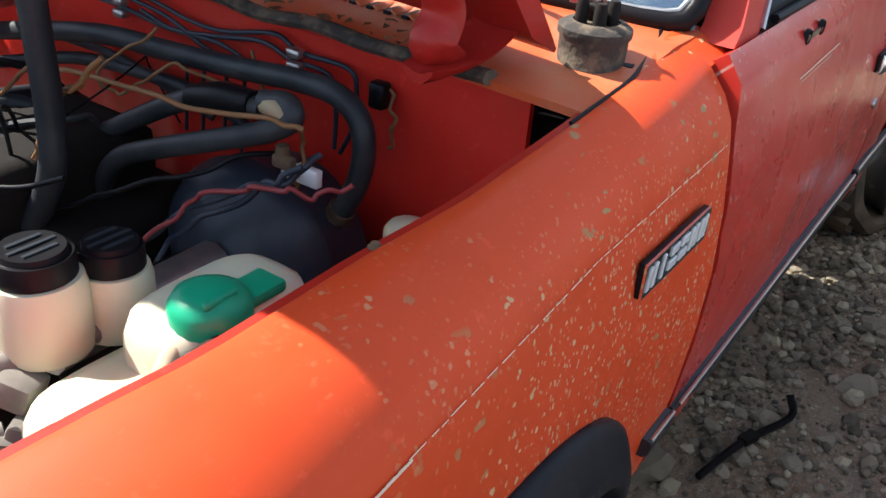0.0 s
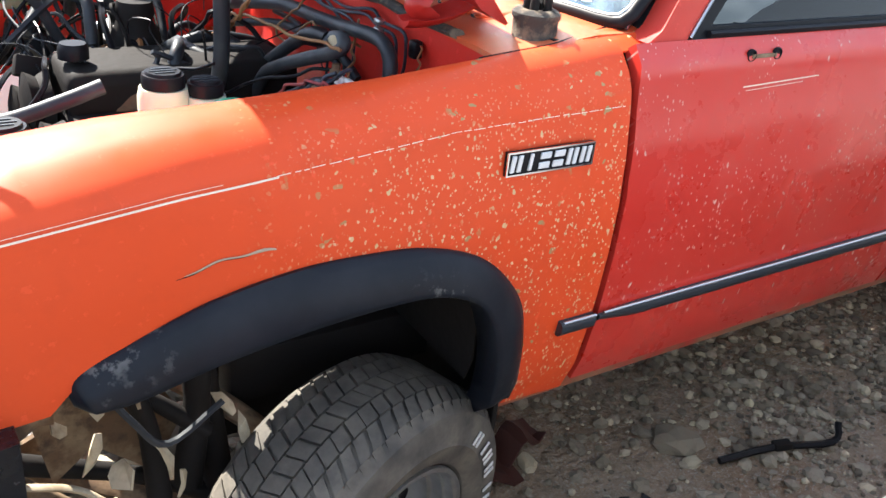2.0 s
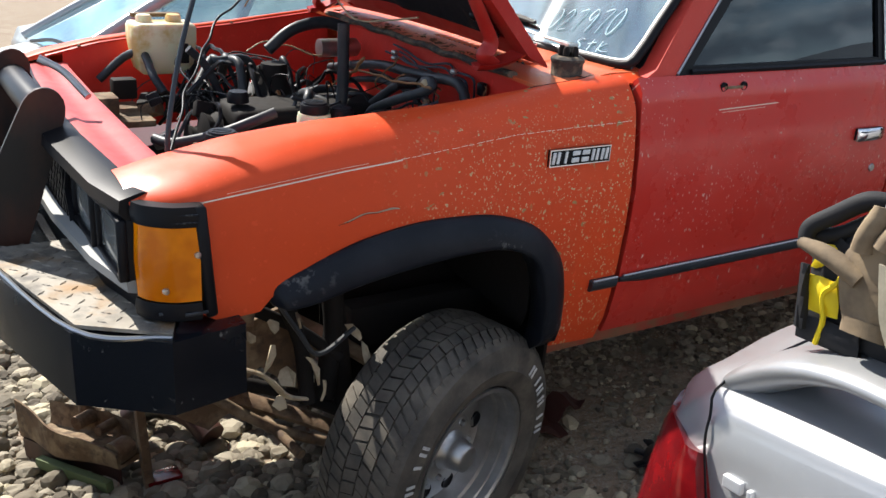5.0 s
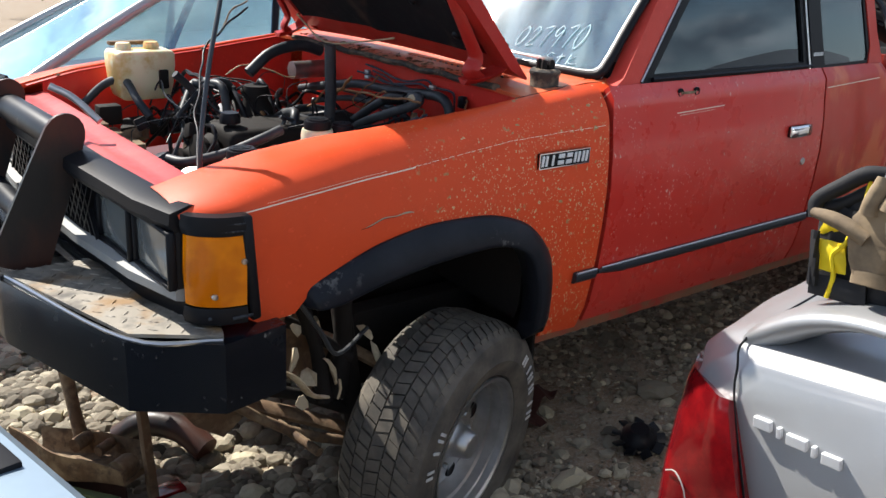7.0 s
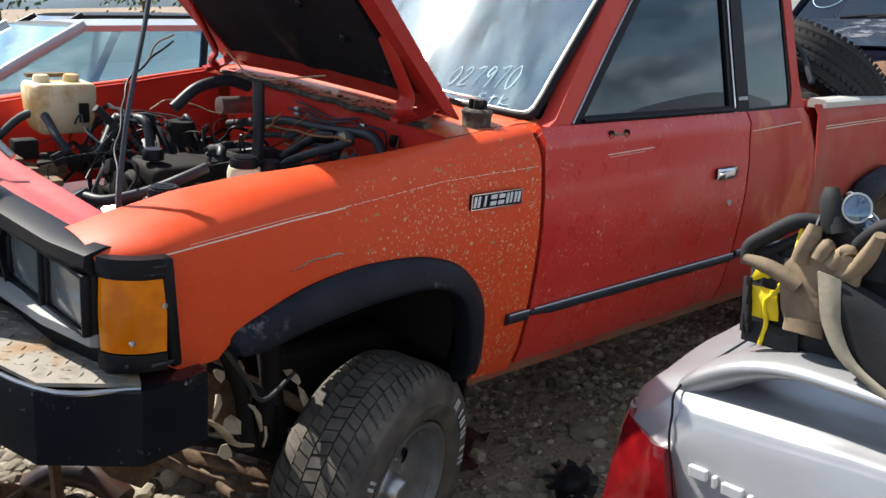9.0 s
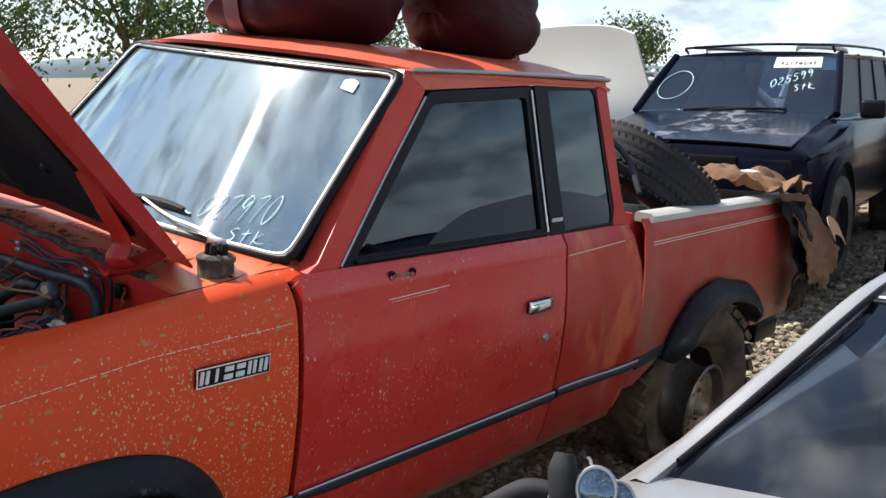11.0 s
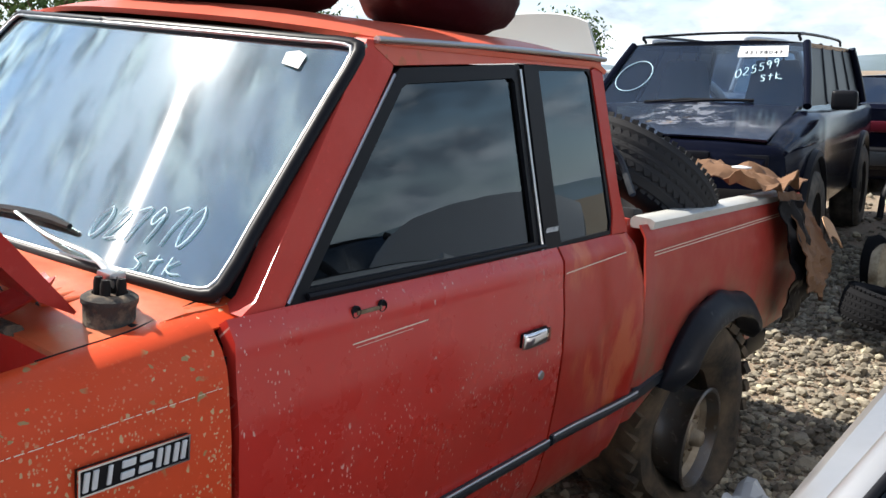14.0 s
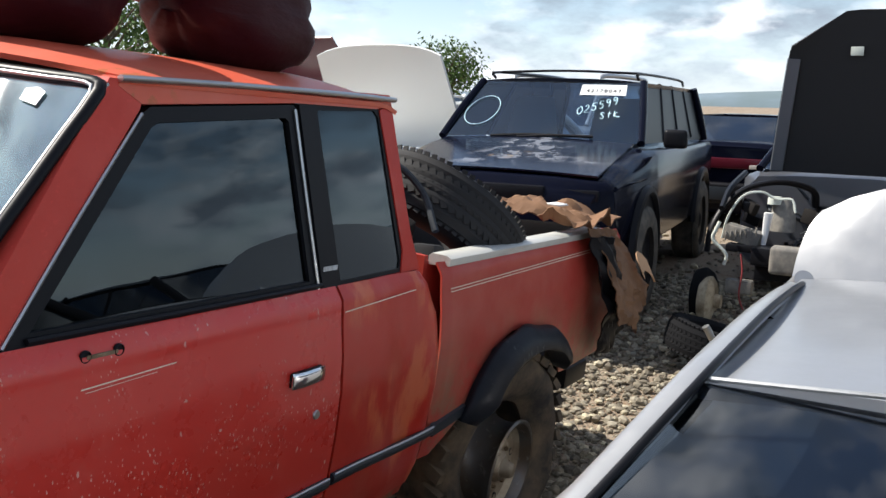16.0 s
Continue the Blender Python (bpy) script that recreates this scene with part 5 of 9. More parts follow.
bay_tube("wire_brown", 0.006, [(-0.47, 0.58, 1.105), (-0.475, 0.622, 1.070), (-0.475, 0.672, 1.030), (-0.48, 0.706, 0.965), (-0.49, 0.738, 0.90), (-0.5, 0.75, 0.82)])
bay_tube("wire_brown", 0.0045, [(-0.3, 0.690, 1.084), (-0.3, 0.755, 1.043), (-0.3, 0.806, 1.000), (-0.3, 0.812, 0.967), (-0.3, 0.745, 0.985), (-0.3, 0.670, 1.035), (-0.28, 0.60, 1.03), (-0.25, 0.53, 1.02)])
bay_tube("wire_brown", 0.0045, [(-0.22, 0.60, 1.058), (-0.26, 0.545, 1.03), (-0.30, 0.47, 1.02), (-0.34, 0.40, 1.03), (-0.36, 0.385, 1.0), (-0.36, 0.392, 0.97)])
bay_tube("wire_brown", 0.004, [(-0.205, 0.378, 1.06), (-0.215, 0.362, 1.04), (-0.215, 0.366, 1.01), (-0.21, 0.372, 0.985)])
bay_tube("wire_red", 0.0055, [(-0.50, 0.560, 0.86), (-0.46, 0.490, 0.941), (-0.45, 0.445, 0.977), (-0.44, 0.391, 1.001), (-0.43, 0.345, 1.015), (-0.41, 0.315, 1.006), (-0.38, 0.29, 1.02)])
bay_tube("booster", 0.007, [(-0.49, 0.555, 0.835), (-0.47, 0.533, 0.891), (-0.45, 0.475, 0.952), (-0.43, 0.391, 1.003), (-0.40, 0.352, 1.020), (-0.37, 0.345, 1.035)])
bay_tube("booster", 0.007, [(-0.48, 0.514, 0.852), (-0.46, 0.494, 0.906), (-0.44, 0.433, 0.957), (-0.42, 0.375, 1.005), (-0.40, 0.345, 1.03)])
bay_tube("black", 0.006, [(-0.55, 0.86, 0.80), (-0.50, 0.71, 0.875), (-0.48, 0.60, 0.935), (-0.44, 0.50, 0.985), (-0.36, 0.42, 1.01)])
bay_tube("black", 0.006, [(-0.62, 0.90, 0.86), (-0.60, 0.72, 0.94), (-0.55, 0.55, 1.0)])
# slim steel drop lines and a bracket with rusty fasteners by the connector
for yy in (0.62, 0.655, 0.70, 0.735):
    bay_tube("steel", 0.003, [(-0.215, yy, 1.02), (-0.215, yy + 0.006, 0.96), (-0.215, yy + 0.012, 0.90)])
part("fastener", box(-0.375, 0.395, 1.012, 0.014, 0.030, 0.016, 0.003, 1), "rust", truck)
part("fastener", lathe([(0, 0.012), (0.008, 0.012), (0.009, 0.0)], 8, "z", (-0.372, 0.400, 1.018)), "rust", truck)
part("firewall_switch", box(-0.208, 0.392, 1.050, 0.020, 0.024, 0.034, 0.003, 1), "black", truck, "small black firewall switch")
part("cream_canister", lathe([(0, 0.045), (0.024, 0.043), (0.029, 0.036), (0.030, 0.02), (0.028, -0.02), (0, -0.02)], 20, "z", (-0.30, 0.270, 0.905)), "yellowed", truck, "dusty cream canister")
bay_tube("black", 0.006, [(-0.58, 1.0, 1.26), (-0.73, 0.9, 1.2), (-0.82, 0.8, 1.13), (-0.97, 0.5, 1.06), (-1.08, 0.25, 0.99)])
bay_tube("hose", 0.018, [(-0.58, 1.0, 1.06), (-0.5, 1.0, 1.12), (-0.4, 1.0, 1.14), (-0.32, 1.0, 1.12)])
bay_tube("hose", 0.012, [(-0.82, 1.0, 1.07), (-0.77, 1.0, 1.02), (-0.73, 1.0, 0.94), (-0.68, 1.0, 0.87)])
bay_tube("wire_tan", 0.004, [(-0.61, 1.1, 1.04), (-0.55, 1.1, 1.07), (-0.47, 1.1, 1.05), (-0.36, 1.1, 1.02)])
bay_tube("hose", 0.013, [(-1.05, 0.5, 0.95), (-1.02, 0.45, 0.95), (-0.93, 0.42, 0.97), (-0.85, 0.4, 1.0), (-0.79, 0.4, 1.02)])
bay_tube("alloy", 0.009, [(-1.26, 0.7, 1.11), (-1.21, 0.68, 1.08), (-1.17, 0.62, 1.03)])
bay_tube("wire_brown", 0.005, [(-0.58, 1.2, 1.16), (-0.54, 1.2, 1.22), (-0.48, 1.2, 1.26)])
# loose harness and small hoses round the engine
rs = random.Random(21)
for k in range(70):
    a = Vector((rs.uniform(-0.86, -0.45), rs.uniform(0.80, 1.22), rs.uniform(0.78, 0.96)))
    ax, ln = rs.choice([1.2, 1.6, 1.9, 0.3, 4.6, 5.0]) + rs.gauss(0, 0.3), rs.uniform(0.18, 0.50)
    pts = [a + Vector((math.cos(ax) * ln * t + rs.gauss(0, 0.018), math.sin(ax) * ln * t * 0.9 + rs.gauss(0, 0.018), 0.10 * math.sin(math.pi * t) + rs.gauss(0, 0.012))) for t in (0, 0.25, 0.5, 0.75, 1)]
    pts = [Vector((min(-0.22, max(-1.1, p.x)), min(1.30, max(0.74, p.y)), min(1.02, p.z))) for p in pts]
    big = rs.random() < 0.14
    part("hose" if big else "wire", tube(pts, rs.uniform(0.009, 0.015) if big else rs.choice([0.0016, 0.002, 0.003, 0.0045, 0.006, 0.007]), 8 if big else 5, 4), "hose" if big else rs.choice(["black", "black", "hose", "hose", "black", "hose", "wire_brown", "black", "hose", "hose", "dark"]), truck)
for k in range(34):
    c = (rs.uniform(-0.95, -0.45), rs.uniform(0.72, 1.25), rs.uniform(0.74, 0.93))
    rot = Euler((rs.uniform(-0.5, 0.5), rs.uniform(-0.5, 0.5), rs.uniform(0, 3))).to_matrix()
    part("engine_fitting", box(*c, rs.uniform(0.03, 0.09), rs.uniform(0.03, 0.07), rs.uniform(0.02, 0.06), 0.006, 2, None, rot), rs.choice(["dark", "black", "dark", "dark", "rust", "black", "booster", "alloy"]), truck)
part("connector", box(-0.36, 0.372, 0.997, 0.012, 0.035, 0.022, 0.002, 1), "white", truck, "white wiring connector")
part("connector", box(-0.37, 0.390, 1.002, 0.012, 0.022, 0.018, 0.002, 1), "white", truck)
for yy, zz in ((0.529, 1.071), (0.88, 1.064)):
    for d in (0, 0.018):
        part("line_clip", box(-0.212, yy, zz - d, 0.016, 0.022, 0.012, 0.002, 1), "alloy", truck)
part("fuse_holder", box(-1.06, 1.08, 0.905, 0.10, 0.09, 0.05, 0.008), "rust", truck)
part("relay", box(-0.97, 1.16, 0.93, 0.07, 0.05, 0.06, 0.008), "dark", truck)

# horn-like canister standing on the cowl
can = part("cowl_canister", lathe([(0.042, -0.004), (0.042, 0.004), (0.039, 0.008), (0.040, 0.040), (0.043, 0.044), (0.043, 0.052), (0.036, 0.057), (0.027, 0.059), (0.025, 0.054), (0, 0.054)], 30, "z", (-0.115, 0.160, 1.120)), "seal", truck, "dusty black canister clamped to the cowl")
for k in range(4):
    a = 0.6 + k * 1.57
    part("terminal", lathe([(0, 0.028), (0.006, 0.028), (0.008, 0.02), (0.008, 0)], 8, "z", (-0.115 + 0.018 * math.cos(a), 0.16 + 0.018 * math.sin(a), 1.174)), "dark", can)
part("strap", tube([(-0.125, 0.15, 1.188), (-0.105, 0.17, 1.196), (-0.09, 0.18, 1.188)], 0.008, 6, 3, flat=0.4), "dark", can)
part("foot", box(-0.085, 0.125, 1.130, 0.05, 0.03, 0.010, 0.003), "black", can)

# ---- open hood ----
HA = radians(49)
hd, hn = Vector((-math.cos(HA), 0, math.sin(HA))), Vector((-math.sin(HA), 0, -math.cos(HA)))
H0 = Vector((-0.155, 0, 1.148))
HY0, HY1 = 0.185, 2 * CY - 0.185


def hood_pt(s, y, d=0.0):
    e = (y - CY) / (CY - HY0)
    return H0 + hd * s + hn * (d - 0.018 * (1 - e * e)) + Vector((0, y, 0))


hood = part("hood", sheet(list(np.linspace(0, 1.06, 14)), list(np.linspace(HY0, HY1, 16)), hood_pt, 0.006), "hoodred", truck, "raised red hood seen from below")
for y0, y1 in ((HY0, HY0 + 0.085), (HY1 - 0.085, HY1)):
    bm = loft([[hood_pt(s, y0, 0.0), hood_pt(s, y1, 0.0), hood_pt(s, y1 - 0.012 if y0 < 0.5 else y1, 0.03 + 0.015 * q), hood_pt(s, y0 if y0 < 0.5 else y0 + 0.012, 0.03 + 0.015 * q)] for s, q in ((0.0, -1.6), (0.06, 0), (0.5, 1), (1.0, 1), (1.06, -1))])
    part("hood_frame", bm, "hoodred", hood, "" if y0 > 0.5 else "red side flange of the hood")
for s0, s1 in ((0.05, 0.10), (0.97, 1.05)):
    part("hood_frame", loft([[hood_pt(s0, y, 0.002), hood_pt(s1, y, 0.002), hood_pt(s1, y, 0.03), hood_pt(s0, y, 0.03)] for y in np.linspace(HY0 + 0.06, HY1 - 0.06, 8)]), "hoodred", hood)
bm = sheet(list(np.linspace(0.10, 0.96, 18)), list(np.linspace(HY0 + 0.10, HY1 - 0.10, 22)), lambda s, y: tuple(hood_pt(s, y, 0.026 + 0.010 * noise.noise((s * 5, y * 5, 1)) + 0.012 * math.exp(-((y - CY) / 0.05) ** 2))), 0.01)
part("insulation_pad", bm, "insul", hood, "torn black insulation pad under the hood")
for k in range(7):
    s, y = 0.16 + 0.72 * ((k * 37) % 7) / 7, HY0 + 0.16 + 0.85 * ((k * 23) % 7) / 7
    part("pad_clip", xf(lathe([(0, 0.008), (0.010, 0.006), (0.013, 0.0)], 10, "z"), Matrix.Translation(hood_pt(s, y, 0.040)) @ hn.to_track_quat("Z", "Y").to_matrix().to_4x4()), "black", hood)
# gooseneck hinges with their tongue-shaped foot
for side in (0, 1):
    fx = mirror if side else (lambda b: b)
    b = tube([tuple(hood_pt(0.30, 0.255, 0.035)), tuple(hood_pt(0.18, 0.255, 0.055)), (-0.285, 0.255, 1.20), (-0.300, 0.255, 1.165), (-0.27, 0.25, 1.142)], [0.020, 0.022, 0.024, 0.026, 0.02], 8, 5, flat=0.5)
    part("hood_hinge", fx(b), "hoodred", hood, "" if side else "red gooseneck hood hinge")
    rings = []
    for t in np.linspace(0, 1, 9):
        w = 0.036 * math.sin(math.pi * (0.12 + 0.80 * t)) ** 0.6
        c = Vector((-0.325 + 0.15 * t, 0.255 - 0.03 * t, 1.135 + 0.055 * t * t))
        rings.append([c + Vector((0, w * math.cos(q), 0.006 * math.sin(q) + 0.012 * math.cos(q) ** 2)) for q in np.linspace(0, 2 * math.pi, 10, endpoint=False)])
    part("hinge_foot", fx(loft(rings)), "hoodred", hood)
# prop rod
part("prop_rod", tube([(-1.105, 0.18, 0.985), (-1.10, 0.185, 1.06), (-1.05, 0.24, 1.22), (-0.95, 0.36, 1.42), (-0.86, 0.50, 1.66), (-0.80, 0.56, 1.86)], 0.0055, 8, 4), "greytrim", truck, "grey hood prop rod")
part("release_cable", tube([tuple(hood_pt(0.12, 1.25, 0.05)), tuple(hood_pt(0.05, 1.1, 0.09)), tuple(hood_pt(0.06, 0.9, 0.07)), tuple(hood_pt(0.09, 0.7, 0.05))], 0.003, 6, 5), "wire_tan", hood)

# ---- front end ----
# black upper bezel across the front, headlights, grille
bz = part("front_bezel", loft([[(x - 0.012, y, z0), (x - 0.025, y, z0 + 0.018), (x - 0.022, y, z0 + 0.042), (x + 0.02, y, z0 + 0.055), (x + 0.05, y, z0 + 0.05), (x + 0.05, y, z0)] for y, x, z0 in ((0.03, -1.215, 0.925), (0.15, -1.245, 0.928), (0.45, -1.27, 0.935), (0.77, -1.275, 0.938), (1.09, -1.27, 0.935), (1.39, -1.245, 0.928), (1.51, -1.215, 0.925))]), "black", truck, "faded black front bezel", sharp=28)
part("lower_trim", loft([[(x, y, z0), (x - 0.022, y, z0 + 0.006), (x - 0.022, y, z0 + 0.026), (x, y, z0 + 0.034)] for y, x, z0 in ((0.03, -1.21, 0.775), (0.2, -1.245, 0.772), (0.5, -1.27, 0.772), (0.77, -1.275, 0.772), (1.04, -1.27, 0.772), (1.34, -1.245, 0.772), (1.51, -1.21, 0.775))]), "dullstrip", truck, "dull grey strip under the headlights")
part("lower_valance", loft([[(x + 0.01, y, 0.70), (x - 0.015, y, 0.72), (x - 0.02, y, 0.765), (x + 0.03, y, 0.772), (x + 0.05, y, 0.70)] for y, x in ((0.02, -1.18), (0.2, -1.225), (0.77, -1.25), (1.34, -1.225), (1.52, -1.18))]), "black", truck)
for yc in (0.125, 0.325, 2 * CY - 0.325, 2 * CY - 0.125):
    xc = -1.225 - 0.03 * (1 - abs(yc - CY) / 0.64)
    hl = part("headlight", box(xc + 0.02, yc, 0.866, 0.05, 0.196, 0.125, 0.008), "black", truck, "dirty rectangular headlight")
    part("lens", sheet(list(np.linspace(-0.088, 0.088, 12)), list(np.linspace(-0.052, 0.052, 8)), lambda a, b: (xc - 0.012 - 0.008 * (1 - (a / 0.09) ** 2) * (1 - (b / 0.055) ** 2) + 0.0012 * math.sin(a * 420), yc + a, 0.866 + b), 0.004), "lens", hl, "scuffed ribbed glass lens")
    rim = bmesh.new()
    for a in (-0.094, 0.094):
        box(xc - 0.012, yc + a, 0.866, 0.02, 0.010, 0.125, 0.003, 1, rim)
    for b_ in (-0.058, 0.058):
        box(xc - 0.012, yc, 0.866 + b_, 0.02, 0.196, 0.010, 0.003, 1, rim)
    part("bezel", rim, "black", hl)
grille = part("grille", box(-1.235, CY, 0.866, 0.03, 0.66, 0.135, 0.006), "black", truck, "black plastic grille of open diamonds")
for k in range(20):
    for sgn in (1, -1):
        y = CY - 0.32 + k * 0.0335
        part("grille_bar", xf(box(0, 0, 0, 0.010, 0.006, 0.16), Matrix.Translation((-1.262, y, 0.866)) @ Matrix.Rotation(radians(36 * sgn), 4, "X")), "black", grille)
part("grille_badge", box(-1.272, CY + 0.02, 0.89, 0.008, 0.16, 0.05, 0.004), "greytrim", grille, "pale block badge")

# corner lamp
def lamp(fx):
    path = [(-1.212, 0.022), (-1.204, 0.002), (-1.188, -0.016), (-1.155, -0.036), (-1.112, -0.044)]
    def wrap(v0, v1, off, ext0=0, ext1=0):
        p = [Vector((a, b, 0)) for a, b in path]
        p = smooth_path(p, 4)
        rings = []
        for i, q in enumerate(p):
            d = (p[min(i + 1, len(p) - 1)] - p[max(i - 1, 0)]).normalized()
            n = Vector((d.y, -d.x, 0))
            rings.append([q + n * off + Vector((0, 0, v0)), q + n * (off + 0.004) + Vector((0, 0, (v0 + v1) / 2)), q + n * off + Vector((0, 0, v1)), q - n * 0.02 + Vector((0, 0, v1)), q - n * 0.02 + Vector((0, 0, v0))])
        return loft(rings)
    ob = part("corner_lamp", fx(wrap(0.776, 0.926, 0.004)), "amber", truck, "" if fx is mirror else "amber corner lamp with a cracked rim")
    part("lamp_surround", fx(wrap(0.928, 0.968, 0.008)), "black", ob)
    part("lamp_surround", fx(wrap(0.738, 0.774, 0.008)), "black", ob)
    strip = slab([(-1.122, 0.968), (-1.100, 0.968), (-1.082, 0.742), (-1.104, 0.738)], 0.034, "y", -0.055, bevel=0.004)
    part("lamp_surround", fx(strip), "black", ob)
    for zz in (0.938, 0.953):
        part("surround_step", fx(tube([(-1.212, 0.010, zz), (-1.196, -0.016, zz), (-1.160, -0.043, zz), (-1.116, -0.055, zz)], 0.0022, 5, 4)), "flare", ob)
    for x, y, z in ((-1.118, -0.050, 0.872), (-1.176, -0.034, 0.800)):
        part("screw", fx(lathe([(0, -0.004), (0.006, -0.003), (0.007, 0.002)], 10, "y", (x, y, z))), "steel", ob)
    for x, w in ((-1.178, 0.026), (-1.125, 0.045)):
        part("reflector_mark", fx(box(x, -0.054 + (0.022 if x < -1.15 else 0), 0.754, w, 0.003, 0.007, 0.001, 1)), "greytrim", ob)


lamp(lambda b: b)
lamp(mirror)

# home-made steel bumper with a tread-plate top
def bump_ring(z, k=1.0):
    half = [(-1.030, -0.060), (-1.182, -0.088), (-1.342, 0.028), (-1.462, 0.470), (-1.475, CY)]
    pts = half + [(x, 2 * CY - y) for x, y in half[-2::-1]]
    inner = [(x + 0.10, y) for x, y in ((-1.30, 1.35), (-1.25, CY), (-1.19, 0.25))]
    return [(x + (0.015 if k < 1 else 0), y + (CY - y) * (1 - k), z) for x, y in pts] + [(-1.030, 2 * CY - 0.10, z), (-1.13, CY + 0.5, z), (-1.15, CY, z), (-1.13, CY - 0.5, z), (-1.030, 0.10, z)]


bm = loft([bump_ring(0.562, 1), bump_ring(0.718, 1)])
bmesh.ops.bevel(bm, geom=[e for e in bm.edges if len(e.link_faces) == 2 and e.calc_face_angle(0) > 0.2], offset=0.009, segments=3, affect="EDGES", profile=0.6)
bumper = part("front_bumper", bm, "bumper", truck, "black welded steel front bumper", sharp=32)
TP = [(-1.452, 0.490), (-1.332, 0.036), (-1.176, -0.070), (-1.13, 0.06), (-1.24, 0.40), (-1.262, 0.490)]
plate = TP
pl = part("tread_plate", slab(plate, 0.008, "z", 0.722), "plate", bumper, "rust-stained diamond tread plate")
rs = random.Random(3)


def inside(px, py, poly):
    c = False
    for (x1, y1), (x2, y2) in zip(poly, poly[1:] + poly[:1]):
        if (y1 > py) != (y2 > py) and px < (x2 - x1) * (py - y1) / (y2 - y1) + x1:
            c = not c
    return c


bm = bmesh.new()
for i in range(12):
    for j in range(18):
        px, py = -1.46 + i * 0.032 + (0.016 if j % 2 else 0), -0.08 + j * 0.0355
        if inside(px, py, plate) and inside(px - 0.012, py, plate):
            a = radians(45 if (i + j) % 2 else -45)
            q = [(0.013, 0, 0.0), (0, 0.004, 0.0), (-0.013, 0, 0.0), (0, -0.004, 0.0), (0.006, 0, 0.0022), (-0.006, 0, 0.0022)]
            vs = [bm.verts.new((px + x * math.cos(a) - y * math.sin(a), py + x * math.sin(a) + y * math.cos(a), 0.730 + z)) for x, y, z in q]
            for f3 in ((0, 1, 4), (1, 2, 5), (1, 5, 4), (2, 3, 5), (3, 0, 4), (3, 4, 5)):
                bm.faces.new([vs[n] for n in f3])
lug = part("tread_lug", bm, "plate", pl, smooth=False)
lug["kind"] = "stuff"
part("plate_weld", tube([(-1.448, 0.488, 0.721), (-1.336, 0.034, 0.721), (-1.178, -0.072, 0.721)], [0.006, 0.004, 0.006, 0.004], 6, 6), "steel", bumper, "bright scuffed weld line")
# push bar: two broad rounded upright plates and fat cross tubes
for yy in (0.52, 2 * CY - 0.52):
    rings = []
    ax, nx = Vector((0.150, 0, 0.355)), Vector((0.921, 0, -0.389))
    for t, w in ((0, 0.068), (0.25, 0.062), (0.5, 0.056), (0.75, 0.050), (0.88, 0.046), (0.93, 0.040), (0.965, 0.031), (0.99, 0.018), (1.0, 0.006)):
        c = Vector((-1.415, yy, 0.720)) + ax * t
        rings.append([c - nx * w + Vector((0, s_, 0)) for s_ in (-0.006, 0.006)] + [c + nx * w + Vector((0, s_, 0)) for s_ in (0.006, -0.006)])
    part("guard_plate", loft(rings), "rustblack", bumper, "rusty black push-bar upright")
part("cross_tube", tube([(-1.275, 0.565, 1.005), (-1.285, CY, 1.01), (-1.285, 1.0, 1.005), (-1.275, 2 * CY - 0.565, 1.0)], 0.036, 16, 3), "flare", bumper, "scuffed black push-bar cross tube")
part("cross_tube", tube([(-1.345, 0.565, 0.80), (-1.35, CY, 0.80), (-1.345, 2 * CY - 0.565, 0.80)], 0.030, 16, 3), "flare", bumper)
for k, z in enumerate((0.74, 0.80, 0.95)):
    part("bolt", lathe([(0, -0.008), (0.008, -0.008), (0.009, 0)], 6, "y", (-1.36 + 0.35 * (z - 0.7), 0.552, z)), "dark", bumper)
# torn bodywork behind the lamp
part("torn_metal", sheet(list(np.linspace(-1.075, -0.97, 8)), list(np.linspace(0, 1, 6)), lambda x, v: (x, 0.035 + 0.02 * math.sin(30 * x) * (1 - v) + 0.03 * v, 0.715 - 0.09 * v - 0.02 * math.sin(40 * x) * v), 0.003), "rust", truck, "rusted torn fender corner")

# ---- suspension and underbody ----
for side in (0,):
    fx = mirror if side else (lambda b: b)
    part("control_arm", fx(tube([(-0.52, 0.16, 0.33), (-0.62, 0.30, 0.40), (-0.74, 0.44, 0.45)], [0.024, 0.03, 0.035], 8, 4, flat=0.6)), "rust", truck, "" if side else "rusty control arm")
    part("control_arm", fx(tube([(-0.54, 0.14, 0.13), (-0.70, 0.28, 0.20), (-0.92, 0.40, 0.28)], [0.026, 0.036, 0.04], 8, 4, flat=0.5)), "rust", truck)
    part("strut_rod", fx(tube([(-0.60, 0.16, 0.16), (-0.85, 0.26, 0.24), (-1.06, 0.33, 0.40)], 0.014, 8, 3)), "rust", truck)
    part("damper", fx(tube([(-0.66, 0.22, 0.20), (-0.70, 0.26, 0.62)], 0.028, 10, 2)), "dark", truck)
    part("knuckle", fx(box(-0.54, 0.13, 0.24, 0.10, 0.06, 0.28, 0.02)), "dark", truck)
    part("bracket_plate", fx(slab([(-0.98, 0.52), (-0.80, 0.58), (-0.72, 0.44), (-0.78, 0.33), (-0.88, 0.42), (-0.95, 0.36)], 0.012, "y", 0.27)), "rust", truck)
    part("bracket_plate", fx(slab([(-1.10, 0.32), (-0.93, 0.40), (-0.87, 0.28), (-0.98, 0.20), (-1.06, 0.26)], 0.012, "y", 0.38)), "rust", truck)
rs = random.Random(19)
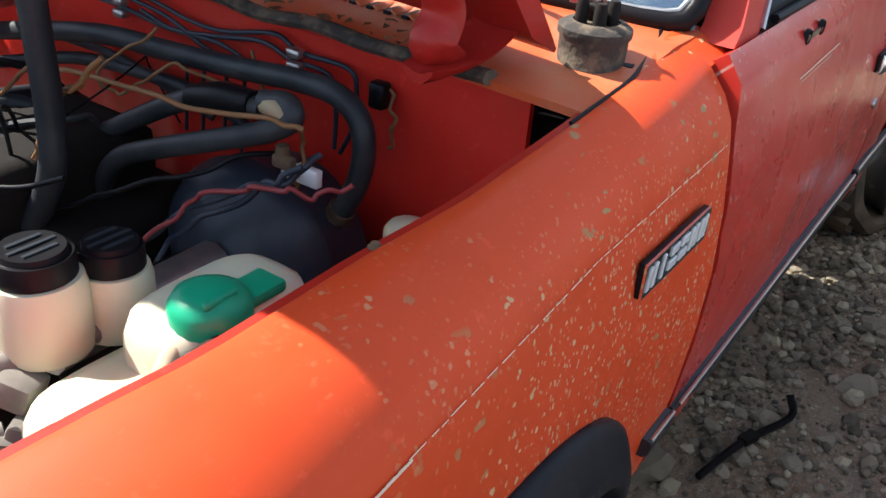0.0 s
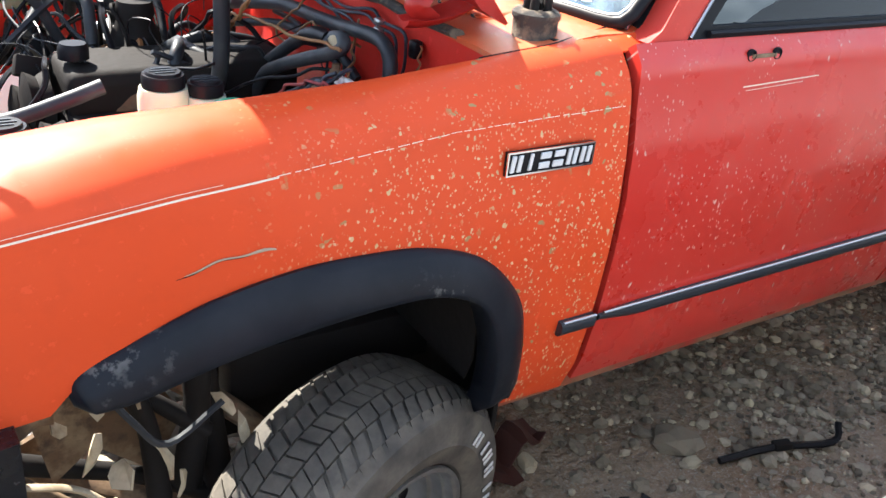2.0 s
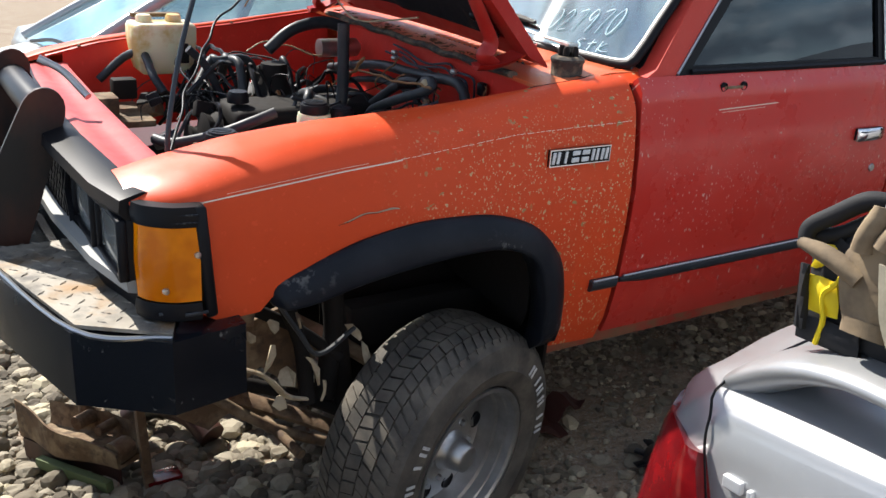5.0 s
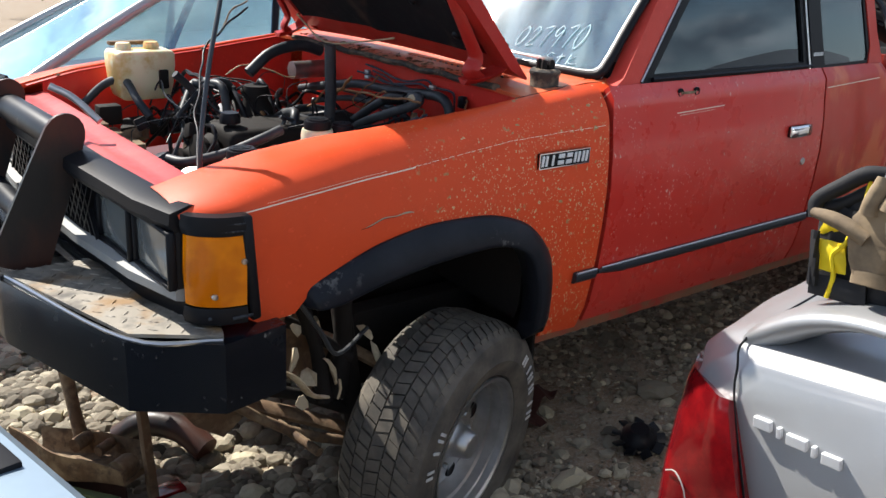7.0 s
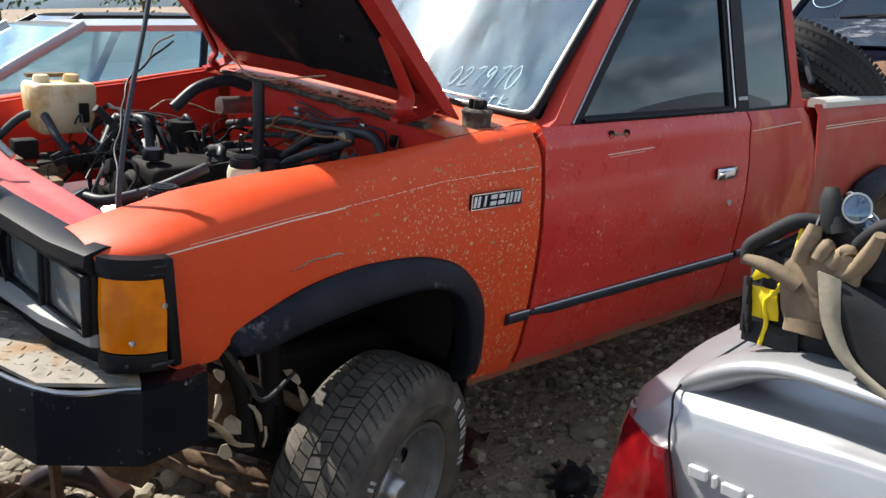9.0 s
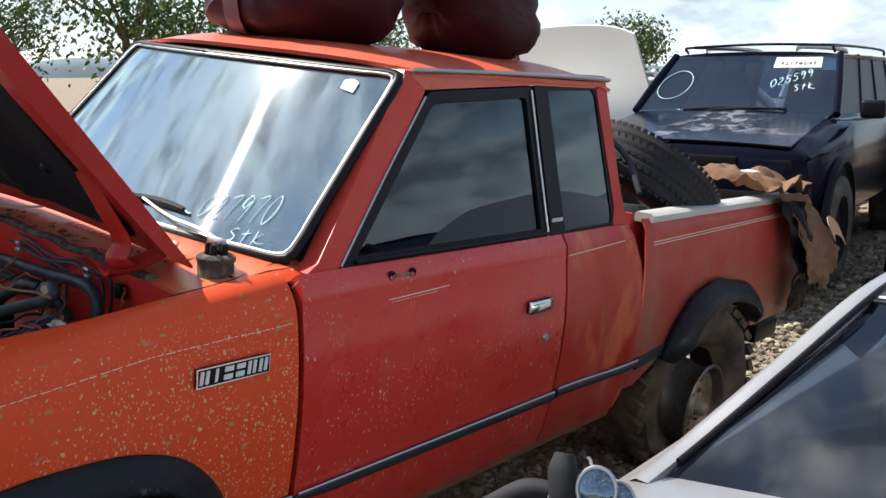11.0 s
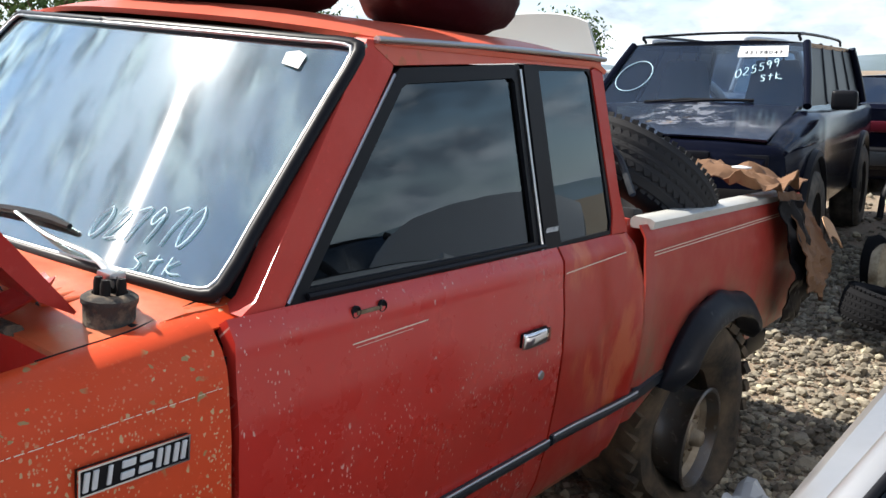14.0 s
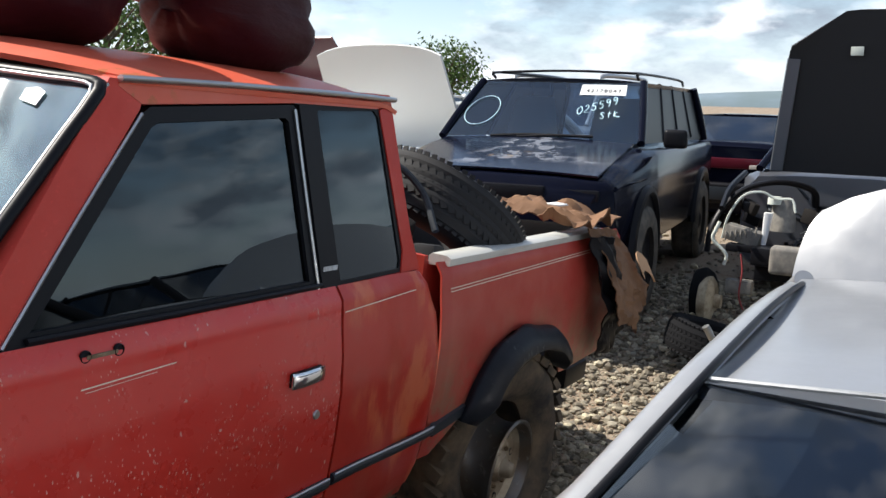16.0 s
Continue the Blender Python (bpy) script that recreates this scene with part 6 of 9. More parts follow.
for k, (x, y, z, w, h_) in enumerate(((-0.90, 0.13, 0.60, 0.035, 0.030), (-0.83, 0.14, 0.60, 0.030, 0.035), (-0.69, 0.14, 0.535, 0.035, 0.045), (-0.905, 0.12, 0.53, 0.032, 0.055), (-0.875, 0.12, 0.47, 0.060, 0.050), (-0.785, 0.13, 0.46, 0.034, 0.050), (-0.76, 0.14, 0.40, 0.040, 0.040), (-0.655, 0.14, 0.47, 0.030, 0.045), (-0.885, 0.12, 0.40, 0.050, 0.030), (-0.955, 0.12, 0.585, 0.028, 0.025))):
    a0 = rs.uniform(0, 6.28)
    rim_ = [(0.42 * w * rs.uniform(0.55, 1.1) * math.cos(a0 + q), 0.85 * h_ * rs.uniform(0.5, 1.1) * math.sin(a0 + q)) for q in (0, 1.1, 2.0, 3.3, 4.2, 5.4)]
    bm = slab(rim_, 0.006, "y", 0.0)
    for v in bm.verts:
        v.co.y += 9.0 * v.co.z * v.co.z + 0.2 * v.co.x
    part("bracket", xf(bm, Matrix.Translation((x, y, z)) @ Euler((rs.uniform(-1.0, 0.0), rs.uniform(-0.9, 0.9), rs.uniform(-0.9, 0.9))).to_matrix().to_4x4()), "dustmetal", truck, "" if k else "bent dusty bracket lit by the sun", smooth=False)
for a, b, r in (((-0.86, 0.20, 0.66), (-0.80, 0.16, 0.36), 0.022), ((-0.95, 0.24, 0.62), (-0.70, 0.20, 0.44), 0.018), ((-0.72, 0.22, 0.68), (-0.74, 0.20, 0.34), 0.030), ((-1.0, 0.30, 0.40), (-0.66, 0.22, 0.26), 0.020)):
    part("link", tube([a, tuple((Vector(a) + Vector(b)) / 2 + Vector((0.02, 0.01, 0))), b], [r, r * 0.8, r], 10, 4), "dark", truck)
part("brake_line", tube([(-0.92, 0.10, 0.70), (-0.86, 0.08, 0.60), (-0.80, 0.10, 0.52), (-0.70, 0.12, 0.56)], 0.006, 6, 5), "hose", truck)
part("differential", box(-0.55, 0.95, 0.28, 0.28, 0.30, 0.24, 0.07, 3), "dark", truck)
part("tie_rod", tube([(-0.82, 0.15, 0.22), (-0.86, 0.4, 0.24), (-0.82, 0.72, 0.22)], 0.013, 8, 2), "rust", truck)
part("oil_pan", box(-0.5, 0.8, 0.46, 0.5, 0.3, 0.16, 0.04, 3), "dark", truck)
part("gearbox", tube([(-0.3, 0.8, 0.6), (0.2, 0.8, 0.5), (0.7, 0.8, 0.42)], [0.15, 0.12, 0.08], 12, 3), "dark", truck)
part("hanging_strap", tube([(-1.03, 0.03, 0.575), (-0.95, 0.055, 0.520), (-0.89, 0.075, 0.445), (-0.835, 0.09, 0.415)], [0.010, 0.012, 0.014, 0.010], 8, 5, flat=0.45), "dustmetal", truck, "pale dangling strap")


# ---- wheels ----
def tread_tyre(R, r, w, mat, parent, name="tyre", label="", lugs=36, deep=0.008, m=None, rows=4, seg=72, shoulder=0.016):
    """A tyre about y: round-shouldered carcass with grooved ribs and shoulder blocks."""
    h = w / 2
    prof = [(r, -h * 0.82), (r + 0.012, -h * 0.92), (r + (R - r) * 0.35, -h * 1.02), (r + (R - r) * 0.65, -h * 1.0), (R - 0.028, -h * 0.90), (R - 0.012, -h * 0.80)]
    ys_ = np.linspace(-h * 0.76, h * 0.76, rows * 3 + 1)
    for k, y in enumerate(ys_):
        prof.append((R - (deep if k % 3 == 0 else 0) - 0.010 * (abs(y) / h) ** 2, float(y) + (0.004 if k % 3 == 1 else -0.004 if k % 3 == 2 else 0)))
    prof += [(a, -b) for a, b in prof[:6][::-1]] + [(r - 0.004, h * 0.7), (r - 0.004, -h * 0.7)]
    bm = lathe(prof + [prof[0]], seg, "y")
    ob = part(name, bm, mat, parent, label, sharp=28, m=m)
    bl = bmesh.new()
    for k in range(lugs):
        a = 2 * math.pi * k / lugs
        for s in (-1, 1):
            rot = Matrix.Rotation(-(a + s * math.pi / lugs / 2), 4, "Y") @ Matrix.Translation((R - 0.0165 + (shoulder - 0.016) * 0.5, s * h * 0.80, 0)) @ Matrix.Rotation(radians(-18 * s), 4, "Z") @ Matrix.Rotation(radians(12 * s), 4, "X")
            got = bmesh.ops.create_cube(bl, size=1)["verts"]
            bmesh.ops.transform(bl, matrix=rot @ Matrix.Diagonal((shoulder, w * 0.17, 2 * math.pi * R / lugs * 0.62, 1)), verts=got)
        for q in range(-1, 2):
            rot = Matrix.Rotation(-(a + q * 0.04), 4, "Y") @ Matrix.Translation((R - 0.0045, q * h * 0.38, 0)) @ Matrix.Rotation(radians(34), 4, "X")
            got = bmesh.ops.create_cube(bl, size=1)["verts"]
            bmesh.ops.transform(bl, matrix=rot @ Matrix.Diagonal((0.006, h * 0.22, 2 * math.pi * R / lugs * 0.66, 1)), verts=got)
    lb = part("tread_block", bl, mat, ob, smooth=False)
    lb["kind"] = "stuff"
    return ob


def ribbed_tyre(R, r, w, mat, parent, label):
    """All-terrain tyre about y: five ribs of slanted blocks, lugs that run over the shoulders."""
    h = w / 2
    base = R - 0.009
    prof = [(r, -h * 0.80), (r + 0.006, -h * 0.90), (r + 0.012, -h * 0.93), (r + (R - r) * 0.30, -h * 1.0), (r + (R - r) * 0.36, -h * 1.025), (r + (R - r) * 0.40, -h * 1.0), (r + (R - r) * 0.66, -h * 1.0), (r + (R - r) * 0.80, -h * 0.95), (R - 0.020, -h * 0.86), (base - 0.003, -h * 0.74)]
    prof += [(base, y * h) for y in (-0.5, -0.25, 0, 0.25, 0.5)] + [(a, -b) for a, b in prof[::-1]] + [(r - 0.004, h * 0.7), (r - 0.004, -h * 0.7)]
    ob = part("tyre", lathe(prof + [prof[0]], 72, "y"), mat, parent, label, sharp=32)
    rs_ = random.Random(6)
    bl = bmesh.new()
    n = 66
    step = 2 * math.pi / n
    rows_ = [(-0.47, -0.19, 0.40, 0.05), (-0.155, 0.155, -0.32, 0.4), (0.19, 0.47, 0.40, 0.0)]
    def block(lo, hi, a, slant, wide, r_lo, r_hi, drop):
        vs = []
        for y, rr, da in ((lo, r_lo, -0.5), (hi, r_hi, 0.5)):
            for e in (-0.5, 0.5):
                q = a + da * slant * step + e * wide * step
                for dr in (0.0, -drop):
                    vs.append(bl.verts.new(((rr + dr) * math.cos(q), y * h, -(rr + dr) * math.sin(q))))
        for f in ((0, 2, 6, 4), (0, 1, 3, 2), (4, 6, 7, 5), (0, 4, 5, 1), (2, 3, 7, 6)):
            bl.faces.new([vs[i] for i in f])
    for k in range(n):
        a = k * step
        for lo, hi, slant, ph in rows_:
            j = rs_.uniform(-0.04, 0.04)
            block(lo, hi, a + (ph + j) * step, slant, 0.86 + rs_.uniform(-0.07, 0.07), R - rs_.uniform(0, 0.0012), R, 0.011)
        for sd in (-1, 1):
            j = rs_.uniform(-0.03, 0.03)
            block(sd * 0.50, sd * 0.80, a + (0.25 + j) * step, 0.7 * sd, 0.74, R - 0.001, R - 0.010, 0.014)
            block(sd * 0.80, sd * 0.965, a + (0.25 + 0.42 * 1 + j) * step, 0.12 * sd, 0.70, R - 0.010, R - 0.034, 0.012)
    lb = part("tread_block", bl, mat, ob, smooth=False)
    lb["kind"] = "stuff"
    return ob


def deep_rim(R, w, parent):
    """Deep-dished steel wheel: rolled lip, stepped barrel, disc far back with round windows, tall cap. Outer side is -y."""
    h = w / 2
    ob = part("rim", lathe([(R * 0.99, -h + 0.012), (R * 1.035, -h - 0.002), (R * 1.03, -h - 0.009), (R * 0.985, -h - 0.009), (R * 0.955, -h - 0.002), (R * 0.945, -h + 0.018), (R * 0.925, -h + 0.022), (R * 0.915, -h + 0.048), (R * 0.88, -h + 0.054), (R * 0.87, -h + 0.080), (R * 0.83, -h + 0.100), (R * 0.80, 0.02), (R * 0.9, h)], 64, "y"), "alloy", parent, "grey deep-dish steel wheel", sharp=30)
    d = -h + 0.092
    part("disc", lathe([(R * 0.84, d + 0.012), (R * 0.79, d), (R * 0.74, d - 0.004), (R * 0.50, d - 0.012), (R * 0.46, d - 0.022), (R * 0.30, d - 0.024), (0.001, d - 0.024)], 56, "y"), "alloy", ob, sharp=24)
    for k in range(8):
        a = 2 * math.pi * (k + 0.3) / 8
        part("window", lathe([(0.0, 0.001), (0.019, 0.001), (0.022, -0.002), (0.024, 0.004)], 18, "y", (R * 0.63 * math.cos(a), d - 0.0095, R * 0.63 * math.sin(a))), "black", ob)
    for k in range(6):
        a = 2 * math.pi * k / 6
        part("wheel_nut", lathe([(0, -0.014), (0.006, -0.014), (0.009, -0.009), (0.009, 0)], 6, "y", (R * 0.385 * math.cos(a), d - 0.022, R * 0.385 * math.sin(a))), "steel", ob)
    part("hub_cap", lathe([(0, -0.066), (0.030, -0.065), (0.037, -0.060), (0.044, -0.030), (0.049, -0.008), (0.056, -0.004), (0.058, 0.0)], 28, "y", (0, d - 0.022, 0)), "alloy", ob, "tall brushed centre cap")
    return ob


FW = Matrix.Translation((-0.455, 0.089, 0.185)) @ Matrix.Rotation(radians(20), 4, "Z") @ Matrix.Rotation(radians(3), 4, "X")
wheel = new("front_wheel"); wheel.parent = truck; wheel.matrix_basis = FW
tyre = ribbed_tyre(0.354, 0.208, 0.245, "rubber", wheel, "worn all-terrain tyre with raised white marks")
deep_rim(0.200, 0.205, wheel)
# raised pale block marks round the sidewall
def sidewall_mark(a0, n, step, parent, R=0.283, w=-0.124):
    for k in range(n):
        a = a0 + k * step
        bm = box(0.0, 0, -0.008, 0.031, 0.003, 0.0085, 0.001, 1)
        if k % 3 != 1:
            box(0.0, 0, 0.009, 0.031, 0.003, 0.0085, 0.001, 1, bm)
        xf(bm, Matrix.Rotation(-a, 4, "Y") @ Matrix.Translation((R, w - 0.003, 0)))
        part("sidewall_mark", bm, "letter", parent, "" if k else "worn white raised sidewall mark", smooth=False)


sidewall_mark(radians(44), 6, radians(-9.5), tyre)
sidewall_mark(radians(166), 3, radians(-10), tyre)
sidewall_mark(radians(204), 3, radians(-9), tyre)

wheel_r = new("front_wheel"); wheel_r.parent = truck; wheel_r.matrix_basis = Matrix.Translation((-0.46, 2 * CY - 0.12, 0.22)) @ Matrix.Rotation(radians(180 + 14), 4, "Z")
tread_tyre(0.36, 0.21, 0.235, "rubber", wheel_r, lugs=44)
deep_rim(0.202, 0.19, wheel_r)

# rear: burst muddy tyre slumped off its rim
RW = Matrix.Translation((2.335, 0.10, 0.275))
TY = Matrix.Rotation(radians(-9), 4, "Z")
rw = new("rear_wheel"); rw.parent = truck; rw.matrix_basis = RW
bm = bmesh.new()
seg, prof = 64, []
rows = []
for i in range(seg):
    a = 2 * math.pi * i / seg
    down = max(0.0, -math.sin(a))
    R = 0.405 - 0.09 * down ** 3 + 0.008 * math.sin(11 * a)
    yo = 0.045 + 0.010 * math.sin(2 * a + 1)
    ring = []
    for rr, yy in ((0.205, -0.06), (0.25, -0.10), (0.31, -0.125 - 0.05 * down), (0.36, -0.12 - 0.05 * down), (0.385, -0.09), (0.395, -0.04), (0.385, 0.0), (0.397, 0.05), (0.385, 0.09), (0.36, 0.12), (0.30, 0.13), (0.25, 0.10), (0.235, 0.0)):
        s = 0.235 + (rr - 0.235) / 0.16 * (R - 0.235)
        ring.append(Vector((s * math.cos(a), yy + yo, s * math.sin(a) + 0.045)))
    rows.append(ring)
bm = loft(rows + [rows[0]], True, False)
bmesh.ops.remove_doubles(bm, verts=bm.verts, dist=0.0005)
rt = part("tyre", bm, "mudrubber", rw, "muddy burst tyre slumped off its rim", m=TY)
bl = bmesh.new()
for k in range(30):
    a = 2 * math.pi * k / 30
    down = max(0.0, -math.sin(a)); R = 0.405 - 0.09 * down ** 3
    for s in (-1, 1):
        got = bmesh.ops.create_cube(bl, size=1)["verts"]
        bmesh.ops.transform(bl, matrix=Matrix.Translation((0, 0, 0.045)) @ Matrix.Rotation(-(a + 0.05 * s), 4, "Y") @ Matrix.Translation((R - 0.006, 0.045 + 0.075 * s, 0)) @ Matrix.Rotation(radians(20 * s), 4, "X") @ Matrix.Diagonal((0.030, 0.085, 0.045, 1)), verts=got)
lb = part("tread_block", bl, "mudrubber", rt, smooth=False)
lb["kind"] = "stuff"
RO = Matrix.Translation((0, -0.053, -0.014)) @ Matrix.Rotation(radians(1), 4, "Z")
ro = part("rim", lathe([(0.186, 0.10), (0.196, 0.09), (0.186, 0.075), (0.178, 0.03), (0.180, 0.0), (0.187, -0.022), (0.200, -0.036), (0.202, -0.044), (0.195, -0.050), (0.186, -0.046), (0.178, -0.028), (0.170, 0.0), (0.160, 0.03), (0.158, 0.06)], 56, "y"), "dirtrim", rw, "dirty deep rim standing proud of its tyre", m=RO, sharp=35)
part("disc", lathe([(0.168, -0.004), (0.150, 0.018), (0.118, 0.022), (0.092, 0.006), (0.062, 0.010), (0.048, -0.012), (0.001, -0.014)], 48, "y"), "dirtwheel", ro, "mud-brown wheel disc", sharp=30)
for k in range(8):
    a = 2 * math.pi * (k + 0.2) / 8
    part("window", lathe([(0.0, 0.0), (0.013, 0.0), (0.015, -0.003), (0.017, 0.003)], 12, "y", (0.134 * math.cos(a), 0.0205, 0.134 * math.sin(a))), "black", ro)
for k in range(6):
    a = 2 * math.pi * k / 6
    part("wheel_nut", lathe([(0, -0.014), (0.006, -0.014), (0.009, -0.008), (0.009, 0)], 6, "y", (0.076 * math.cos(a), 0.008, 0.076 * math.sin(a))), "rust", ro)
part("hub_cap", lathe([(0, -0.046), (0.022, -0.044), (0.030, -0.036), (0.034, -0.012), (0.036, 0.0)], 20, "y", (0, -0.010, 0)), "dirtwheel", ro, "muddy hub")
rw2 = new("rear_wheel"); rw2.parent = truck; rw2.matrix_basis = Matrix.Translation((2.335, 2 * CY - 0.14, 0.32)) @ Matrix.Rotation(radians(180), 4, "Z")
tread_tyre(0.38, 0.222, 0.25, "mudrubber", rw2)
part("rear_axle", tube([(2.335, 0.15, 0.28), (2.335, CY, 0.30), (2.335, 1.35, 0.31)], 0.04, 10, 2), "dark", truck)

# ---- bed ----
RA = [(1.66, 0.49), (1.72, 0.50), (1.80, 0.54), (1.87, 0.58), (1.955, 0.66), (2.04, 0.80), (2.18, 0.845), (2.36, 0.835), (2.55, 0.79), (2.70, 0.70), (2.76, 0.60), (2.80, 0.55), (3.36, 0.57)]


def bed_pt(x, v):
    zb = interp(x, RA)
    z = zb + (1.140 - zb) * v
    dent = 0.010 * math.exp(-(((x - 1.9) / 0.12) ** 2 + ((z - 0.80) / 0.1) ** 2))
    return (x, side_y(z) + 0.022 + dent + 0.012 * max(0, (1.70 - x) / 0.04), z)


bed = part("bed_side", sheet(sorted({*np.round(np.linspace(1.665, 3.36, 40), 4), 1.72, 1.80, 1.87, 1.955, 2.04, 2.70, 2.76}), list(np.linspace(0, 1, 18)), bed_pt, 0.008), "bedred", truck, "dusty faded red bed side", sharp=50)
part("bed_side", mirror(sheet(list(np.linspace(1.665, 3.36, 24)), list(np.linspace(0, 1, 10)), bed_pt, 0.008)), "bedred", truck, sharp=50)
for dz in (-0.045, -0.055):
    part("pinstripe", stripe(1.70, 3.25, dz, 0.003, 0.0195), "stripe", bed, smooth=False)
for side in (0, 1):
    b = loft([[(x, 0.048, 1.126), (x, 0.044, 1.150), (x, 0.060, 1.158), (x, 0.115, 1.158), (x, 0.125, 1.148), (x, 0.125, 1.12)] for x in np.linspace(1.70, 3.12, 10)])
    part("bed_rail", mirror(b) if side else b, "rail", truck, "" if side else "weathered bright bed rail cap")
    b = sheet(list(np.linspace(1.68, 3.36, 10)), [0, 0.5, 1], lambda x, v: (x, 0.13, 0.66 + 0.47 * v), 0.006)
    part("bed_inner_side", mirror(b) if side else b, "bedred", truck)
part("bed_floor", box(2.5, CY, 0.66, 1.72, 1.30, 0.03), "bedred", truck)
part("bed_front", box(1.675, CY, 0.90, 0.02, 1.30, 0.50), "bedred", truck)
part("bed_moulding", loft([[(x, side_y(0.6) + 0.022 + dy, 0.600 + 0.10 * (x - 1.70) + dz) for dz, dy in ((-0.022, 0.002), (-0.02, -0.012), (0.016, -0.014), (0.02, 0.002))] for x in np.linspace(1.675, 1.885, 6)]), "greytrim", truck, "grey moulding stub")
RFO = [(1.86, 0.58), (1.93, 0.71), (2.04, 0.81), (2.18, 0.855), (2.36, 0.845), (2.55, 0.80), (2.69, 0.715), (2.75, 0.63)]
RFI = [(1.93, 0.56), (1.99, 0.66), (2.08, 0.73), (2.20, 0.768), (2.36, 0.762), (2.52, 0.72), (2.63, 0.655), (2.72, 0.60)]
b = flare(RFO, RFI, 0.07)
rs = random.Random(5)
for v in b.verts:
    v.co += Vector(noise.noise_vector(v.co * 9)) * 0.012
part("arch_flare", b, "flare", truck, "warped black rear arch flare", sharp=60)
part("wheel_well", liner(RFI, 0.35), "dark", truck)
part("wheelhouse_wall", sheet(list(np.linspace(1.86, 2.78, 14)), [0, 0.5, 1], lambda x, v: (x, 0.40 + 0.01 * math.sin(9 * x), 0.40 + 0.44 * v), 0.006), "dark", truck, "grimy inner wheelhouse wall")
part("mud_plate", sheet(list(np.linspace(2.66, 2.80, 6)), [0, 0.5, 1], lambda x, v: (x, 0.06 + 0.02 * v, 0.66 - 0.22 * v + 0.6 * (x - 2.66) * 0.3), 0.004), "dirtwheel", truck, "muddy inner arch plate")
part("rear_step", box(3.22, 0.55, 0.44, 0.28, 0.9, 0.10, 0.02), "black", truck)
# ---- on and in the truck, as things of their own ----
def on_truck(x, y, z, rx=0, ry=0, rz=0):
    return TILT_M @ pose(x, y, z, rx, ry, rz)


# two maroon seats lying on the roof
def lobe(c, r, seed, squash=0.0):
    """A stuffed, creased cushion: an uneven rounded block flattened where it rests."""
    rings = []
    for t in np.linspace(0.02, 0.98, 20):
        a = math.pi * t
        k = math.sin(a) ** 0.55
        ring = []
        for q in np.linspace(0, 2 * math.pi, 32, endpoint=False):
            cq, sq = math.cos(q), math.sin(q)
            e = (abs(cq) ** 3 + abs(sq) ** 3) ** (-1 / 3)
            n = noise.noise((math.cos(a) * 1.7 + seed, cq * 1.7, sq * 1.7)) + 0.35 * noise.noise((math.cos(a) * 5 + seed, cq * 5, sq * 5))
            y, z, x = r[1] * k * cq * e, r[2] * k * sq * e, -r[0] * math.cos(a)
            crease = 1 - 0.05 * abs(math.sin(6 * q + 2 * math.cos(a))) ** 8
            f = (1 + 0.08 * n) * crease
            ring.append((c[0] + x * f + squash * z, c[1] + y * f, max(0.0, c[2] + z * f)))
        rings.append(ring)
    return loft(rings)


s1 = thing("car_seat", "maroon vinyl car seat with silver tape lying on the roof", "car seat", on_truck(0.0, 0.0, 1.650), "maroon seats on the roof")
part("cushion", lobe((0.63, 0.82, 0.17), (0.21, 0.38, 0.19), 1.0, 0.0), "maroon", s1, "creased maroon vinyl cushion")
part("backrest", lobe((0.60, 0.95, 0.33), (0.19, 0.26, 0.20), 4.0, -0.1), "maroon", s1, "maroon vinyl backrest")
rings = []
for xx in np.linspace(0.02, 0.10, 5):
    ring = []
    for q in np.linspace(0, 2 * math.pi, 32, endpoint=False):
        e = (abs(math.cos(q)) ** 3 + abs(math.sin(q)) ** 3) ** (-1 / 3)
        k = (1 - (xx / 0.38) ** 2) ** 0.275 * 1.05
        zz = max(0.001, 0.17 + 0.19 * k * math.sin(q) * e)
        ring.append((0.63 + 0.21 * k * math.cos(q) * e, 0.82 + xx + 0.006 * math.sin(5 * q), zz))
    rings.append(ring)
part("tape_band", loft(rings, caps=False), Mat("grey_band", (0.12, 0.06, 0.07), 0.4).bump(30, 0.5, 0.004).m, s1, "dull crinkled tape band")
part("buckle", box(0.50, 0.52, 0.20, 0.05, 0.02, 0.07, 0.006), "black", s1)
s2 = thing("car_seat", "maroon vinyl car seat lying over the rear of the roof", "car seat", on_truck(0.0, 0.0, 1.646), "maroon seats on the roof")
part("cushion", lobe((1.21, 0.60, 0.17), (0.22, 0.22, 0.19), 7.0, -0.22), "maroon", s2, "creased maroon vinyl cushion")
part("backrest", lobe((1.13, 0.80, 0.36), (0.24, 0.24, 0.20), 9.0, -0.1), "maroon", s2, "maroon vinyl backrest")

# spare tyre leaning in the bed
sp = thing("spare_tyre", "worn black tyre leaning in the truck bed", "tyre", TILT_M @ Matrix.Translation((2.22, 0.42, 1.155)) @ Vector((0.60, -0.10, 0.79)).to_track_quat("Y", "Z").to_matrix().to_4x4())
tread_tyre(0.36, 0.205, 0.24, "blackrubber", sp, "carcass", lugs=70, deep=0.006, rows=5, shoulder=0.006)
clutter = thing("engine_parts", "greasy loose black engine parts heaped in the bed", "car parts", on_truck(1.86, 0.40, 0.90))
rs = random.Random(12)
for k in range(18):
    c = (rs.uniform(-0.15, 0.2), rs.uniform(-0.22, 0.5), rs.uniform(-0.2, 0.42))
    part("lump", box(*c, rs.uniform(0.05, 0.16), rs.uniform(0.05, 0.16), rs.uniform(0.04, 0.14), 0.015, 2, None, Euler((rs.uniform(0, 3), rs.uniform(0, 3), rs.uniform(0, 3))).to_matrix()), rs.choice(["dark", "black", "fabric"]), clutter)
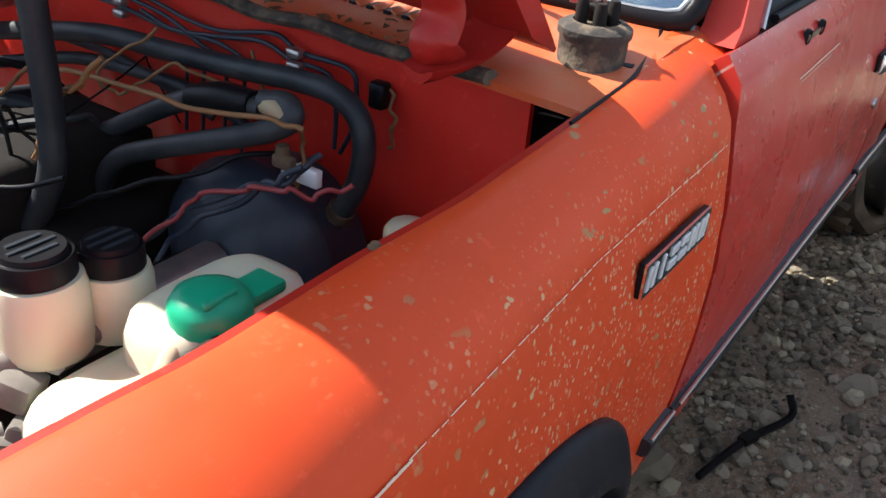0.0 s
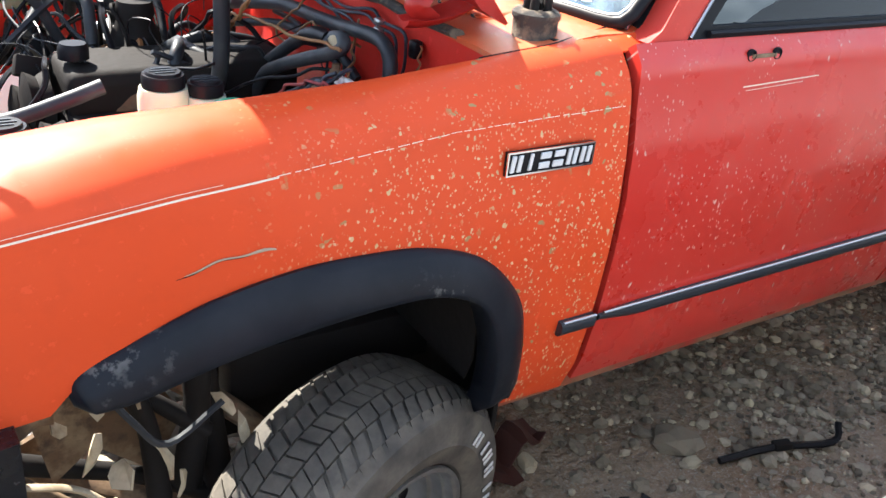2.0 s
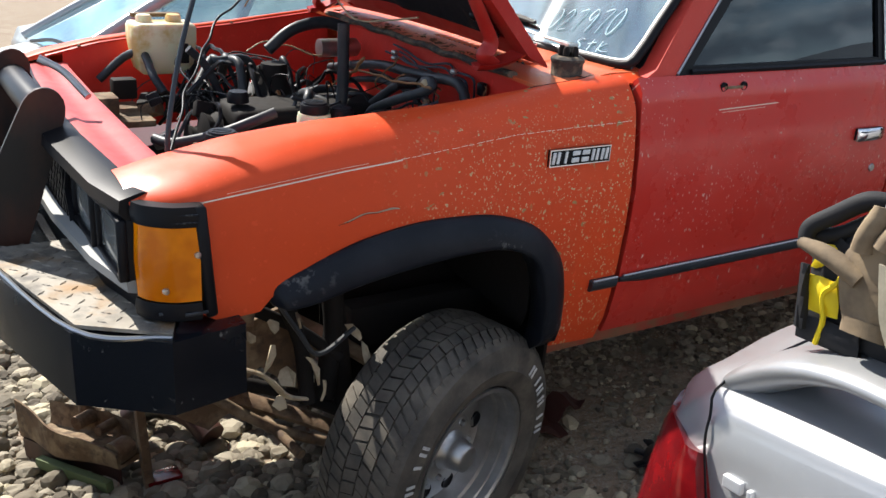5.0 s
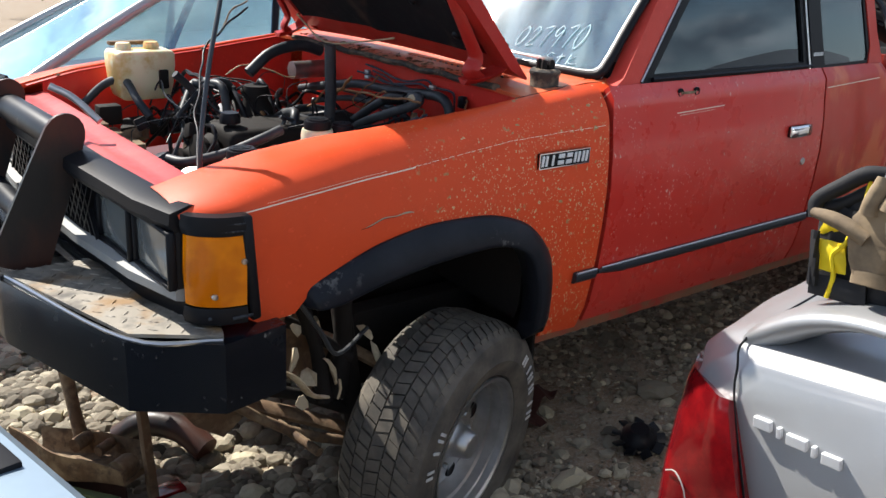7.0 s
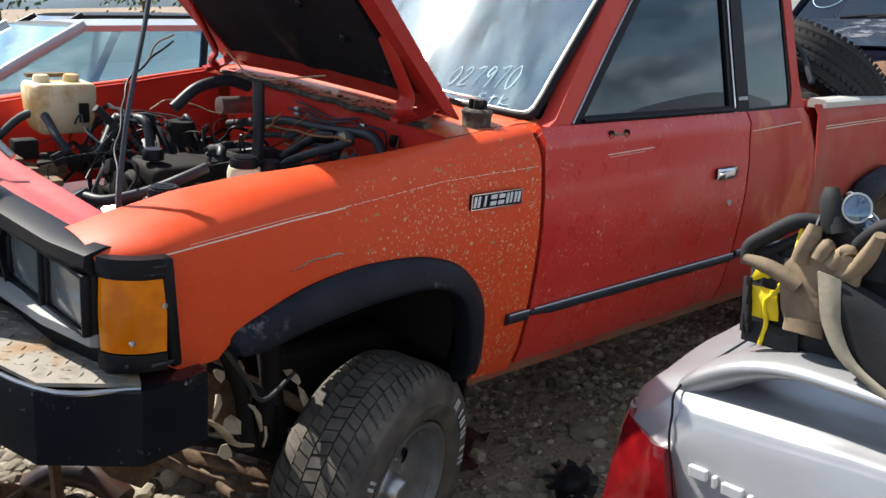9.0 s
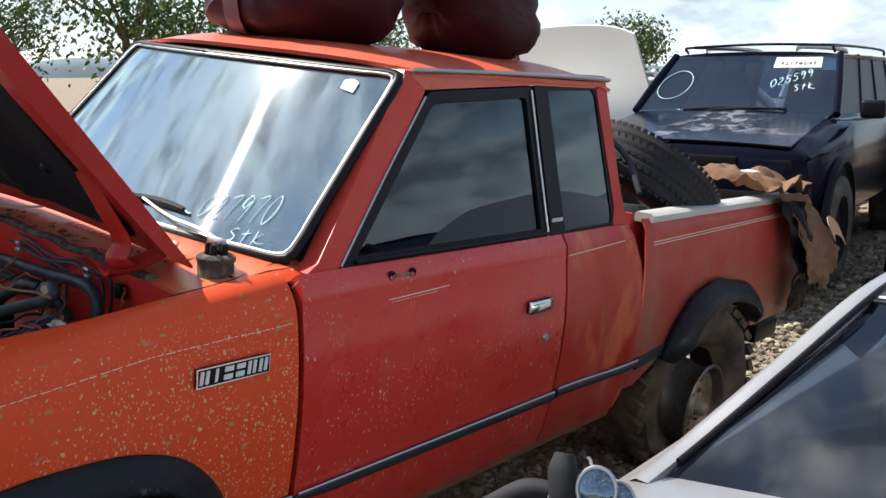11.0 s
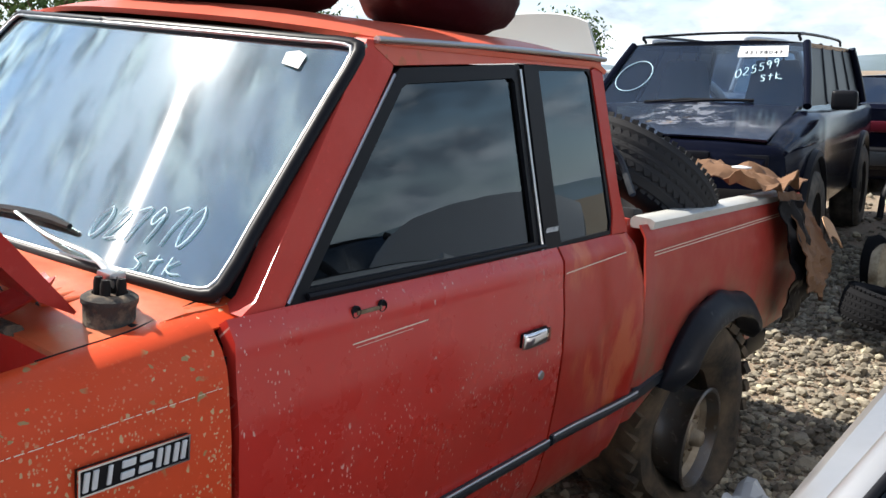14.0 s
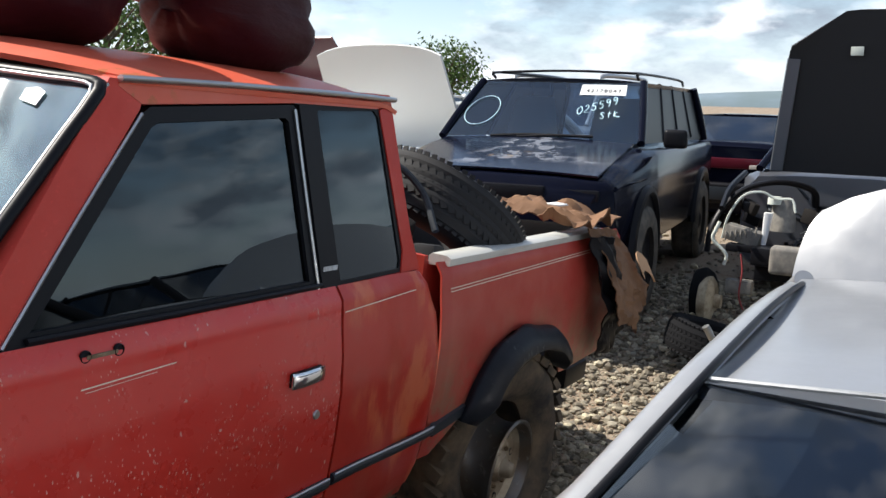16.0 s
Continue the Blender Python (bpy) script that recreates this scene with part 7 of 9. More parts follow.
part("cable", tube([(0.0, -0.2, 0.30), (0.05, -0.1, 0.42), (0.0, 0.0, 0.5), (0.08, 0.1, 0.4)], 0.012, 7, 5), "hose", clutter)
part("blue_rag", box(0.05, -0.24, 0.22, 0.12, 0.06, 0.02, 0.008), Mat("blue_cloth", (0.03, 0.10, 0.30), 0.8).m, clutter)


# crumpled cardboard over the tail
def fold(a, b, k=1.0):
    """Sharp-edged creases of bent board."""
    return k * (0.07 * abs(noise.noise((a * 1.6, b * 1.3, 2))) + 0.028 * abs(noise.noise((a * 3.7, b * 3.1, 5))) + 0.02 * noise.noise((a, b, 8)))


def card_top(u, v):
    return (2.70 + 0.44 * v + 0.05 * noise.noise((u * 3, v * 3, 1)), 0.60 - 0.62 * u, 1.165 + 1.6 * fold(u * 2, v * 2) + 0.04 * math.sin(2.6 * u))


def card_side(u, v):
    return (2.80 + 0.52 * u + 0.22 * v + 0.03 * math.sin(7 * v + 4 * u), 0.0 - 0.15 * math.sin(1.5 * min(1, v * 1.5)) + 0.9 * fold(u * 2, v * 3) + 0.03 * u, 1.185 - 0.50 * v - 0.05 * u + 0.35 * fold(u * 3, v))


cb = thing("cardboard_sheet", "crumpled brown cardboard draped over the tail of the bed", "cardboard", TILT_M)
part("crumpled_top", sheet(list(np.linspace(0, 1, 30)), list(np.linspace(0, 1, 20)), card_top, 0.005, keep=lambda u, v: not (u < 0.25 and v > 0.6 + u)), "card", cb, sharp=18)
part("hanging_side", sheet(list(np.linspace(0, 1, 18)), list(np.linspace(0, 1, 26)), card_side, 0.005, keep=lambda u, v: not (v > 0.86 - 0.2 * u * math.sin(9 * u))), "card", cb, sharp=18)
part("torn_flap", sheet(list(np.linspace(0, 1, 7)), list(np.linspace(0, 1, 6)), lambda u, v: (3.26 + 0.14 * u, -0.09 - 0.05 * v + 0.02 * math.sin(6 * u), 1.03 - 0.08 * v + 0.03 * math.sin(5 * u)), 0.004), Mat("pale_cardboard", (0.50, 0.30, 0.17), 0.85).bump(20, 0.2, 0.003).m, cb, "paler torn flap")
# Black sheet added for the shaded inside of the hanging board.
part("dark_lining", sheet(list(np.linspace(0, 1, 10)), list(np.linspace(0, 1, 18)), lambda u, v: (2.80 + 0.16 * u + 0.26 * v, -0.015 - 0.05 * math.sin(3 * v) + 0.05 * noise.noise((u * 5, v * 6, 3)) - 0.03 * u, 1.15 - 0.55 * v), 0.006), "black", cb, "black sheet for the shade inside the cardboard")
part("white_scrap", box(2.92, 0.20, 1.25, 0.10, 0.06, 0.008, 0.002, 1), "white", cb)


# ---- cars ----
def ring_body(sections):
    """Skin a car's lower body from (x, half width, z low, z shoulder, z top, half top) sections."""
    rings = []
    S = [np.array(q, float) for q in sections]
    fine = []
    for i in range(len(S) - 1):
        a, b = S[i], S[i + 1]
        for t in (0.0, 0.25, 0.5, 0.75):
            fine.append(a + (b - a) * (t * t * (3 - 2 * t) * 0.6 + t * 0.4) if np.abs(b - a)[1:].max() > 0.02 else a + (b - a) * t)
            fine[-1][0] = a[0] + (b[0] - a[0]) * t
    fine.append(S[-1])
    for x, hw, zl, zs, zt, ht in fine:
        half = [(hw * 0.90, zl), (hw * 0.98, zl + 0.06), (hw, (zl + zs) / 2), (hw * 0.985, zs - 0.03), (hw * 0.95, zs), (ht, zt), (ht * 0.6, zt + 0.018), (0, zt + 0.025)]
        rings.append([(x, y, z) for y, z in half] + [(x, -y, z) for y, z in half[-2::-1]])
    return loft(rings)


def plain_wheel(name, parent, x, y, R=0.31, w=0.2, mat="alloy"):
    e = new(name); e.parent = parent; e.matrix_basis = Matrix.Translation((x, y, R)) @ (Matrix.Rotation(math.pi, 4, "Z") if y > 0 else Matrix.Identity(4))
    h = w / 2
    part("tyre", lathe([(R * 0.62, -h * 0.9), (R * 0.85, -h), (R * 0.97, -h * 0.8), (R, -h * 0.4), (R, h * 0.4), (R * 0.97, h * 0.8), (R * 0.85, h), (R * 0.62, h * 0.9)], 36, "y"), "rubber", e)
    part("rim", lathe([(R * 0.63, -h * 0.9), (R * 0.58, -h * 0.7), (R * 0.3, -h * 0.55), (R * 0.12, -h * 0.8), (0, -h * 0.8)], 28, "y"), mat, e)
    return e


def pane(parent, quad, mat="glass_dark", name="pane", label="", thick=0.004):
    bm = bmesh.new()
    a, b, c, d = (Vector(p) for p in quad)
    n = 6
    g = [[bm.verts.new((a * (1 - u) + b * u) * (1 - v) + (d * (1 - u) + c * u) * v) for v in np.linspace(0, 1, 4)] for u in np.linspace(0, 1, n)]
    for i in range(n - 1):
        for j in range(3):
            bm.faces.new((g[i][j], g[i + 1][j], g[i + 1][j + 1], g[i][j + 1]))
    return part(name, bm, mat, parent, label)


def greenhouse(car, base, top, paintmat, hw, ht, names=("windshield", "rear_window"), side_posts=(0.5,), glassmat="glass_dark", roofmat=None, crown=0.03, sidemat=None, rear_posts=True):
    """Roof on pillars: base and top are (x front, x rear, z front, z rear)."""
    bx0, bx1, bz0, bz1 = base
    tx0, tx1, tz0, tz1 = top
    rings = []
    for t in np.linspace(0, 1, 8):
        x, z = tx0 + (tx1 - tx0) * t, tz0 + (tz1 - tz0) * t
        e = 1 - 0.35 * (abs(2 * t - 1)) ** 4
        rings.append([(x, y * ht, z + crown * e * (1 - abs(y) ** 3)) for y in np.linspace(-1, 1, 13)] + [(x, y * ht * 0.99, z - 0.03 + crown * e * (1 - abs(y) ** 3) * 0.8) for y in np.linspace(1, -1, 13)])
    part("roof", loft(rings), roofmat or paintmat, car)
    for s in (-1, 1):
        part("pillar", tube([(bx0, s * hw, bz0), ((bx0 + tx0) / 2, s * (hw + ht) / 2, (bz0 + tz0) / 2 + 0.01), (tx0, s * ht * 0.985, tz0)], 0.028, 16, 4), paintmat, car)
        if rear_posts:
            part("pillar", tube([(bx1, s * hw, bz1), ((bx1 + tx1) / 2, s * (hw + ht) / 2, (bz1 + tz1) / 2 + 0.01), (tx1, s * ht * 0.985, tz1)], 0.045, 16, 4), paintmat, car)
        for k in side_posts:
            part("pillar", tube([(bx0 + (bx1 - bx0) * k, s * hw * 0.975, bz0), (tx0 + (tx1 - tx0) * k, s * ht * 0.955, tz0 + (tz1 - tz0) * k)], 0.022, 10, 2), "black", car)
        pane(car, ((bx0 + 0.03, s * hw * 0.99, bz0), (bx1 - 0.03, s * hw * 0.99, bz1), (tx1, s * ht * 0.98, tz1 - 0.02), (tx0, s * ht * 0.98, tz0 - 0.02)), sidemat or glassmat, "side_glass")
    w = pane(car, ((bx0, -hw, bz0), (bx0, hw, bz0), (tx0, ht, tz0), (tx0, -ht, tz0)), glassmat, names[0])
    r = pane(car, ((bx1, -hw, bz1), (bx1, hw, bz1), (tx1, ht, tz1), (tx1, -ht, tz1)), glassmat, names[1])
    return w, r


def inside_seats(car, x, z, hw):
    for s in (-1, 1):
        part("seat", loft([[(x + 0.10 * t + 0.05 * math.cos(q), s * hw * 0.5 + 0.22 * math.sin(q) * (1 - 0.3 * t ** 3), z + 0.5 * t) for q in np.linspace(0, 2 * math.pi, 12, endpoint=False)] for t in (0, 0.4, 0.8, 1)]), "seatgrey", car)


# silver sedan beside the truck, seen from its tail
SX, SY = -0.60, -1.625
sedan = thing("silver_sedan", "silver sedan sunk to the ground, boot spoiler, hood raised", "car", Matrix.Translation((SX, SY, 0)))
bm = ring_body([(0.0, 0.715, 0.30, 0.80, 0.862, 0.62), (0.012, 0.755, 0.30, 0.812, 0.878, 0.66), (0.05, 0.80, 0.28, 0.838, 0.893, 0.70), (0.12, 0.835, 0.22, 0.865, 0.900, 0.71), (0.30, 0.845, 0.10, 0.885, 0.905, 0.72), (0.62, 0.85, 0.06, 0.90, 0.915, 0.72), (1.2, 0.855, 0.04, 0.90, 0.90, 0.74), (2.4, 0.855, 0.04, 0.87, 0.87, 0.74), (3.2, 0.85, 0.05, 0.84, 0.85, 0.72), (3.3, 0.85, 0.05, 0.80, 0.70, 0.66), (4.2, 0.80, 0.05, 0.66, 0.62, 0.6), (4.40, 0.66, 0.14, 0.46, 0.5, 0.5)])
part("body", bm, "silver", sedan, "silver sedan body", sharp=45)
# boot lid line and rear face detail
part("boot_seam", tube([(-0.020, 0.585, 0.42), (-0.022, 0.612, 0.54), (-0.016, 0.640, 0.66), (-0.004, 0.676, 0.80), (0.010, 0.684, 0.86), (0.05, 0.694, 0.903), (0.30, 0.71, 0.917)], 0.0022, 6, 4), "black", sedan)
greenhouse(sedan, (2.98, 0.82, 0.90, 0.905), (2.60, 1.40, 1.160, 1.165), "silver", 0.745, 0.575, ("windshield", "rear_window"), (0.5,), "glass_dark", crown=0.035, rear_posts=False)
for s in (1, -1):
    rail = smooth_path([(2.75, 0.610, 1.085), (2.5, 0.580, 1.160), (2.0, 0.572, 1.192), (1.60, 0.572, 1.192), (1.38, 0.585, 1.170), (1.15, 0.655, 1.065), (0.92, 0.735, 0.950), (0.78, 0.768, 0.905)], 5)
    strip = loft([[p + Vector((0, 0.062, -0.075)), p + Vector((0, 0.046, -0.030)), p + Vector((0, 0.028, -0.006)), p + Vector((0, 0.008, 0.006)), p + Vector((0, -0.016, 0.004)), p + Vector((0, -0.018, -0.02))] for p in rail], False, False)
    if s < 0:
        bmesh.ops.transform(strip, matrix=Matrix.Diagonal((1, -1, 1, 1)), verts=strip.verts)
    part("side_rail", strip, "silver", sedan, "silver roof side rail" if s > 0 else "")
    part("roof_moulding", tube([(p.x, s * (p.y - 0.022), p.z + 0.004) for p in rail[2:-3]], 0.0075, 8, 2), "black", sedan, "black roof ditch moulding" if s > 0 else "")
part("glass_edge", tube([(1.402, -0.57, 1.172), (1.388, 0, 1.206), (1.402, 0.57, 1.172)], 0.005, 6, 4), "alloy", sedan)
part("parcel_shelf", box(0.95, 0, 0.86, 0.7, 1.25, 0.03, 0.01), Mat("pale_shelf_cloth", (0.42, 0.48, 0.48), 0.9).bump(30, 0.2, 0.003).m, sedan, "pale rear parcel shelf")
for s in (-0.36, 0.36):
    part("headrest", loft([[(1.28 + 0.05 * math.cos(q) * k, s + 0.14 * math.sin(q) * k, z) for q in np.linspace(0, 2 * math.pi, 14, endpoint=False)] for z, k in ((0.86, 0.8), (0.92, 1), (0.99, 1), (1.03, 0.7), (1.04, 0.3))]), Mat("pale_headrest", (0.42, 0.46, 0.45), 0.9).m, sedan)
part("rear_seat", box(1.35, 0, 0.70, 0.18, 1.2, 0.36, 0.06, 3), "seatgrey", sedan)
# spoiler: arched blade on two feet
rings = []
for y in np.linspace(-0.70, 0.70, 49):
    e = abs(y) / 0.70
    lift = 0.088 * (1 - max(0, (e - 0.66) / 0.34) ** 2.2)
    chord = 0.165 - 0.02 * e
    xb = 0.01 + 0.035 * e * e
    zc = 0.888 + lift
    deep_ = 0.016 + 0.03 * max(0, min(1, (e - 0.7) / 0.2))
    rings.append([(xb + chord * (0.5 - 0.5 * math.cos(q)), y, zc + 0.008 + (0.020 * math.sin(q) ** 0.8 if math.sin(q) > 0 else -deep_ * abs(math.sin(q)) ** 0.8)) for q in np.linspace(0, 2 * math.pi, 20, endpoint=False)])
part("boot_spoiler", loft(rings), "silver", sedan, "silver arched boot spoiler", sharp=60)
# tail lamp wrapping the corner
for s in (1, -1):
    rings = []
    for t in np.linspace(0, 1, 15):
        ring = []
        for z, bulge in ((0.47, 0.000), (0.485, 0.010), (0.56, 0.016), (0.64, 0.017), (0.72, 0.015), (0.79, 0.010), (0.812, 0.002)):
            yi = interp(z, [(0.47, 0.598), (0.65, 0.641), (0.82, 0.680)])
            cx = interp(z, [(0.47, -0.040), (0.60, -0.018), (0.70, 0.012), (0.82, 0.050)])
            path = [(-0.014, yi), (-0.016, 0.70), (cx * 0.6 - 0.004, 0.758), (cx + 0.012, 0.805), (cx + 0.07, 0.838), (cx + 0.15, 0.852)]
            q = t * (len(path) - 1)
            i = min(int(q), len(path) - 2)
            x = path[i][0] + (path[i + 1][0] - path[i][0]) * (q - i)
            y = path[i][1] + (path[i + 1][1] - path[i][1]) * (q - i)
            ring.append(Vector((x - bulge * (1 - 0.5 * t), s * (y + bulge * t * 0.8), z - 0.012 * max(0, t - 0.3))))
        ring += [ring[-1] + Vector((0.04, -0.004 * s, -0.02)), ring[0] + Vector((0.04, 0.004 * s, 0.02))]
        rings.append(ring)
    tl = part("tail_lamp", loft(rings), "redlens", sedan, "cracked red tail lamp" if s > 0 else "")
    part("reverse_lens", box(-0.028, s * 0.655, 0.525, 0.014, 0.07, 0.06, 0.006, 3), "clearlens", tl, "ribbed clear reverse lens")
    part("crack", tube([(-0.018, s * 0.800, 0.625), (-0.030, s * 0.770, 0.640), (-0.036, s * 0.745, 0.615), (-0.036, s * 0.735, 0.56), (-0.034, s * 0.725, 0.50)], 0.0016, 5, 3), "clearlens", tl)
# plain bright blocks where the model badge sits
for k, (y0, w, z0) in enumerate(((0.638, 0.036, 0.786), (0.594, 0.009, 0.782), (0.578, 0.040, 0.778), (0.532, 0.009, 0.774), (0.516, 0.036, 0.770))):
    bm = box(-0.004, y0 - w / 2, z0, 0.010, w * 0.9, 0.019, 0.0022, 2)
    part("emblem_block", bm, "emblem", sedan, "" if k else "plain bright block", smooth=False)
part("rear_bumper", loft([[(x, y, 0.30), (x - 0.05, y, 0.32), (x - 0.06, y, 0.44), (x - 0.02, y, 0.47), (x + 0.04, y, 0.47)] for y, x in ((-0.84, 0.20), (-0.76, 0.04), (-0.5, -0.02), (0, -0.04), (0.5, -0.02), (0.76, 0.04), (0.84, 0.20))]), "silver", sedan)
# raised hood, its paint toward the windshield
bm = sheet(list(np.linspace(0, 1, 10)), list(np.linspace(-0.72, 0.72, 14)), lambda t, y: (3.42 + 0.26 * t - 0.03 * (1 - (y / 0.72) ** 2), y * (1 - 0.10 * t ** 3), 0.86 + 0.535 * t - 0.15 * (abs(y) / 0.72) ** 3 * t ** 2), 0.02)
part("raised_hood", bm, "silver", sedan, "raised silver hood")
part("floor_pan", box(2.0, 0, 0.10, 4.0, 1.5, 0.1, 0.02), "dark", sedan)

# tool bag, gloves and apron heaped on the spoiler
BAG = Matrix.Translation((-0.5, -1.0, 0.995))


def heap(u, v, d=0.0):
    """Along the car's tail, up, and out towards the lane."""
    return Vector((-d, -u - 0.51 * d, v + 0.41 * d))


bag = thing("tool_bag", "open black and yellow nylon tool bag on the silver boot", "tool bag", BAG)
rings = []
for z, kx, ky in ((0.0, 0.93, 0.94), (0.012, 1.0, 1.0), (0.07, 1.03, 1.02), (0.12, 1.0, 1.0), (0.142, 0.93, 0.96), (0.135, 0.80, 0.86), (0.06, 0.78, 0.84)):
    rings.append([(0.052 + 0.062 * kx * (abs(math.cos(q)) ** 0.5) * (1 if math.cos(q) > 0 else -1) + 0.004 * math.sin(9 * q + 30 * z), -0.150 + 0.148 * ky * (abs(math.sin(q)) ** 0.5) * (1 if math.sin(q) > 0 else -1) + 0.005 * math.sin(7 * q), z + 0.006 * math.sin(3 * q)) for q in np.linspace(0, 2 * math.pi, 36, endpoint=False)])
body = part("bag_body", loft(rings), "fabric", bag, "black nylon body")


def patch(u0, u1, v0, v1, d, mat, label="", skew=0.0, sag=0.006):
    bm = sheet(list(np.linspace(0, 1, 7)), list(np.linspace(0, 1, 7)), lambda a, b: tuple(heap(u0 + (u1 - u0) * a + skew * b, v0 + (v1 - v0) * b, d + sag * math.sin(math.pi * a) * math.sin(math.pi * b) + 0.002 * math.sin(9 * a + 5 * b))), 0.004)
    return part("panel", bm, mat, bag, label)


patch(0.010, 0.064, 0.040, 0.088, 0.014, "yellow", "yellow nylon side panel", -0.004)
patch(0.004, 0.016, 0.010, 0.100, 0.020, "fabric")
patch(0.014, 0.050, 0.100, 0.136, -0.004, "yellow", "", 0.016)
patch(0.006, 0.100, -0.004, 0.030, 0.014, "fabric", "", 0.0)
patch(0.232, 0.292, 0.030, 0.130, 0.000, "yellow", "", -0.020)
patch(0.236, 0.252, 0.045, 0.150, 0.010, "fabric", "", -0.012)
part("oval_badge", xf(lathe([(0, -0.004), (0.016, -0.003), (0.020, 0)], 20, "x"), Matrix.Translation(heap(0.262, 0.104, 0.010)) @ Matrix.Rotation(radians(20), 4, "X") @ Matrix.Diagonal((1, 0.8, 1.2, 1))), "webbing", bag, "grey oval badge without lettering")
part("piping", tube([heap(0.066, 0.125, 0.010), heap(0.060, 0.090, 0.022), heap(0.040, 0.066, 0.024), heap(0.044, 0.030, 0.024), heap(0.036, -0.006, 0.022)], 0.0038, 6, 6), "yellow", bag, "yellow piping")
part("piping", tube([heap(0.088, 0.196, -0.01), heap(0.080, 0.150, 0.010), heap(0.072, 0.120, 0.012)], 0.003, 6, 5), "yellow", bag)
part("carry_handle", tube([heap(0.004, 0.120, 0.018), heap(0.006, 0.150, 0.012), heap(0.040, 0.178, 0.0), heap(0.080, 0.206, -0.01), heap(0.118, 0.214, -0.02)], [0.010, 0.012, 0.013, 0.013, 0.010], 9, 6), "fabric", bag, "padded black carry handle")
part("carry_handle", tube([heap(0.010, 0.140, 0.0), heap(0.050, 0.155, -0.01), heap(0.100, 0.188, -0.02), heap(0.140, 0.19, -0.03)], 0.011, 8, 6), "fabric", bag)
part("shoulder_strap", tube([heap(0.118, 0.224, 0.004), heap(0.108, 0.190, 0.012), heap(0.094, 0.150, 0.016), heap(0.080, 0.118, 0.020)], [0.012, 0.013, 0.014, 0.013], 6, 6, flat=0.30), "webbing", bag, "grey webbing strap")
part("strap_clip", xf(box(0, 0, 0, 0.012, 0.030, 0.026, 0.005, 2), Matrix.Translation(heap(0.082, 0.122, 0.028)) @ Matrix.Rotation(radians(25), 4, "X")), "webbing", bag, "grey plastic strap clip")
for k, (u, v, r) in enumerate(((0.15, 0.16, 0.035), (0.20, 0.165, 0.032), (0.245, 0.155, 0.030), (0.225, 0.19, 0.024), (0.10, 0.15, 0.03))):
    part("stuffing", lobe(tuple(heap(u, v, -0.030)), (r, r * 1.3, r), 11 + k), "fabric", bag)


def glove(label, mat, palm, digits, d):
    """A slack glove laid against the bag: palm is a row of (u, v, half width), digits are rows of (u, v)."""
    g = thing("work_glove", label, "glove", BAG, "work gloves on the tool bag")
    rings = []
    for i, (u, v, w) in enumerate(palm):
        rings.append([heap(u + w * math.cos(q), v + 0.10 * w * math.cos(q), d + 0.014 * math.sin(q) + 0.003 * math.sin(5 * q + 2 * i)) for q in np.linspace(0, 2 * math.pi, 18, endpoint=False)])
    part("palm", loft(rings), mat, g)
    for k, pts in enumerate(digits):
        part("thumb" if k == 0 else "finger", tube([heap(u, v, d + 0.004 + 0.006 * math.sin(k + i)) for i, (u, v) in enumerate(pts)], [0.0185, 0.0180, 0.0165, 0.0110], 10, 5, flat=0.7), mat, g)
    part("cuff", loft([[heap(palm[0][0] + (palm[0][2] + e) * math.cos(q), palm[0][1] - t, d + 0.016 * math.sin(q)) for q in np.linspace(0, 2 * math.pi, 18, endpoint=False)] for t, e in ((-0.006, 0.000), (0.006, 0.002), (0.016, 0.003))], caps=False), mat, g)
    return g


glove("worn tan leather work glove hanging over the tool bag", "leather", ((0.104, 0.044, 0.030), (0.108, 0.066, 0.042), (0.114, 0.092, 0.052), (0.120, 0.116, 0.060), (0.124, 0.138, 0.058), (0.126, 0.156, 0.044)),
      (((0.092, 0.100), (0.062, 0.113), (0.030, 0.122), (0.004, 0.126)), ((0.092, 0.140), (0.096, 0.158), (0.103, 0.178), (0.107, 0.198)), ((0.116, 0.146), (0.123, 0.162), (0.130, 0.172), (0.134, 0.176)), ((0.134, 0.140), (0.146, 0.156), (0.156, 0.166), (0.160, 0.160)), ((0.150, 0.126), (0.172, 0.144), (0.188, 0.170), (0.199, 0.198))), 0.034)
glove("dark grimy work glove on top of the tool bag", "fabric", ((0.190, 0.150, 0.030), (0.180, 0.170, 0.036), (0.168, 0.190, 0.036), (0.156, 0.204, 0.030)),
      (((0.175, 0.18), (0.196, 0.205), (0.212, 0.216), (0.226, 0.210)), ((0.136, 0.196), (0.130, 0.222), (0.127, 0.245), (0.128, 0.262)), ((0.150, 0.196), (0.146, 0.218), (0.148, 0.236), (0.152, 0.246)), ((0.164, 0.190), (0.170, 0.176), (0.166, 0.160), (0.160, 0.150))), 0.004)
glove("brown leather work glove folded behind the glasses", "strapleather", ((0.216, 0.150, 0.024), (0.214, 0.172, 0.028), (0.206, 0.192, 0.026), (0.200, 0.204, 0.018)),
      (((0.205, 0.190), (0.214, 0.210), (0.222, 0.222), (0.230, 0.224)), ((0.140, 0.205), (0.132, 0.215), (0.130, 0.205), (0.136, 0.195))), -0.012)
gg = thing("sunglasses", "chrome-rimmed mirrored sunglasses on the tool bag", "glasses", BAG)
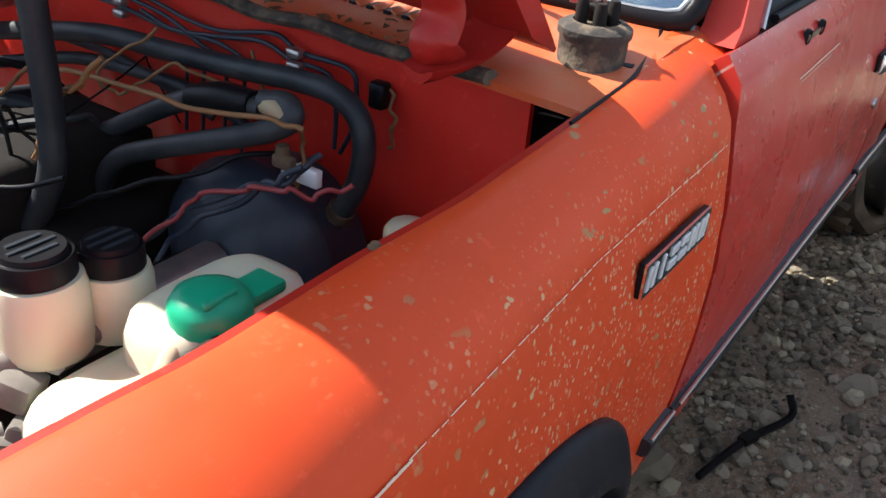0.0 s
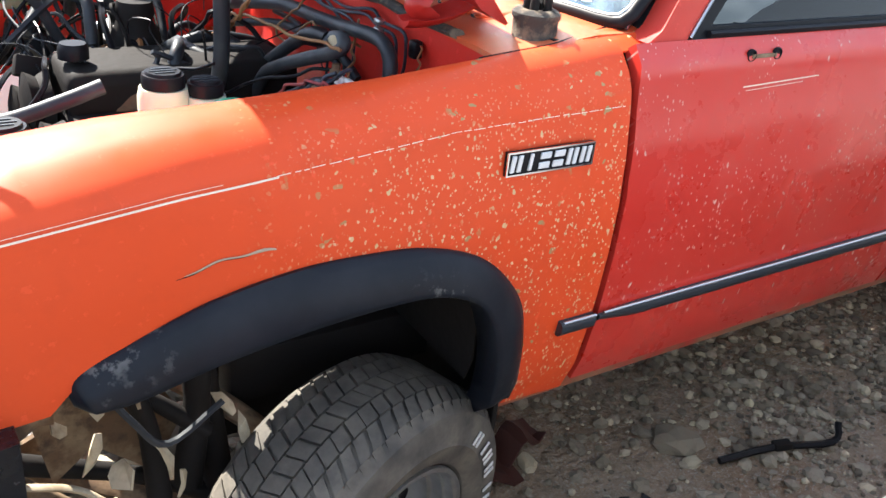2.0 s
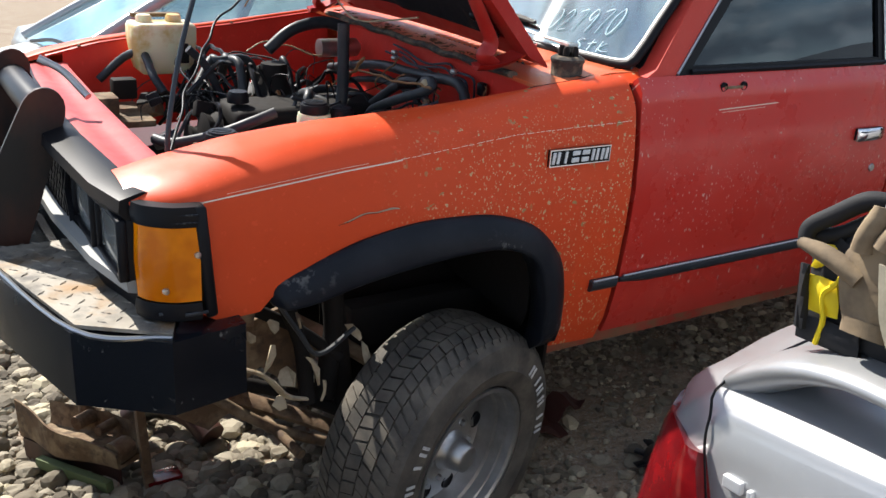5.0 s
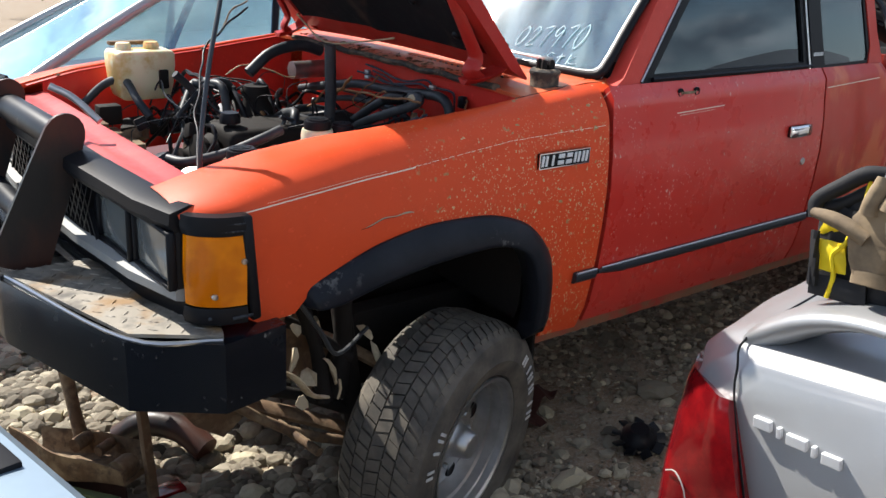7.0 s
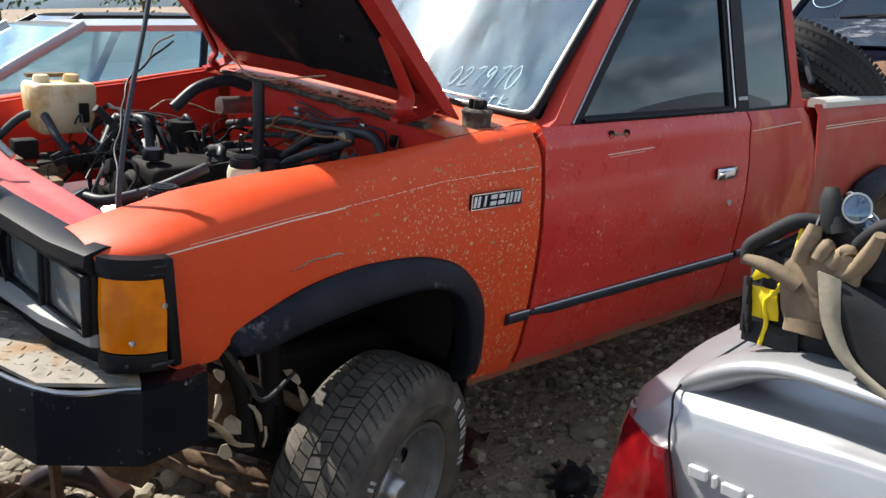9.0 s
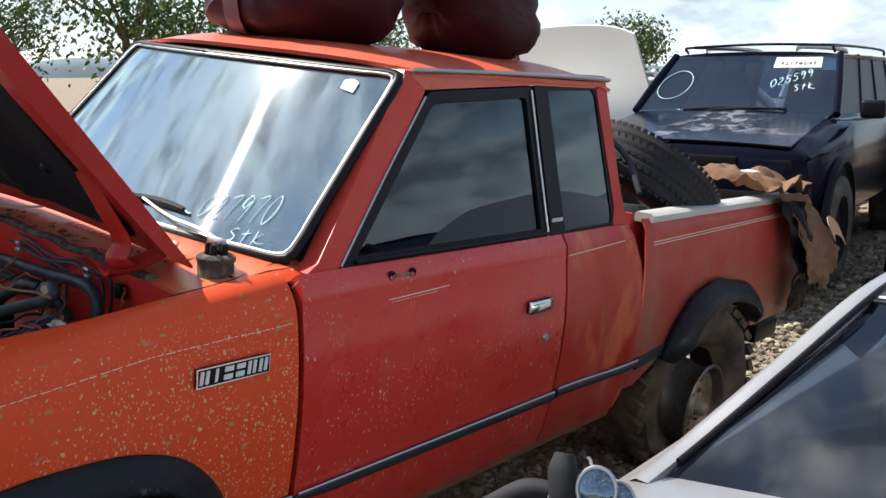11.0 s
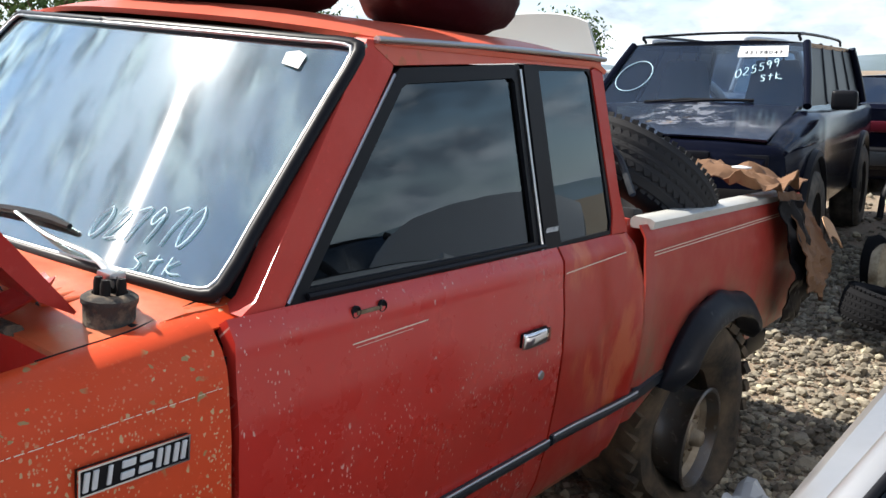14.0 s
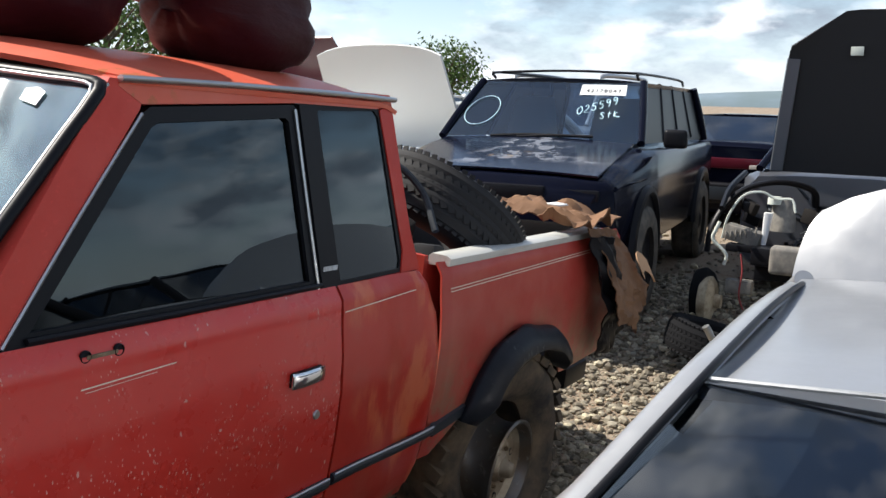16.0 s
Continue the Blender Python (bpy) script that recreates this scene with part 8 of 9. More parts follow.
for k, (u, v, d) in enumerate(((0.166, 0.236, 0.012), (0.186, 0.222, -0.045))):
    tilt = Matrix.Translation(heap(u, v, d)) @ Vector((-0.86, -0.36, 0.36)).to_track_quat("X", "Z").to_matrix().to_4x4() @ Matrix.Diagonal((1, 1, 1.12, 1))
    part("lens", xf(lathe([(0, 0.004), (0.012, 0.003), (0.018, 0)], 24, "x"), tilt), "mirrorlens", gg, "mirrored lens" if k == 0 else "")
    part("lens_rim", xf(lathe([(0.0186 + 0.002 * math.cos(q), 0.002 * math.sin(q)) for q in np.linspace(0, 6.283, 7)], 26, "x"), tilt), "alloy", gg)
part("temple", tube([heap(0.186, 0.228, 0.010), heap(0.205, 0.215, -0.02), heap(0.222, 0.205, -0.06)], 0.0022, 6, 4), "alloy", gg)
part("bridge", tube([heap(0.160, 0.256, 0.008), heap(0.156, 0.262, -0.012), heap(0.152, 0.262, -0.025)], 0.0018, 6, 3), "alloy", gg)
# tool apron trailing from the bag across the boot, with a stiff strap along its edge and a pouch at its end
ap = thing("tool_apron", "black leather tool apron with tan strap on the boot", "tool apron", BAG)
AE = smooth_path([(0.117, 0.127, 0.052), (0.122, 0.092, 0.058), (0.131, 0.050, 0.060), (0.160, 0.004, 0.062), (0.222, -0.034, 0.066)], 5)
AT = smooth_path([(0.165, 0.128, 0.030), (0.212, 0.112, 0.030), (0.262, 0.092, 0.028), (0.312, 0.074, 0.026), (0.346, 0.010, 0.030)], 5)
NA = len(AE) - 1


def apron_pt(u, v, lift=0.0):
    p = AE[int(round(v * NA))].lerp(AT[int(round(v * NA))], u)
    return tuple(heap(p.x, p.y - 0.012 * math.sin(math.pi * u), p.z + 0.022 * math.sin(math.pi * u) + lift))


part("flap", sheet(list(np.linspace(0, 1, 14)), [k / NA for k in range(NA + 1)], apron_pt, 0.005), "fabric", ap, "black flap")
part("strap", sheet(list(np.linspace(-0.05, 1, 5)), [k / NA for k in range(NA + 1)], lambda a, v: tuple(heap(AE[int(round(v * NA))].x + 0.034 * a * (1 - 0.35 * v), AE[int(round(v * NA))].y + 0.010 * a * v - 0.006 * a, AE[int(round(v * NA))].z + 0.010 + 0.004 * math.sin(3 * a))), 0.004), "strap", ap, "stiff tan strap along the edge")
rings = []
for t in np.linspace(0, 1, 7):
    rings.append([heap(0.405 + (0.054 - 0.006 * t) * math.cos(q), 0.040 - 0.085 * t + 0.016 * math.cos(q), 0.020 + (0.024 + 0.010 * t) * math.sin(q) + 0.02 * t) for q in np.linspace(0, 2 * math.pi, 20, endpoint=False)])
part("pouch", loft(rings + [[p.lerp(heap(0.405, 0.03, 0.02), 0.06) for p in rings[0]]][::-1], caps=False), "strap", ap, "open grey leather pouch")
part("pouch_mouth", loft([[heap(0.405 + 0.049 * math.cos(q) * k, 0.038 + 0.015 * math.cos(q) * k, 0.020 + 0.021 * math.sin(q) * k) for q in np.linspace(0, 2 * math.pi, 20, endpoint=False)] for k in (1, 0.5, 0.05)]), "black", ap)
part("buckle", xf(box(0, 0, 0, 0.016, 0.024, 0.026, 0.005), Matrix.Translation(heap(0.322, 0.076, 0.044))), "black", ap)

# navy SUV behind the truck
suv = thing("navy_suv", "dark navy SUV with peeling hood and stock number on the glass", "car", Matrix.Translation((4.28, 1.12, 0.27)) @ Matrix.Rotation(radians(6), 4, "Z"))
part("body", ring_body([(-0.02, 0.72, 0.40, 0.80, 0.84, 0.70), (0.05, 0.82, 0.38, 0.90, 0.93, 0.74), (0.5, 0.85, 0.42, 0.98, 1.03, 0.74), (1.0, 0.86, 0.40, 1.06, 1.10, 0.74), (1.2, 0.865, 0.40, 1.08, 1.10, 0.74), (2.4, 0.87, 0.40, 1.08, 1.08, 0.8), (4.1, 0.86, 0.42, 1.08, 1.08, 0.8), (4.3, 0.80, 0.5, 1.0, 1.0, 0.7)]), "navy", suv, "navy SUV body", sharp=45)
part("hood", sheet(list(np.linspace(0.06, 1.06, 10)), list(np.linspace(-0.70, 0.70, 14)), lambda x, y: (x, y, 0.965 + 0.165 * (x - 0.06) + 0.02 * (1 - (y / 0.7) ** 2)), 0.012), "navypeel", suv, "hood with peeling clear coat")
w, _ = greenhouse(suv, (1.08, 4.2, 1.13, 1.10), (1.62, 4.05, 1.56, 1.58), "navy", 0.745, 0.64, ("windshield", "rear_window"), (0.30, 0.52, 0.76), "glass_suv", crown=0.04, sidemat="blackpane")
inside_seats(suv, 2.0, 0.95, 0.7)
for s in (-1, 1):
    part("roof_bar", tube([(1.72, s * 0.57, 1.585), (1.80, s * 0.57, 1.632), (3.6, s * 0.57, 1.650), (3.9, s * 0.56, 1.61)], 0.011, 8, 4), "black", suv, "black roof rack rail")
    part("wiper", tube([(1.06, s * 0.10 + 0.25, 1.148), (1.09, s * 0.10 - 0.02, 1.165), (1.10, s * 0.10 - 0.30, 1.165)], 0.011, 6, 3), "black", suv)
    part("headlamp_hole", box(0.03, s * 0.60, 0.82, 0.06, 0.26, 0.13, 0.02), "black", suv, "empty headlight opening")
    # Thin body-coloured bar added to shape a highlight along the fender.
    part("fender_highlight", box(0.45, s * 0.868, 0.92, 0.5, 0.01, 0.012, 0.003), "navy", suv)
part("rack_bar", tube([(1.84, -0.57, 1.636), (1.84, 0.0, 1.652), (1.84, 0.57, 1.636)], 0.010, 8, 4), "black", suv)
part("grille_hole", box(0.0, 0, 0.84, 0.06, 0.80, 0.11, 0.02), "black", suv, "empty grille opening")
part("bumper_hole", box(0.02, 0, 0.58, 0.10, 1.5, 0.22, 0.03), "dark", suv)
for x, y in ((0.80, -0.78), (0.80, 0.78), (3.45, -0.78), (3.45, 0.78)):
    plain_wheel("wheel", suv, x, y, 0.37, 0.24, "dark")
    part("arch", tube([(x + 0.44 * math.cos(a), y * 1.10, 0.40 + 0.44 * math.sin(a)) for a in np.linspace(0, math.pi, 9)], 0.035, 6, 2), "black", suv)
    # Flat black disc stands in for the shade inside the wheel arch.
    part("arch_void", lathe([(0, 0), (0.42, 0)], 20, "y", (x, y * 1.105, 0.40)), "black", suv)
part("mirror", box(1.25, -0.95, 1.17, 0.10, 0.16, 0.13, 0.03, 3), "black", suv)
ws_n = Vector((-(1.56 - 1.13), 0, 1.62 - 1.08)).normalized()


def suv_glass(u, v, off=0.008):
    """A point on the SUV's windshield: u from its right edge to its left, v upwards."""
    hw = 0.745 + (0.64 - 0.745) * v
    return Vector((1.08 + 0.54 * v, hw * (1 - 2 * u), 1.13 + 0.43 * v)) + ws_n * off


bm = bmesh.new()
bm.faces.new([bm.verts.new(suv_glass(u, v)) for u, v in ((0.64, 0.76), (0.90, 0.76), (0.90, 0.94), (0.64, 0.94))])
tag = part("sticker", bm, "white", suv, "white stock-number sticker", smooth=False)


def suv_text(body, u0, v0, size, slope, mat, label):
    for k, ch in enumerate(body):
        t = text_bm(ch, size, 0.0004)
        for vv in t.verts:
            d = k * size * 0.60 + vv.co.x
            vv.co = suv_glass(u0 + d / 1.36, v0 + vv.co.y / 0.69 + slope * d / 0.69, 0.011 + vv.co.z)
        part("printed_mark", t, mat, suv, label if k == 0 else "", smooth=False)


def suv_scrawl(body, u0, v0, w, h, rise, label):
    for k, ch in enumerate(body):
        part("written_mark", scrawl(ch, lambda a, b: suv_glass(u0 + (k + 0.8 * a) * w, v0 + rise * k + b * h, 0.010), 0.0035), "ink", suv, label if k == 0 else "", smooth=False)


suv_text("42178047", 0.672, 0.80, 0.058, 0, "black", "printed black number")
suv_scrawl("025599", 0.655, 0.42, 0.036, 0.13, 0.035, "pale blue hand-written number")
suv_scrawl("STK", 0.78, 0.36, 0.034, 0.10, 0.02, "pale blue hand-written letters")
part("drawn_ring", tube([tuple(suv_glass(0.13 + 0.09 * math.cos(a), 0.45 + 0.25 * math.sin(a), 0.01)) for a in np.linspace(0, 2 * math.pi, 20)], 0.003, 5, 2), "ink", suv)

# dark maroon-striped saloon far behind, tail toward us
saloon = thing("black_saloon", "black saloon with a full-width red tail lamp strip", "car", Matrix.Translation((10.0, 1.0, 0.31)))
part("body", ring_body([(0.0, 0.74, 0.22, 0.90, 0.93, 0.70), (0.06, 0.83, 0.18, 0.95, 0.98, 0.74), (0.8, 0.86, 0.18, 0.95, 0.98, 0.74), (2.4, 0.87, 0.18, 0.90, 0.90, 0.74), (3.6, 0.86, 0.18, 0.85, 0.88, 0.72), (4.6, 0.78, 0.25, 0.65, 0.65, 0.6)]), "navy", saloon, "black saloon body", sharp=45)
greenhouse(saloon, (3.1, 0.75, 0.93, 0.98), (2.5, 1.45, 1.30, 1.30), "navy", 0.74, 0.58, ("windshield", "rear_window"), (0.5,))
part("lamp_strip", box(-0.015, 0, 0.76, 0.03, 1.50, 0.12, 0.015), "maroonpaint", saloon, "full-width dark red lamp strip")
for s in (-1, 1):
    part("reverse_lamp", box(-0.034, s * 0.52, 0.73, 0.01, 0.28, 0.05, 0.008), "clearlens", saloon)
part("bumper", box(-0.05, 0, 0.42, 0.14, 1.66, 0.24, 0.04, 3), "black", saloon, "dark rear bumper")
part("plate_recess", box(-0.125, 0.0, 0.42, 0.012, 0.40, 0.15, 0.01), "greytrim", saloon)
part("emblem", xf(lathe([(0.028 + 0.007 * math.cos(q), 0.006 * math.sin(q)) for q in np.linspace(0, 6.283, 7)], 18, "x"), Matrix.Translation((-0.02, 0.20, 0.90)) @ Matrix.Diagonal((1, 2.0, 0.8, 1))), "chrome", saloon)
for k in range(4):
    part("emblem_block", box(-0.022, 0.10 - 0.10 * k, 0.80, 0.01, 0.03, 0.03, 0.003), "clearlens", saloon)
for x, y in ((0.95, -0.75), (0.95, 0.75), (3.7, -0.75), (3.7, 0.75)):
    plain_wheel("wheel", saloon, x, y)

# stripped grey car with hood straight up
oc = thing("stripped_car", "stripped grey car with bare front end and hood raised", "car", Matrix.Translation((5.25, -0.86, 0.30)))
part("body", ring_body([(0.95, 0.80, 0.25, 0.80, 0.88, 0.70), (1.2, 0.85, 0.2, 0.88, 0.92, 0.72), (2.4, 0.86, 0.18, 0.90, 0.90, 0.74), (4.2, 0.85, 0.2, 0.92, 0.95, 0.72), (4.4, 0.7, 0.3, 0.8, 0.8, 0.6)]), Mat("grey_paint", (0.10, 0.105, 0.12), 0.3, 0.3, 0.4).m, oc, "grey car body", sharp=45)
greenhouse(oc, (1.10, 3.7, 0.93, 0.95), (1.80, 3.1, 1.30, 1.30), "navy", 0.72, 0.56, ("windshield", "rear_window"), (0.5,))
m = Mat("hood_underside", (0.02, 0.02, 0.022), 0.8)
bm = sheet(list(np.linspace(0, 1, 10)), list(np.linspace(-0.70, 0.70, 16)), lambda t, y: (0.98 - 0.22 * t, y * (1.04 - 0.16 * t) - 0.10, 0.93 + 1.10 * t - 0.42 * max(0.0, abs(y) / 0.7 - 0.45) * t ** 4), 0.02)
oh = part("raised_hood", bm, m.m, oc, "raised hood, dark underside")
for s in (-1, 1):
    hw_ = lambda t: 0.70 * (1.04 - 0.16 * t)
    part("hood_frame", loft([[(0.965 - 0.22 * t, s * hw_(t) - 0.10, 0.93 + 1.06 * t), (0.965 - 0.22 * t, s * (hw_(t) - 0.09) - 0.10, 0.93 + 1.05 * t), (0.94 - 0.22 * t, s * (hw_(t) - 0.09) - 0.10, 0.93 + 1.05 * t), (0.94 - 0.22 * t, s * (hw_(t) - 0.01) - 0.10, 0.93 + 1.06 * t)] for t in np.linspace(0, 0.74, 8)]), Mat("grey_frame", (0.14, 0.15, 0.17), 0.4, 0.3).m, oh)
part("hood_label", box(0.765, 0.10, 1.76, 0.006, 0.08, 0.06, 0.004), "visor", oh)
rs = random.Random(77)
for k in range(40):
    c = (rs.uniform(0.35, 0.95), rs.uniform(-0.65, 0.66), rs.uniform(0.35, 0.74))
    if k % 3:
        part("engine_fitting", box(*c, rs.uniform(0.05, 0.15), rs.uniform(0.05, 0.15), rs.uniform(0.04, 0.13), 0.012, 2, None, Euler((rs.uniform(-0.4, 0.4), rs.uniform(-0.4, 0.4), rs.uniform(0, 3))).to_matrix()), rs.choice(["dark", "black", "black", "dark", "duststeel"]), oc)
    else:
        part("hose", tube([c, (c[0] + rs.uniform(-0.2, 0.2), c[1] + rs.uniform(-0.2, 0.2), c[2] + 0.10), (c[0] + rs.uniform(-0.3, 0.3), c[1] + rs.uniform(-0.3, 0.3), c[2])], rs.uniform(0.006, 0.014), 7, 5), rs.choice(["hose", "black", "black", "hose"]), oc)
fb = part("fuse_box", box(0.25, 0.64, 0.53, 0.14, 0.23, 0.10, 0.012, 2, None, Euler((0.22, 0, 0)).to_matrix()), "duststeel", oc, "ribbed pale grey fuse box")
for k in range(7):
    part("rib", box(0.175, 0.545 + 0.032 * k, 0.565 - 0.007 * k, 0.012, 0.010, 0.06, 0.002, 1), "duststeel", fb)
part("filler_neck", loft([soft_ring(0.25, 0.51 - 0.02 * t, 0.018 + 0.010 * t, 0.014 + 0.014 * t, 0.45 + 0.24 * t) for t in np.linspace(0, 1, 6)]), "white", oc, "white plastic filler neck")
part("strut_tower", lathe([(0, 0.10), (0.05, 0.10), (0.06, 0.07), (0.075, 0.05), (0.08, -0.12), (0, -0.12)], 18, "z", (0.40, 0.42, 0.68)), "duststeel", oc)
part("oil_cap", lathe([(0, 0.05), (0.04, 0.05), (0.045, 0.03), (0.045, 0.0)], 16, "z", (0.35, 0.475, 0.74)), "visor", oc)
part("wing_seal", tube([(0.20, 0.86, 0.40), (0.25, 0.85, 0.57), (0.35, 0.78, 0.73), (0.45, 0.67, 0.83), (0.60, 0.48, 0.87), (0.75, 0.30, 0.82), (0.85, 0.28, 0.70)], 0.028, 8, 5, flat=0.7), "black", oc, "black wing edge hanging loose")
part("pale_line", tube([(0.22, 0.77, 0.50), (0.22, 0.74, 0.65), (0.25, 0.66, 0.79), (0.28, 0.55, 0.82), (0.30, 0.46, 0.78), (0.30, 0.36, 0.78), (0.28, 0.33, 0.70)], 0.008, 6, 5), "visor", oc)
part("front_plate", box(0.15, 0.40, 0.34, 0.05, 0.26, 0.16, 0.01), "black", oc)
for k in range(3):
    part("slot", box(0.122, 0.47 - 0.07 * k, 0.37, 0.006, 0.04, 0.018, 0.003, 1), "greytrim", oc)
part("front_rail", box(0.20, 0.52, 0.45, 0.10, 0.42, 0.05, 0.01), "black", oc)
part("canister", box(0.15, 0.62, 0.20, 0.10, 0.17, 0.09, 0.012), "duststeel", oc, "pale grey canister box")
part("red_wire", tube([(0.12, 0.62, 0.42), (0.10, 0.60, 0.30), (0.10, 0.61, 0.15), (0.12, 0.58, 0.05)], 0.006, 6, 4), "wire_red", oc)
hubp = part("hub", lathe([(0, -0.07), (0.045, -0.07), (0.05, -0.03), (0.075, -0.02), (0.08, 0.02), (0, 0.02)], 20, "y", (0.15, 0.80, 0.08)), "dustmetal", oc, "dusty wheel hub")
part("brake_drum", lathe([(0.02, -0.03), (0.13, -0.025), (0.155, -0.005), (0.165, 0.0), (0.165, 0.025), (0.15, 0.06), (0.02, 0.06)], 32, "y", (0.15, 0.80, 0.08)), "dustmetal", hubp, "dusty pale brake disc and backing plate")
part("hub_tyre", lathe([(0.10, 0.0), (0.16, 0.03), (0.19, 0.08), (0.17, 0.14), (0.10, 0.16)], 24, "y", (0.22, 0.78, 0.10)), "tyreblack", oc)
part("crossmember", box(0.10, 0.0, 0.42, 0.10, 1.1, 0.12, 0.02), "black", oc)
part("coolant_jug", box(0.02, 0.30, 0.42, 0.12, 0.24, 0.18, 0.03, 3), "duststeel", oc, "pale grey dusty jug")
for s in (-1, 1):
    part("fender_edge", tube([(0.0, s * 0.74, 0.72), (0.4, s * 0.78, 0.82), (1.0, s * 0.80, 0.90)], 0.02, 6, 4), "black", oc)
    plain_wheel("wheel", oc, 3.3, s * 0.76)
part("air_line", tube([(0.12, 0.77, 0.62), (0.10, 0.79, 0.56), (0.10, 0.80, 0.50), (0.10, 0.71, 0.41), (0.10, 0.72, 0.34)], 0.012, 8, 5), "visor", oc)
lt = thing("loose_tyre", "bald black tyre lying by the stripped car", "tyre", pose(4.55, -0.30, 0.30, 12, 8, 0) @ Matrix.Rotation(math.pi / 2, 4, "X"))
tread_tyre(0.30, 0.19, 0.19, "tyreblack", lt, "carcass", lugs=56, deep=0.005, shoulder=0.010)
lt2 = thing("loose_tyre", "black tyre standing on the gravel", "tyre", pose(4.15, -0.80, 0.30, 0, 6, 28))
tread_tyre(0.28, 0.18, 0.18, "tyreblack", lt2, "carcass", lugs=56, deep=0.005, shoulder=0.010)
arm = thing("suspension_arm", "bent rusty suspension arm on the gravel", "car part", pose(4.1, -0.45, 0.20))
part("link", tube([(0.0, 0.12, 0.30), (0.05, 0.05, 0.18), (0.2, -0.12, 0.02), (0.35, -0.2, 0.0)], 0.02, 8, 4), "alloy", arm)

# white car with raised hood, and a pale wagon, behind the navy SUV
wc = thing("white_saloon", "white saloon with its hood raised", "car", Matrix.Translation((5.3, 2.95, 0.30)))
part("body", ring_body([(0.0, 0.74, 0.3, 0.66, 0.70, 0.66), (0.08, 0.83, 0.2, 0.75, 0.78, 0.70), (1.0, 0.86, 0.18, 0.88, 0.92, 0.72), (2.4, 0.87, 0.18, 0.92, 0.92, 0.74), (4.2, 0.86, 0.2, 0.95, 0.98, 0.72), (4.4, 0.75, 0.3, 0.85, 0.85, 0.66)]), "whitecar", wc, "white saloon body", sharp=45)
greenhouse(wc, (1.15, 3.7, 0.95, 0.98), (1.85, 3.1, 1.34, 1.34), "whitecar", 0.73, 0.57, ("windshield", "rear_window"), (0.5,))
bm = sheet(list(np.linspace(0, 1, 8)), list(np.linspace(-0.68, 0.68, 14)), lambda t, y: (1.0 - 0.45 * t, y * (1 - 0.08 * t), 0.93 + 0.86 * t + 0.03 * (1 - (y / 0.68) ** 2) - 0.06 * (abs(y) / 0.68) ** 4 * t), 0.02)
part("raised_hood", bm, "whitecar", wc, "raised cream hood")
for s in (-1, 1):
    part("headlamp", box(0.02, s * 0.55, 0.60, 0.08, 0.30, 0.12, 0.03, 3), "clearlens", wc)
    plain_wheel("wheel", wc, 0.85, s * 0.76); plain_wheel("wheel", wc, 3.4, s * 0.76)
wg = thing("silver_wagon", "silver SUV with bright roof rails", "car", Matrix.Translation((8.3, 3.15, 0.34)))
part("body", ring_body([(0.0, 0.76, 0.3, 0.86, 0.90, 0.70), (0.1, 0.86, 0.25, 0.95, 0.98, 0.74), (1.2, 0.90, 0.25, 1.08, 1.10, 0.76), (4.2, 0.90, 0.25, 1.08, 1.08, 0.8), (4.5, 0.8, 0.4, 1.0, 1.0, 0.7)]), "silver", wg, "silver SUV body", sharp=45)
greenhouse(wg, (1.15, 4.3, 1.10, 1.08), (1.95, 4.15, 1.60, 1.62), "silver", 0.76, 0.64, ("windshield", "rear_window"), (0.4, 0.7), roofmat="black", crown=0.05)
for s in (-1, 1):
    part("roof_rail", tube([(2.0, s * 0.58, 1.64), (2.2, s * 0.60, 1.72), (3.7, s * 0.60, 1.73), (4.0, s * 0.58, 1.66)], 0.03, 8, 4), "silver", wg, "fat silver roof rail")
    plain_wheel("wheel", wg, 0.9, s * 0.80, 0.36); plain_wheel("wheel", wg, 3.6, s * 0.80, 0.36)
pc = thing("red_white_car", "white car with a red-striped open tailgate", "car", Matrix.Translation((8.0, 5.6, 0.36)))
part("body", ring_body([(0.0, 0.76, 0.3, 0.80, 0.84, 0.70), (0.1, 0.85, 0.2, 0.9, 0.93, 0.74), (2.0, 0.88, 0.2, 1.0, 1.0, 0.76), (4.0, 0.86, 0.2, 0.95, 0.95, 0.74)]), "whitecar", pc, "white body", sharp=45)
greenhouse(pc, (1.1, 3.7, 0.98, 1.0), (1.7, 3.3, 1.42, 1.42), "whitecar", 0.74, 0.58, ("windshield", "rear_window"), (0.5,))
part("open_tailgate", sheet(list(np.linspace(0, 1, 6)), list(np.linspace(-0.6, 0.6, 10)), lambda t, y: (0.5 - 0.5 * t, y, 1.40 + 0.62 * t ** 0.7), 0.03), "maroonpaint", pc)

# neighbour on the far side of the truck
nb = thing("white_hatchback", "white car parked close beyond the truck", "car", Matrix.Translation((-1.75, 3.50, 0.0)))
part("body", ring_body([(0.0, 0.72, 0.3, 0.66, 0.70, 0.64), (0.08, 0.83, 0.2, 0.78, 0.82, 0.70), (1.0, 0.86, 0.18, 0.98, 1.02, 0.72), (2.4, 0.87, 0.18, 1.02, 1.02, 0.74), (3.9, 0.86, 0.2, 1.0, 1.0, 0.72), (4.1, 0.75, 0.3, 0.85, 0.85, 0.66)]), "whitecar", nb, "white body", sharp=45)
greenhouse(nb, (0.95, 3.6, 1.05, 1.05), (1.75, 3.1, 1.44, 1.42), "silver", 0.74, 0.58, ("windshield", "rear_window"), (0.5,), "glass_ws")
part("wiper", tube([(0.92, 0.2, 1.06), (0.98, -0.1, 1.085), (1.0, -0.4, 1.08)], 0.01, 6, 3), "black", nb)
for s in (-1, 1):
    plain_wheel("wheel", nb, 0.85, s * 0.76); plain_wheel("wheel", nb, 3.3, s * 0.76)
